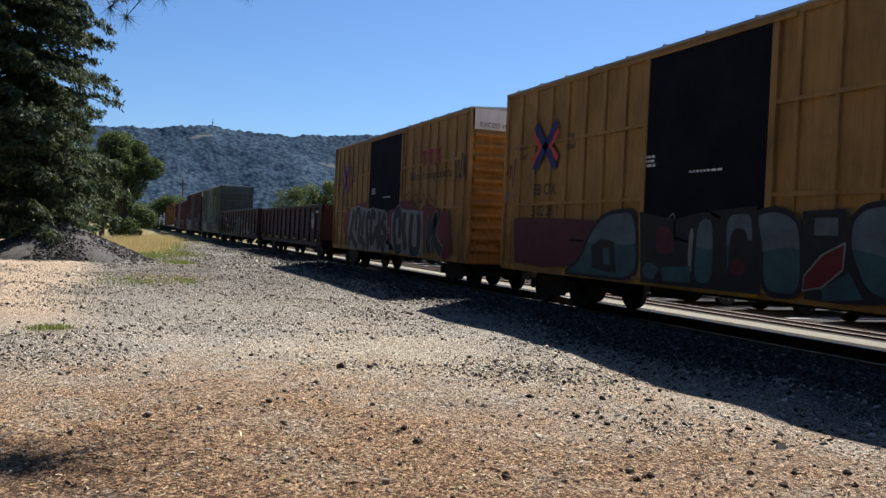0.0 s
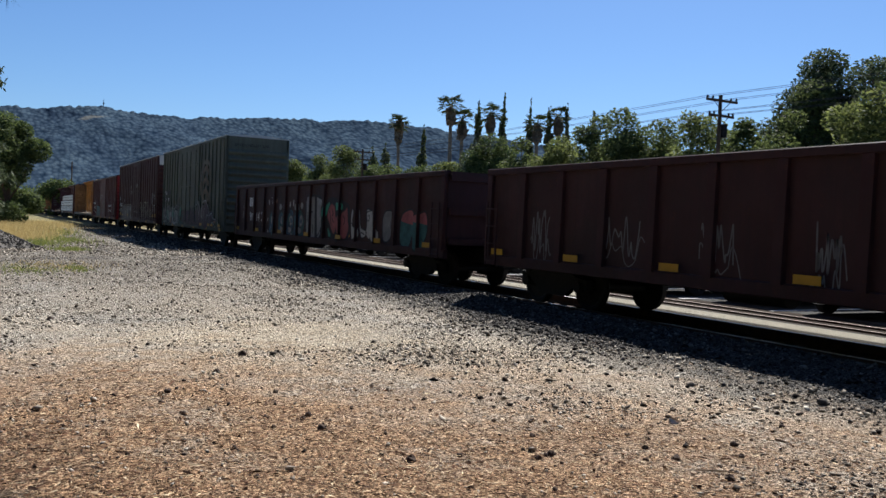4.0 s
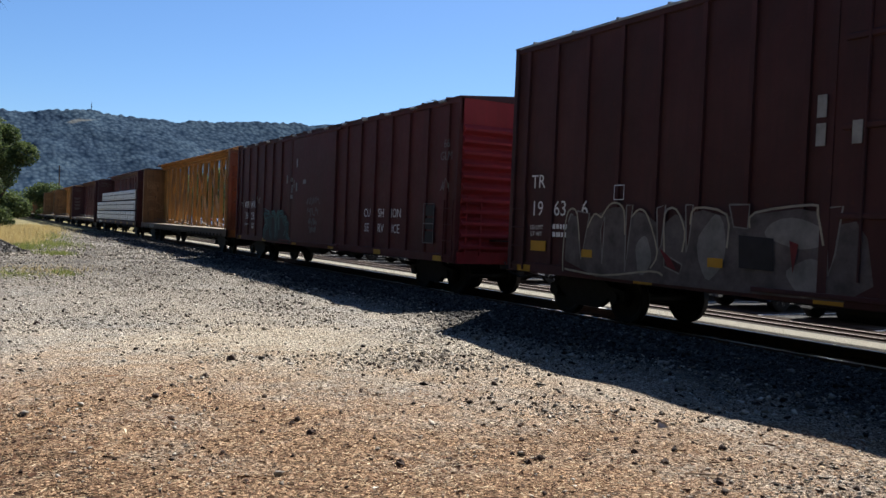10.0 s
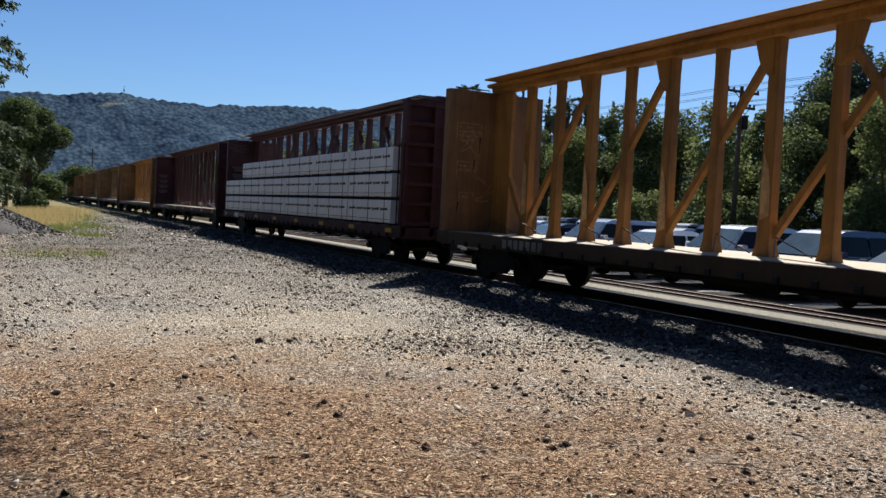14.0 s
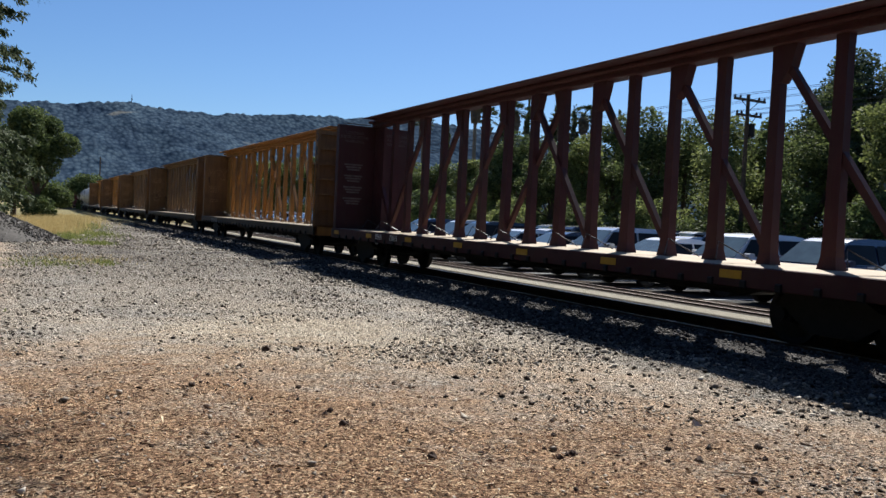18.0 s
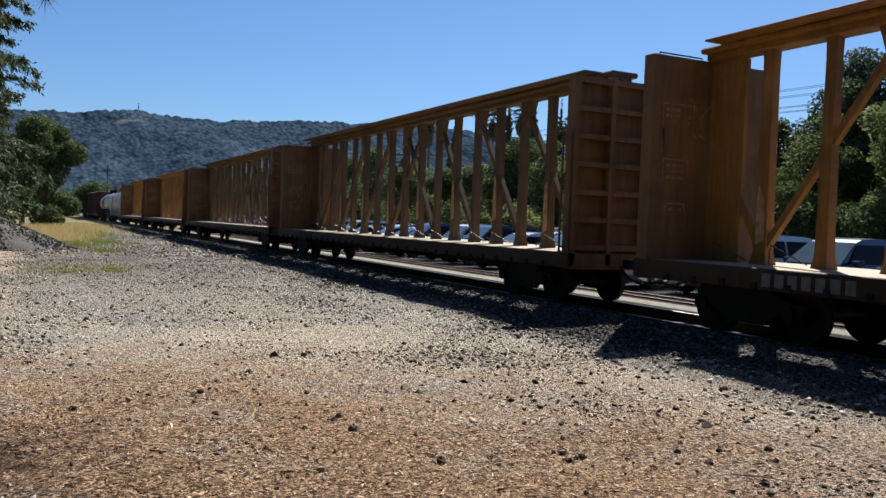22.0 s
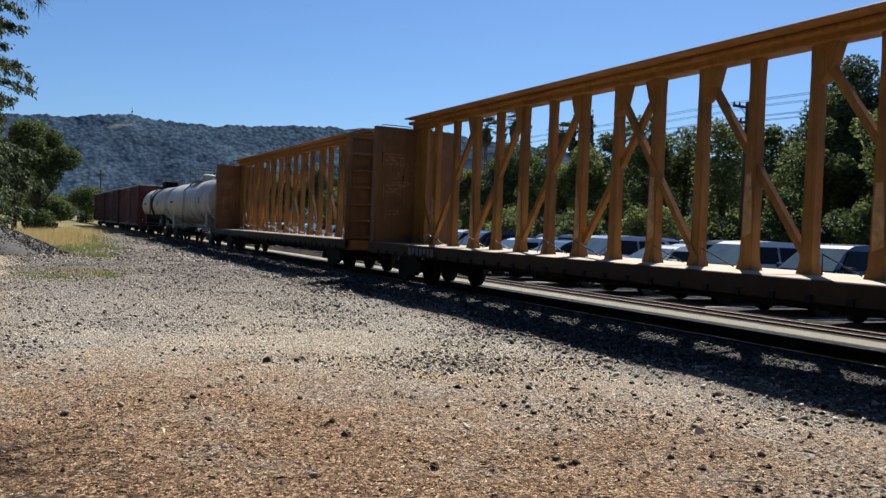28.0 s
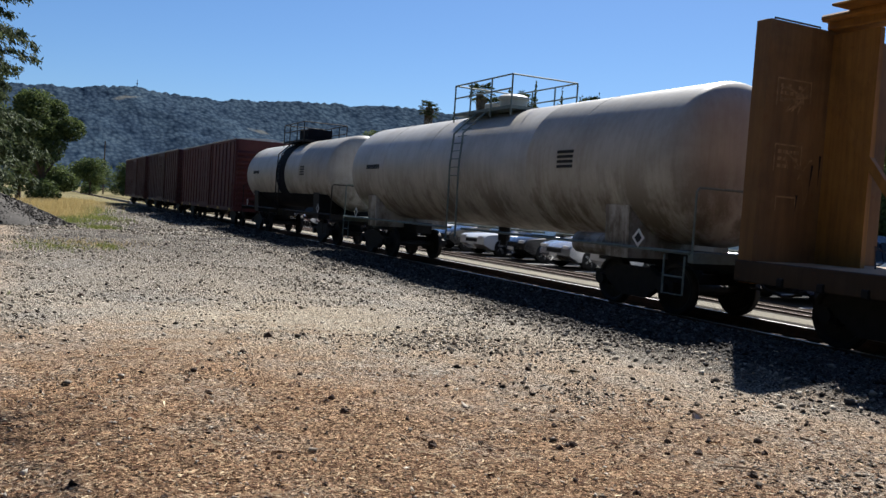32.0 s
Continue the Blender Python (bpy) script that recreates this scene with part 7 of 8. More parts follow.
def evergreen():
    """A tall evergreen: tiers of boughs, each with hanging sprays along it and dark gaps between."""
    rng = np.random.default_rng(71)
    H, R, z0 = 40.0, 5.1, 2.0
    t = thing("conifer", "large dark evergreen with drooping sprays of foliage beside the line", "tree", at=(-5.0, 40.0, 0))
    part("trunk", Geo().tube([(0, 0, -0.1), (0.1, 0, H * 0.5), (0, 0, H)], 0.55, 12, 0.05), BARK, t)
    P, A, S = [], [], []
    z, made = z0, 0
    while z < 17.0:
        rad = R * (1 - (z - z0) / (H - z0)) ** 0.35
        m = 14
        off = rng.uniform(0, 6.28)
        for i in range(m):
            a = off + 6.283 * i / m + rng.uniform(-0.2, 0.2)
            rr = rad * rng.uniform(0.68, 1.12)
            zb = z + rng.uniform(-0.35, 0.35)
            out = np.array([math.cos(a), math.sin(a), 0.0])
            side = np.array([-math.sin(a), math.cos(a), 0.0])
            drop = rng.uniform(0.08, 0.2)
            if i % 3 == 0 and made < 90:
                part("bough", Geo().tube([(0, 0, zb + 0.3), tuple(out * rr * 0.5 + (0, 0, zb + 0.25 - drop * rr * 0.2)), tuple(out * rr * 0.93 + (0, 0, zb - drop * rr))], 0.06, 5, 0.012), BARK, t)
                made += 1
            # sprays to both sides and hanging from the bough
            for q in np.linspace(0.38, 1.0, 8):
                c = out * rr * q + (0, 0, zb + 0.2 - drop * rr * q * q)
                w = 0.30 + 0.42 * (1.15 - q) * rng.uniform(0.6, 1.2)
                for sg in (-1, 1):
                    tip = c + side * sg * w * rng.uniform(0.5, 1.2) + out * 0.2 + (0, 0, -rng.uniform(0.05, 0.4))
                    n = 46
                    u = rng.random((n, 1))
                    p = c + (tip - c) * u + rng.normal(size=(n, 3)) * (0.09, 0.09, 0.075)
                    d = (tip - c) / np.linalg.norm(tip - c) + rng.normal(size=(n, 3)) * (0.55, 0.55, 0.35) + (0, 0, -0.25)
                    P.append(p)
                    A.append(d / np.linalg.norm(d, axis=1)[:, None])
                    S.append(np.full((n, 1), 1.0))
        z += 0.62
    P, A, S = np.concatenate(P), np.concatenate(A), np.concatenate(S)
    n = len(P)
    b = np.cross(A, rng.normal(size=(n, 3)) + (0, 0, 1.2))
    b /= np.linalg.norm(b, axis=1)[:, None] + 1e-9
    ln = rng.uniform(0.07, 0.16, (n, 1))
    v = np.stack([P - A * ln, P + b * ln * 0.30, P + A * ln, P - b * ln * 0.30], 1).reshape(-1, 3)
    part("crown", np_mesh("crown", v, np.arange(4 * n).reshape(-1, 4), LEAF_D), LEAF_D, t)
    # the part above the view, in looser foliage
    blobs = [((0, 0, zz), (R * (1 - zz / H) ** 0.7,) * 2 + (1.2,)) for zz in np.arange(17.0, 39.5, 1.1)]
    v, f = leaf_cloud(blobs, 9000, 0.35, rng, 0.4, 0.5, 0.3)
    part("upper_crown", np_mesh("upper_crown", v, f, LEAF_D), LEAF_D, t)


# trees on the near side of the line
evergreen()
conifer("dark evergreen behind the gravel heap", -11.5, 36.0, 19.0, 5.0, LEAF_D, 72, 12000, 0.26, 1.0)
conifer("dark evergreen further along the line", -5.0, 56.0, 15.0, 4.2, LEAF_D, 73, 9000, 0.26, 0.8)
broad_tree("round-crowned oak standing close to the line", 1.0, 72.0, 8.3, 3.1, LEAF_O, 74, 14000, 0.2, "", 0.10)
broad_tree("oak beside the line behind another", -0.6, 80.0, 9.0, 4.2, LEAF_O, 75, 6000, 0.26, "", 0.08)
broad_tree("small tree far along the line", 11.0, 175.0, 6.6, 4.6, LEAF_O, 76, 2500, 0.4, "", 0.1)
broad_tree("small tree past the end of the view", 18.5, 190.0, 6.4, 4.2, LEAF_O, 77, 2500, 0.4, "", 0.1)
broad_tree("leafy tree past the line", 4.0, 215.0, 8.0, 9.0, LEAF_O, 78, 3000, 0.5, "", 0.05)
broad_tree("leafy tree where the line ends", 18.0, 300.0, 9.0, 10.0, LEAF_O, 79, 3000, 0.6, "", 0.05)


def pine():
    """A pine beside the eye; a limb with needle tufts hangs over the open ground."""
    rng = np.random.default_rng(80)
    t = thing("pine_tree", "pine tree with long needle tufts on a low limb", "tree", at=(-4.6, 3.2, 0))
    part("trunk", Geo().tube([(0, 0, -0.1), (0.1, 0, 3), (0, 0.1, 9)], 0.3, 12, 0.2), BARK, t)
    o = Vector((-4.6, 3.2, 0))
    limbs = [[(-4.6, 3.2, 5.6), (-2.0, 5.4, 5.0), (0.0, 7.2, 4.35), (0.5, 7.6, 3.95)], [(-2.0, 5.4, 5.0), (0.6, 7.0, 4.5), (2.6, 7.6, 4.35), (3.4, 7.9, 4.5)], [(-4.6, 3.2, 6.6), (-1.5, 4.5, 6.0), (1.0, 5.5, 5.4), (2.6, 6.4, 5.2)],
             [(-2.0, 5.4, 5.0), (-1.3, 6.6, 4.7), (-0.6, 7.6, 4.3)], [(-4.6, 3.2, 6.9), (-1.5, 6.5, 6.4), (1.5, 8.4, 6.3), (3.6, 10.1, 6.05)]]
    tips = []
    for L in limbs:
        part("limb", Geo().tube([tuple(Vector(p) - o) for p in L], 0.07, 7, 0.012), BARK, t)
        for p, q in zip(L[1:-1], L[2:]):
            for k in range(9):
                u = rng.random()
                c = Vector(p).lerp(Vector(q), u)
                tips.append(c + Vector((rng.uniform(-0.45, 0.45), rng.uniform(-0.45, 0.45), rng.uniform(-0.15, 0.3))))
        tips.append(Vector(L[-1]))
    tips += [Vector((-0.2, 7.2, 3.42)), Vector((0.07, 7.2, 3.26)), Vector((-0.05, 7.1, 3.3)), Vector((-0.1, 7.3, 3.5)), Vector((0.12, 7.2, 3.45)), Vector((0.33, 7.2, 3.46)), Vector((0.25, 7.3, 3.55)), Vector((1.0, 7.2, 3.6)), Vector((2.75, 7.2, 3.95)),  Vector((2.9, 6.9, 4.2)), Vector((3.2, 7.5, 4.35)), Vector((2.4, 7.0, 4.4)), Vector((3.0, 7.2, 4.6))]
    for k in range(190):
        tips.append(Vector((3.45, 10.2, 6.0)) + Vector((rng.normal(0, 0.62), rng.normal(0, 0.5), rng.normal(0, 0.2))))
    for c in tips:
        g = Geo()
        for k in range(46):
            d = Vector(rng.normal(size=3)) + Vector((0, 0, -0.35))
            d.normalize()
            L = rng.uniform(0.10, 0.19)
            s = d.orthogonal().normalized() * 0.0028
            a = c - o
            g.add([tuple(a - s), tuple(a + s), tuple(a + d * L)], [(0, 1, 2)])
        near = min((Vector(p) for L in limbs for p in L), key=lambda p: (p - c).length)
        g.tube([tuple(near - o), tuple(c - o)], 0.008, 4, 0.004)
        part("needle_tuft", g, NEEDLE, t)


pine()

# ---- unseen evergreens added round the open ground to hold back sky light ----
for k, (x, y, H) in enumerate([(-13.5, 24, 18), (-14.5, 13, 20), (-13.0, 2, 19), (-14.0, -9, 20), (-10.0, -19, 19), (0.0, -23, 18), (-17.0, 31, 19)]):
    conifer("unseen dark evergreen added to hold back sky light", x, y, H, 6.2, LEAF_D, 500 + k, 11000, 0.6, 0.8)


# ---- gravel heap ----
STONE = per_island("crushed_stone", [(0, (0.018, 0.014, 0.012)), (0.22, (0.055, 0.044, 0.036)), (0.34, (0.21, 0.178, 0.14)), (0.8, (0.37, 0.325, 0.262)), (1.0, (0.56, 0.505, 0.42))])
# dark grey stone, toned down further for the train's shadow over the ballast
STONE_D = per_island("dark_crushed_stone", [(0, (0.010, 0.009, 0.009)), (0.5, (0.05, 0.046, 0.043)), (0.86, (0.10, 0.093, 0.085)), (1.0, (0.22, 0.205, 0.187))])
LITTER = per_island("dry_pine_litter", [(0, (0.03, 0.017, 0.012)), (0.35, (0.14, 0.07, 0.04)), (0.82, (0.31, 0.192, 0.104)), (1.0, (0.70, 0.56, 0.36))])
CONE = plain("dark_cone_scales", (0.055, 0.034, 0.023), 0.9, 0, 0.4, 30)
GRASS = leafy("green_grass", (0.09, 0.115, 0.026), (0.29, 0.31, 0.095), 0.4)
DRYGRASS = leafy("dry_grass", (0.34, 0.25, 0.10), (0.62, 0.5, 0.23), 0.35)

OCT_V = np.array([(1, 0, 0), (-1, 0, 0), (0, 1, 0), (0, -1, 0), (0, 0, 1), (0, 0, -1)], float)
OCT_F = np.array([(0, 2, 4), (2, 1, 4), (1, 3, 4), (3, 0, 4), (2, 0, 5), (1, 2, 5), (3, 1, 5), (0, 3, 5)])


def stones(name, xy, z, size, mat, label, seed, sink=0.35):
    """Many angular stones as one object."""
    rng = np.random.default_rng(seed)
    n = len(xy)
    v = OCT_V[None] * rng.uniform(0.55, 1.25, (n, 6, 1)) * size[:, None, None]
    v = v * np.stack([np.ones(n), rng.uniform(0.6, 1.0, n), rng.uniform(0.32, 0.7, n)], -1)[:, None, :]
    v += rng.normal(size=v.shape) * 0.18 * size[:, None, None]
    a = rng.uniform(0, 6.283, n)
    tilt = rng.normal(0, 0.35, n)
    ca, sa, ct, st = np.cos(a), np.sin(a), np.cos(tilt), np.sin(tilt)
    x, y, zz = v[..., 0], v[..., 1], v[..., 2]
    x2, z2 = x * ct[:, None] - zz * st[:, None], x * st[:, None] + zz * ct[:, None]
    v = np.stack([x2 * ca[:, None] - y * sa[:, None], x2 * sa[:, None] + y * ca[:, None], z2], -1)
    v[..., 0] += xy[:, 0, None]
    v[..., 1] += xy[:, 1, None]
    v[..., 2] += (z + size * sink)[:, None]
    f = (OCT_F[None] + (np.arange(n) * 6)[:, None, None]).reshape(-1, 3)
    return tagged(new(name, np_mesh(name, v.reshape(-1, 3), f, mat)), label, "gravel", kind="stuff")


def heap():
    cx, cy, R, H = -1.75, 37.6, 3.1, 1.42
    g = Geo()
    n, m = 44, 14
    vs = [(cx, cy, H)]
    for j in range(1, m + 1):
        for i in range(n):
            a = 2 * math.pi * i / n
            r = R * j / m * (1 + 0.10 * math.sin(2 * a + 1) + 0.05 * math.sin(5 * a))
            z = H * (1 - (j / m)) ** 0.9 * (1 + 0.08 * noise.noise((a * 2, j * 0.4, 0)))
            vs.append((cx + r * math.cos(a), cy + r * 1.15 * math.sin(a), z - (0.08 if j == m else 0)))
    fs = [(0, 1 + i, 1 + (i + 1) % n) for i in range(n)]
    for j in range(m - 1):
        fs += [(1 + j * n + i, 1 + (j + 1) * n + i, 1 + (j + 1) * n + (i + 1) % n, 1 + j * n + (i + 1) % n) for i in range(n)]
    t = thing("gravel_heap", "heap of dark grey crushed stone on the ground", "gravel heap")
    part("mound", g.add(vs, fs), plain("heap_core", (0.08, 0.073, 0.065), 0.95, 0, 0.4, 12), t, smooth=True)
    rng = np.random.default_rng(91)
    k = 5200
    a, q = rng.uniform(0, 6.283, k), rng.random(k) ** 0.5 * 1.05
    x = cx + R * q * np.cos(a) * (1 + 0.10 * np.sin(2 * a + 1))
    y = cy + R * 1.15 * q * np.sin(a) * (1 + 0.10 * np.sin(2 * a + 1))
    z = H * np.maximum(0, 1 - q) ** 0.9
    s = stones("heap_stone", np.stack([x, y], -1), z, rng.uniform(0.03, 0.075, k), STONE_D, "loose crushed stone", 92)
    s.parent = t
    del s["category"]


heap()


def ground_cover():
    rng = np.random.default_rng(93)

    def spread(n, r0, r1, a0=-13, a1=66):
        r = np.exp(rng.uniform(math.log(r0), math.log(r1), n))
        a = np.radians(rng.uniform(a0, a1, n))
        return np.stack([r * np.sin(a), r * np.cos(a)], -1)

    def zone(p):
        n1 = np.array([noise.noise((x * 0.55, y * 0.55, 4)) for x, y in p])
        n2 = np.array([noise.noise((x * 1.6, y * 1.6, 8)) for x, y in p])
        r = np.hypot((p[:, 0] + 1.2), p[:, 1] - 2.2)
        need = np.clip((8.0 + n1 * 2.4 + n2 * 1.6 - r) / 2.6, 0, 1)
        bare = np.clip(1.5 + n2 * 0.5 - np.hypot((p[:, 0] - 3.5) / 1.7, (p[:, 1] - 10.8) / 2.9), 0, 0.85) + np.clip(n1 * 1.6 - 0.1, 0, 1) * np.clip((13 - r) / 4, 0, 1)
        sand = np.clip((-p[:, 0] * 0.6 + n1 * 0.9 + 0.1), 0, 1) * np.clip((p[:, 1] - 11) / 3, 0, 1)
        return need, np.clip(bare + sand, 0, 1)

    p = np.concatenate([spread(150000, 3.3, 34), spread(70000, 9.5, 36, -13, 45), spread(34000, 33, 85, -4, 18)])
    p = p[p[:, 0] < 10.2]
    dark = np.clip((p[:, 0] - 6.3 + 0.5 * np.sin(p[:, 1] * 0.7)) / 1.5, 0, 1)
    need, bare = zone(p)
    clump = np.array([noise.noise((x * 0.5, y * 0.5, 21)) for x, y in p])
    far_k = np.clip((np.hypot(p[:, 0], p[:, 1]) - 12) / 14, 0, 1)
    keep = rng.random(len(p)) < np.maximum(np.clip(0.30 + 0.9 * clump + 0.35 * far_k - 0.32 * need - 0.3 * bare, 0.05, 1), dark * 0.95)
    p, dark = p[keep], dark[keep]
    r = np.hypot(p[:, 0], p[:, 1])
    size = np.exp(rng.normal(-4.45, 0.5, len(p))) * np.clip(0.72 + r * 0.03, 0.75, 1.5)
    size *= np.where(p[:, 0] > 6.2, 1.35, 1.0)
    size = np.where(r > 33, np.clip(size * 1.5, 0.02, 0.085), np.clip(size, 0.005, 0.055))
    z = np.array([ground_z(x, y) for x, y in p])
    half = rng.random(len(p)) > dark ** 1.6
    stones("gravel", p[half], z[half], size[half], STONE, "scattered grey gravel on bare ground", 94, 0.3)
    stones("ballast", p[~half], z[~half], size[~half], STONE_D, "coarse dark ballast beside the track with train shade in its colour", 95)
    # pine litter: needles, chips and twigs lying flat
    q = spread(150000, 3.2, 13)
    need, bare = zone(q)
    q = q[rng.random(len(q)) < np.clip(need + 0.06, 0, 1)]
    n = len(q)
    z = np.array([ground_z(x, y) for x, y in q]) + rng.uniform(0.002, 0.018, n)
    a = rng.uniform(0, 6.283, n)
    L = rng.uniform(0.007, 0.026, n) * np.where(rng.random(n) < 0.05, 2.0, 1)
    w = np.where(rng.random(n) < 0.07, rng.uniform(0.005, 0.010, n), rng.uniform(0.0013, 0.003, n))
    d = np.stack([np.cos(a), np.sin(a), rng.normal(0, 0.12, n)], -1) * L[:, None]
    s = np.stack([-np.sin(a), np.cos(a), rng.normal(0, 0.5, n)], -1) * w[:, None]
    # some long pale straws
    far_ = rng.random(n) < 0.03
    d[far_] *= rng.uniform(1.8, 3.5, (far_.sum(), 1))
    c = np.stack([q[:, 0], q[:, 1], z], -1)
    v = np.stack([c - d - s, c - d + s, c + d + s * 0.5, c + d - s * 0.5], 1).reshape(-1, 3)
    tagged(new("pine_litter", np_mesh("pine_litter", v, np.arange(4 * n).reshape(-1, 4), LITTER)), "brown fallen pine needles and bark chips", "litter", kind="stuff")


ground_cover()


def cone_mesh(seed):
    rng = random.Random(seed)
    g = Geo()
    prof = [(-0.9, 0.35), (-0.55, 0.8), (-0.1, 1.0), (0.4, 0.72), (0.8, 0.35), (1.0, 0.08)]
    n = 9
    vs, fs = [], []
    for k, (s, r) in enumerate(prof):
        for i in range(n):
            a = 2 * math.pi * (i + 0.5 * (k % 2)) / n
            q = r * (1 + rng.uniform(-0.25, 0.3))
            vs.append((s + rng.uniform(-0.1, 0.1), q * math.cos(a) * 0.8, q * math.sin(a) * 0.75 + 0.55))
    for k in range(len(prof) - 1):
        fs += [(k * n + i, k * n + (i + 1) % n, (k + 1) * n + (i + 1) % n, (k + 1) * n + i) for i in range(n)]
    fs += [tuple(range(n - 1, -1, -1)), tuple(range((len(prof) - 1) * n, len(prof) * n))]
    return g.add(vs, fs).mesh("pine_cone", CONE)


def cones():
    meshes = [cone_mesh(k) for k in range(5)]
    rng = random.Random(96)
    spots = [(2.57, 5.09, 0.055), (2.32, 6.49, 0.045), (1.43, 7.7, 0.05), (2.06, 8.56, 0.045), (4.66, 8.81, 0.05), (0.79, 13.47, 0.07), (3.62, 4.9, 0.045), (3.48, 4.87, 0.035), (2.34, 7.44, 0.035), (4.09, 8.9, 0.035), (4.83, 7.43, 0.05), (4.36, 4.41, 0.045), (5.12, 4.57, 0.045), (4.35, 3.91, 0.05), (3.78, 5.38, 0.035), (2.54, 9.39, 0.07), (2.26, 6.01, 0.05)]
    while len(spots) < 170:
        r = math.exp(rng.uniform(math.log(3.8), math.log(15)))
        a = radians(rng.uniform(-9, 58))
        spots.append((r * math.sin(a), r * math.cos(a), rng.uniform(0.014, 0.036)))
    for x, y, s in spots:
        if x > 6.5:
            continue
        ob = new("pine_cone", rng.choice(meshes))
        ob.location = (x, y, ground_z(x, y) - 0.25 * s)
        ob.rotation_euler = (rng.uniform(-0.3, 0.3), rng.uniform(-0.3, 0.3), rng.uniform(0, 6.28))
        ob.scale = (0.8 * s, 0.8 * s, 0.8 * s)
        tagged(ob, "dark weathered pine cone lying on the litter", "pine cone", "pine cones")


cones()


def sticks():
    wood = plain("bleached_twig", (0.277, 0.2, 0.131), 0.85, 0, 0.3, 30)
    rng = random.Random(97)
    runs = [((4.29, 4.15), (4.57, 3.85)), ((-0.56, 7.53), (-0.15, 8.05))]
    while len(runs) < 40:
        r, a = rng.uniform(4, 9), radians(rng.uniform(-7, 45))
        x, y, q, L = r * math.sin(a), r * math.cos(a), rng.uniform(0, 6.28), rng.uniform(0.06, 0.22)
        runs.append(((x, y), (x + L * math.cos(q), y + L * math.sin(q))))
    for (x0, y0), (x1, y1) in runs:
        z0, z1 = ground_z(x0, y0) + 0.012, ground_z(x1, y1) + 0.014
        L = math.hypot(x1 - x0, y1 - y0)
        mx, my = (x0 + x1) / 2 + rng.uniform(-0.1, 0.1) * L, (y0 + y1) / 2 + rng.uniform(-0.1, 0.1) * L
        g = Geo().tube([(x0, y0, z0), (mx, my, max(z0, z1) + 0.01), (x1, y1, z1)], 0.007 if L > 0.3 else 0.004, 6, 0.003)
        tagged(new("twig", g.mesh("twig", wood, True)), "dry bleached twig on the pine litter", "twig", "twigs")
    x, y = 5.13, 5.26
    g = Geo().add([(x - 0.05, y, 0.0), (x + 0.05, y + 0.03, 0.0), (x + 0.06, y - 0.03, 0.01), (x - 0.04, y - 0.05, 0.0), (x - 0.03, y, 0.06), (x + 0.03, y + 0.02, 0.045), (x + 0.03, y - 0.03, 0.05)], [(0, 3, 2, 1), (0, 1, 5, 4), (1, 2, 6, 5), (2, 3, 4, 6), (3, 0, 4), (4, 5, 6)])
    tagged(new("pale_rock", g.mesh("pale_rock", plain("pale_rock", (0.6, 0.5, 0.4), 0.8))), "single pale broken rock on the gravel", "rock")


sticks()


def grass():
    rng = np.random.default_rng(98)

    def tuft(cx, cy, rx, ry, n, h, mat, name, label):
        p = rng.normal(size=(n, 2)) * (rx, ry) * 0.5 + (cx, cy)
        L = rng.uniform(0.4, 1.0, n) * h
        a = rng.uniform(0, 6.283, n)
        lean = rng.uniform(0.05, 0.5, n)
        w = 0.012 + 0.004 * h
        b = np.stack([p[:, 0], p[:, 1], np.zeros(n)], -1)
        s = np.stack([-np.sin(a), np.cos(a), np.zeros(n)], -1) * w
        t = b + np.stack([np.cos(a) * lean * L, np.sin(a) * lean * L, L], -1)
        v = np.stack([b - s, b + s, t], 1).reshape(-1, 3)
        tagged(new(name, np_mesh(name, v, np.arange(3 * n).reshape(-1, 3), mat)), label, "grass", kind="stuff")
    for cx, cy, rx, ry, n, h in [(0.7, 24.4, 1.0, 2.2, 1100, 0.07), (2.05, 24.6, 0.3, 1.2, 350, 0.09), (1.7, 40.5, 1.2, 2.2, 800, 0.25), (2.7, 35.5, 0.7, 1.6, 500, 0.18), (-0.75, 13.5, 0.35, 0.25, 260, 0.08), (2.9, 46, 1.6, 5, 1600, 0.22), (3.3, 62, 1.6, 9, 2600, 0.3), (1.0, 53, 1.6, 4, 1500, 0.3)]:
        tuft(cx, cy, rx, ry, n, h, GRASS, "grass_patch", "low green grass patch in the gravel")
    for cx, cy, rx, ry, n, h in [(1.0, 47, 1.5, 3, 2600, 0.45), (1.6, 54, 1.5, 4, 2600, 0.6), (1.1, 60, 2.6, 6, 3200, 0.7), (2.2, 70, 2.4, 8, 3000, 0.7), (-1.5, 50, 2, 4, 1400, 0.5), (4.5, 85, 2, 12, 2500, 0.5), (1.5, 25.5, 1.5, 2.0, 350, 0.12)]:
        tuft(cx, cy, rx, ry, n, h, DRYGRASS, "dry_grass_patch", "tall dry yellow grass under the trees")


grass()


# ---- the car park ----
def gloss(name, col, metal=0.0):
    m, nt, bsdf, obj = base(name)
    n = noise_tex(nt, obj, 3, 3, 0.5)
    nt.links.new(mixed(nt, n, tuple(v * 0.92 for v in col), col), bsdf.inputs["Base Color"])
    bsdf.inputs["Roughness"].default_value, bsdf.inputs["Metallic"].default_value = 0.25, metal
    bsdf.inputs["Coat Weight"].default_value = 0.8
    return m


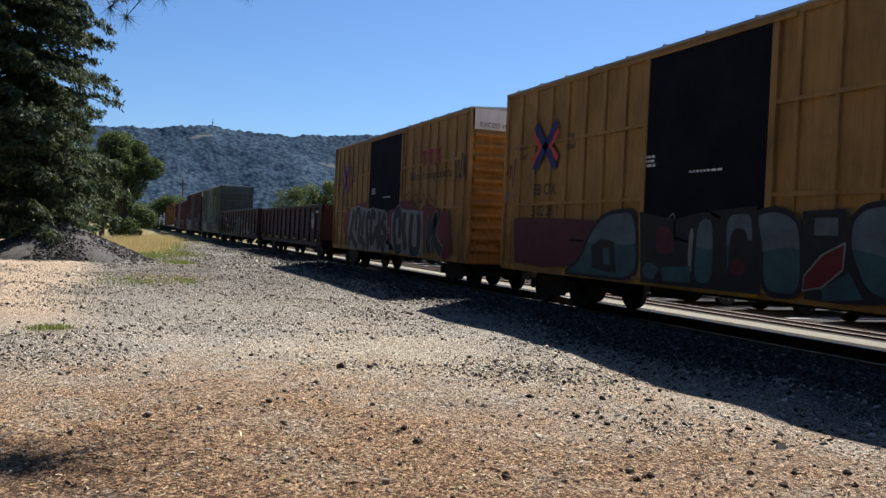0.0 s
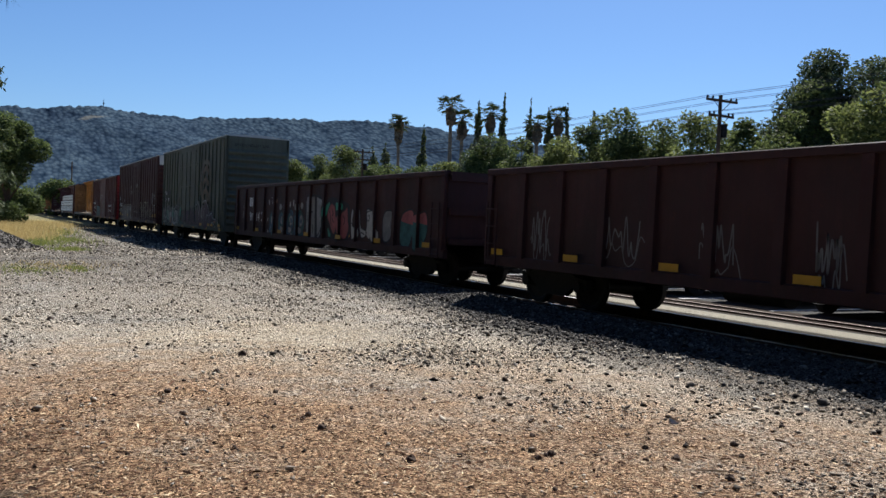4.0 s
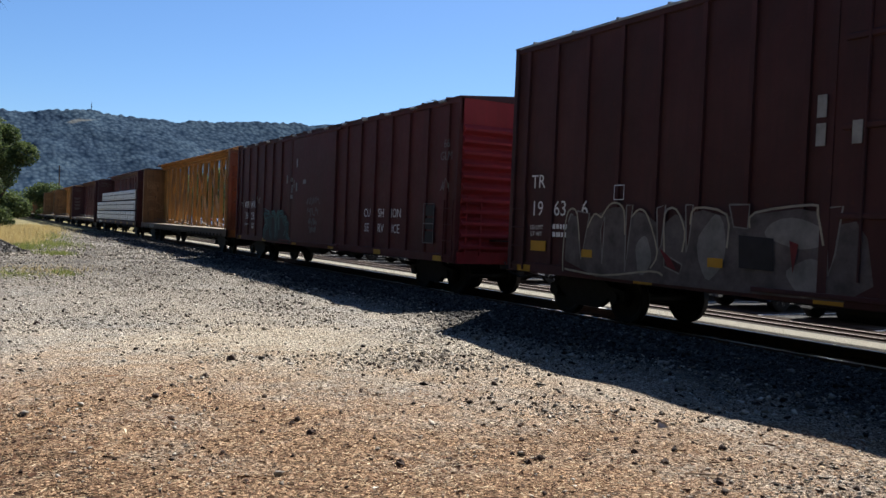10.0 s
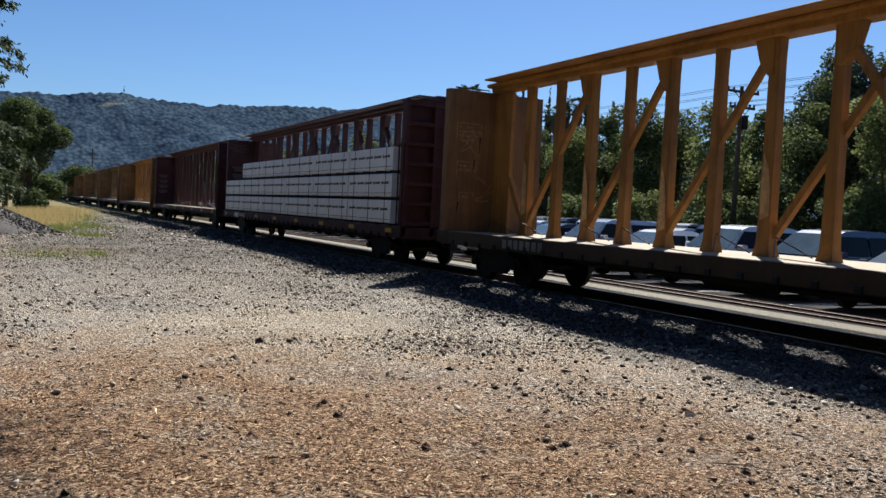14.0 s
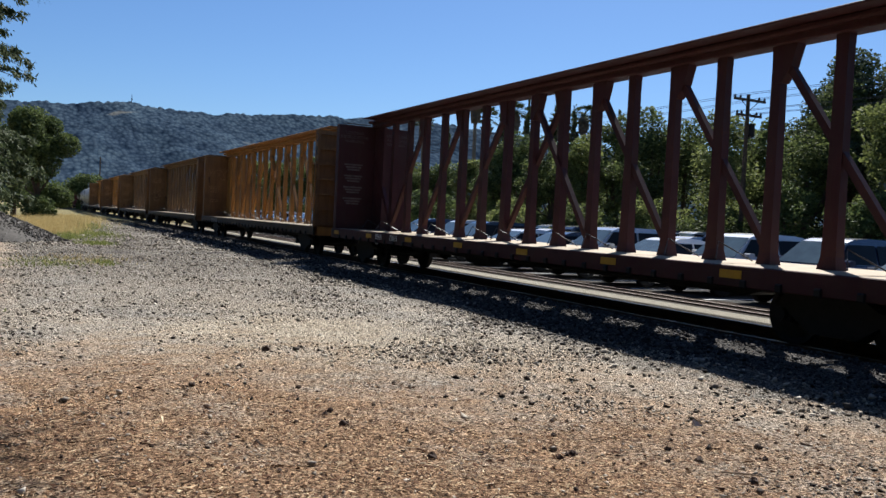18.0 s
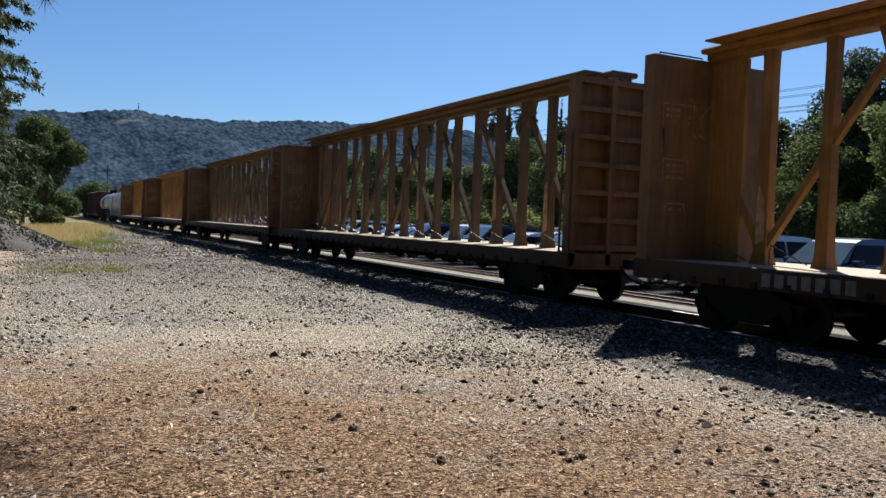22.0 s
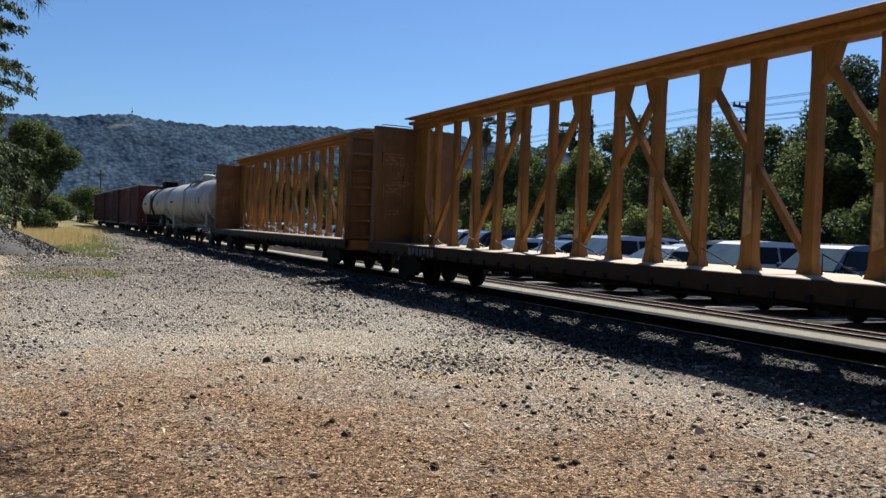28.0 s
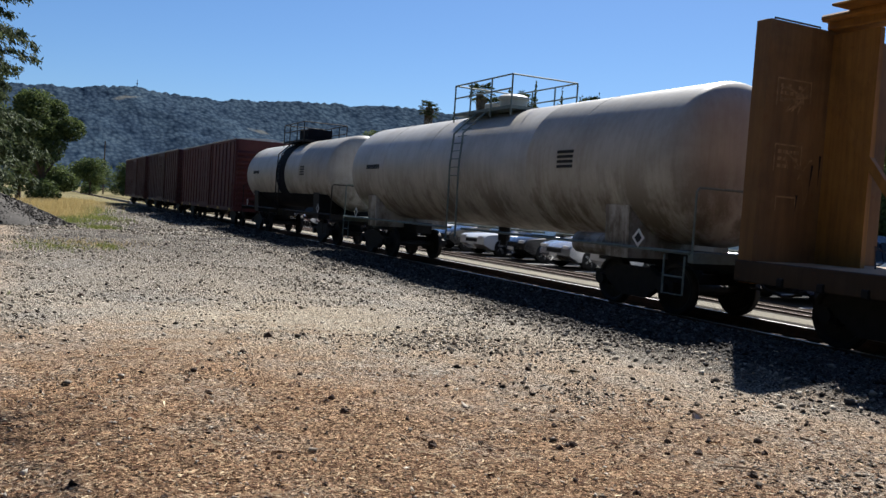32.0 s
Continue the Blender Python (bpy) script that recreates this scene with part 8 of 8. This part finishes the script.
CARPAINT = [gloss("white_car_paint", (0.72, 0.72, 0.71)), gloss("silver_car_paint", (0.45, 0.46, 0.48), 0.5), gloss("black_car_paint", (0.012, 0.012, 0.014)), gloss("navy_car_paint", (0.02, 0.03, 0.07)), gloss("grey_car_paint", (0.16, 0.17, 0.18), 0.3), gloss("red_car_paint", (0.35, 0.02, 0.02))]
CARNAME = ["white", "silver", "black", "dark blue", "grey", "red"]
GLASS = plain("tinted_car_glass", (0.008, 0.009, 0.011), 0.12, 0, 0.1, 3, 0.12)
# the pale blue base stands in for sky mirrored in the glass
SCREEN = plain("sky_lit_windscreen", (0.06, 0.085, 0.095), 0.08, 0, 0.25, 2, 0.7)
RUBBER = plain("tyre_rubber", (0.02, 0.02, 0.02), 0.9)
RIM = plain("alloy_rim", (0.5, 0.5, 0.52), 0.35, 0.8, 0.1, 8)
LAMPR = plain("red_lamp_glass", (0.4, 0.01, 0.01), 0.2)
LAMPW = plain("clear_lamp_glass", (0.7, 0.7, 0.72), 0.15)


def car_model(suv):
    """A parked car with its nose towards -x; the body is a loft of side sections."""
    hz = 1.68 if suv else 1.44
    belt = 1.02 if suv else 0.92
    t = new("parked_car")
    low = [(-2.2, 0.42), (-2.18, 0.66), (-2.05, 0.78), (-1.1, belt - 0.04), (-0.9, belt), (1.75, belt + 0.02), (2.12, belt - 0.02), (2.2, 0.7), (2.18, 0.4), (1.75, 0.24), (-1.85, 0.22)]
    g = Geo()
    # three slices across give the flanks some roundness
    ys = [(-0.89, 0.93), (-0.84, 1.0), (0.84, 1.0), (0.89, 0.93)]
    v, f = [], []
    n = len(low)
    for y, k in ys:
        v += [(x * (0.985 if k < 1 else 1), y, 0.55 + (z - 0.55) * k) for x, z in low]
    for s in range(3):
        f += [(s * n + i, s * n + (i + 1) % n, (s + 1) * n + (i + 1) % n, (s + 1) * n + i) for i in range(n)]
    f += [tuple(range(n - 1, -1, -1)), tuple(range(3 * n, 4 * n))]
    part("body", g.add(v, f), CARPAINT[0], t, smooth=True)
    if suv:
        cab = [(-1.0, belt - 0.02), (-0.3, hz - 0.12), (-0.05, hz - 0.04), (0.5, hz), (1.4, hz - 0.02), (1.8, hz - 0.08), (1.97, hz - 0.2), (2.12, belt)]
    else:
        cab = [(-1.0, belt - 0.02), (-0.2, hz - 0.1), (0.05, hz - 0.03), (0.45, hz), (0.85, hz - 0.02), (1.2, hz - 0.12), (1.8, belt)]
    v = [(x, -0.80 + 0.22 * ((z - belt) / (hz - belt)) ** 1.5 if z > belt else -0.80, z) for x, z in cab] + [(x, 0.80 - 0.22 * ((z - belt) / (hz - belt)) ** 1.5 if z > belt else 0.80, z) for x, z in cab]
    n = len(cab)
    part("cabin", Geo().add(v, [(i, i + 1, n + i + 1, n + i)[::-1] for i in range(n - 1)] + [tuple(range(n)), tuple(range(2 * n - 1, n - 1, -1))]), CARPAINT[0], t)
    (xa, za), (xb, zb) = cab[0], cab[1]
    part("windscreen", Geo().add([(xa + 0.03, -0.785, za + 0.045), (xa + 0.03, 0.785, za + 0.045), (xb - 0.02, 0.64, zb + 0.005), (xb - 0.02, -0.64, zb + 0.005)], [(0, 3, 2, 1)]), SCREEN, t, "windscreen with sky reflection put into its colour")
    (xa, za), (xb, zb) = cab[-1], cab[-2]
    part("rear_window", Geo().add([(xa + 0.01, -0.68, za + 0.08), (xa + 0.01, 0.68, za + 0.08), (xb + 0.03, 0.56, zb - 0.02), (xb + 0.03, -0.56, zb - 0.02)], [(0, 1, 2, 3)]), GLASS, t)
    for s in (-1, 1):
        x0, x1 = cab[0][0] + 0.28, cab[-1][0] - 0.2
        m = (x0 + x1) / 2 + 0.05
        yb, yt = s * 0.806, s * 0.685
        top = hz - 0.16
        for a, b, ta, tb in ((x0, m - 0.04, x0 + 0.42, m - 0.04), (m + 0.04, x1, m + 0.04, x1 - (0.2 if suv else 0.45))):
            part("side_window", Geo().add([(a, yb, belt + 0.05), (b, yb, belt + 0.05), (tb, yt, top), (ta, yt, top)], [(0, 1, 2, 3)]), GLASS, t)
        part("mirror", Geo().cbox(-0.72, -0.52, s * 0.98 - 0.09, s * 0.98 + 0.09, belt + 0.0, belt + 0.14, 0.03), CARPAINT[0], t)
        part("headlight", Geo().cbox(-2.19, -1.95, s * 0.66 - 0.16, s * 0.66 + 0.16, 0.62, 0.74, 0.02), LAMPW, t)
        part("tail_light", Geo().cbox(2.02, 2.2, s * 0.7 - 0.14, s * 0.7 + 0.14, 0.72, 0.9, 0.02), LAMPR, t)
        for x in (-1.38, 1.38):
            w = part("wheel", Geo().lathe([(-0.1, 0.2), (-0.1, 0.3), (-0.08, 0.33), (0.08, 0.33), (0.1, 0.3), (0.1, 0.2)], 1, (x, s * 0.80, 0.33), 20), RUBBER, t, smooth=True)
            r = Geo().cyl(1, (x, s * 0.895, 0.33), 0.06, 0.012, 10)
            for k in range(5):
                a = 2 * math.pi * k / 5
                r.add([(x + 0.05 * math.cos(a + 0.9), s * 0.9, 0.33 + 0.05 * math.sin(a + 0.9)), (x + 0.05 * math.cos(a - 0.9), s * 0.9, 0.33 + 0.05 * math.sin(a - 0.9)), (x + 0.21 * math.cos(a - 0.16), s * 0.9, 0.33 + 0.21 * math.sin(a - 0.16)), (x + 0.21 * math.cos(a + 0.16), s * 0.9, 0.33 + 0.21 * math.sin(a + 0.16))], [(0, 1, 2, 3)])
            part("rim", r, RIM, w)
    part("grille", Geo().box(-2.2, -2.15, -0.42, 0.42, 0.5, 0.62), RUBBER, t)
    part("number_plate", Geo().box(-2.215, -2.2, -0.2, 0.2, 0.38, 0.48), INKW, t)
    return t


def car_park():
    models = [car_model(False), car_model(True)]
    rng = random.Random(99)
    first = {0: True, 1: True}
    rows = [(17.5, 8.5, 92, 0, 1.0), (27.5, 12, 100, 180, 0.9), (33.0, 16, 104, 0, 0.8)]
    for x, ya, yb, turn, fill in rows:
        y = ya
        while y < yb:
            if rng.random() < fill:
                k = rng.choice([0, 1])
                c = rng.choices(range(6), (8, 6, 4, 1, 3, 1))[0]
                m = pose(x + rng.uniform(-0.25, 0.25), y + rng.uniform(-0.12, 0.12), 0, 0, 0, turn + rng.uniform(-2, 2))
                if first[k]:
                    o = models[k]
                    first[k] = False
                    o.matrix_basis = m
                else:
                    o = copy_thing(models[k], m)
                tagged(o, f"{CARNAME[c]} {'sport utility car' if k else 'saloon car'} parked nose-in on the asphalt", "car", "parked cars")
                for ch in o.children:
                    if ch.name.split(".")[0] in ("body", "cabin", "mirror"):
                        ch.material_slots[0].link = "OBJECT"
                        ch.material_slots[0].material = CARPAINT[c]
            y += 2.75
    white = plain("worn_white_line", (0.6, 0.6, 0.58), 0.8, 0, 0.3, 5)
    for x in (17.5, 27.5, 33.0):
        y = 7.1
        while y < 60:
            part_ = new("parking_line", Geo().box(x - 2.5, x + 2.5, y - 0.05, y + 0.05, 0.002, 0.006).mesh("parking_line", white))
            tagged(part_, "worn white parking line on the asphalt", "parking line", "parking lines", "structure")
            y += 2.75


car_park()


# ---- power line ----
def power_pole(x, y, H, arms=True, label="weathered wooden power pole with cross-arms and insulators"):
    t = thing("power_pole", label, "utility pole", "power poles", at=(x, y, 0))
    part("pole", Geo().tube([(0, 0, -0.2), (0, 0, H)], 0.17, 10, 0.11), BARK, t)
    if arms:
        for z, w in ((H - 0.35, 1.25), (H - 1.25, 1.0)):
            a = part("cross_arm", Geo().box(-w, w, -0.18, -0.07, z - 0.07, z + 0.07), BARK, t)
            for q in (-0.95, -0.6, 0.6, 0.95):
                part("insulator", Geo().lathe([(z + 0.07, 0.03), (z + 0.12, 0.07), (z + 0.18, 0.06), (z + 0.24, 0.03)], 2, (q * w, -0.12, 0), 8), STEEL, a)
            part("brace", Geo().tube([(-w * 0.6, -0.14, z), (0, -0.14, z - 0.6), (w * 0.6, -0.14, z)], 0.025, 5), STEEL, a)
        part("transformer", Geo().cyl(2, (0.35, 0, H - 2.1), 0.22, 0.4, 14), STEEL, t)


power_pole(38.0, 36.3, 9.9)
power_pole(38.5, 92.0, 10.0)
power_pole(38.0, -8.0, 10.0)
power_pole(15.3, 200.0, 11.8, False, "bare wooden pole far along the line")
power_pole(29.0, 190.0, 9.0, False, "bare wooden pole among far trees")
for (xa, ya, za), (xb, yb, zb) in (((38, 36.3, 9.75), (38.5, 92, 9.85)), ((38, -8, 9.85), (38, 36.3, 9.75))):
    for dz, w in ((0, 1.25), (-0.9, 1.0)):
        for q in (-0.95, -0.6, 0.6, 0.95):
            pts = []
            for k in range(13):
                u = k / 12
                pts.append((xa + (xb - xa) * u + q * w, ya + (yb - ya) * u, za + dz + (zb - za) * u - 3.0 * u * (1 - u) * 0.35))
            ob = new("power_wire", Geo().tube(pts, 0.014, 4).mesh("power_wire", STRAP))
            tagged(ob, "thin black overhead wire between poles", "wire", "overhead wires", "structure")


def motions():
    for car in CARS + PACKS:
        x, y, z = car.location
        walk(car, [(t, pose(x, y - d, z)) for t, d in TRAVEL])
    # the wheels roll without slipping
    times_ = [k * 2 / FPS for k in range(481)]
    run = np.interp(times_, [t for t, _ in TRAVEL], [d for _, d in TRAVEL])
    for w in WHEELS:
        x, y, z = w.location
        walk(w, [(t, pose(x, y, z, math.degrees(d / WHEEL_R))) for t, d in zip(times_, run)])


motions()
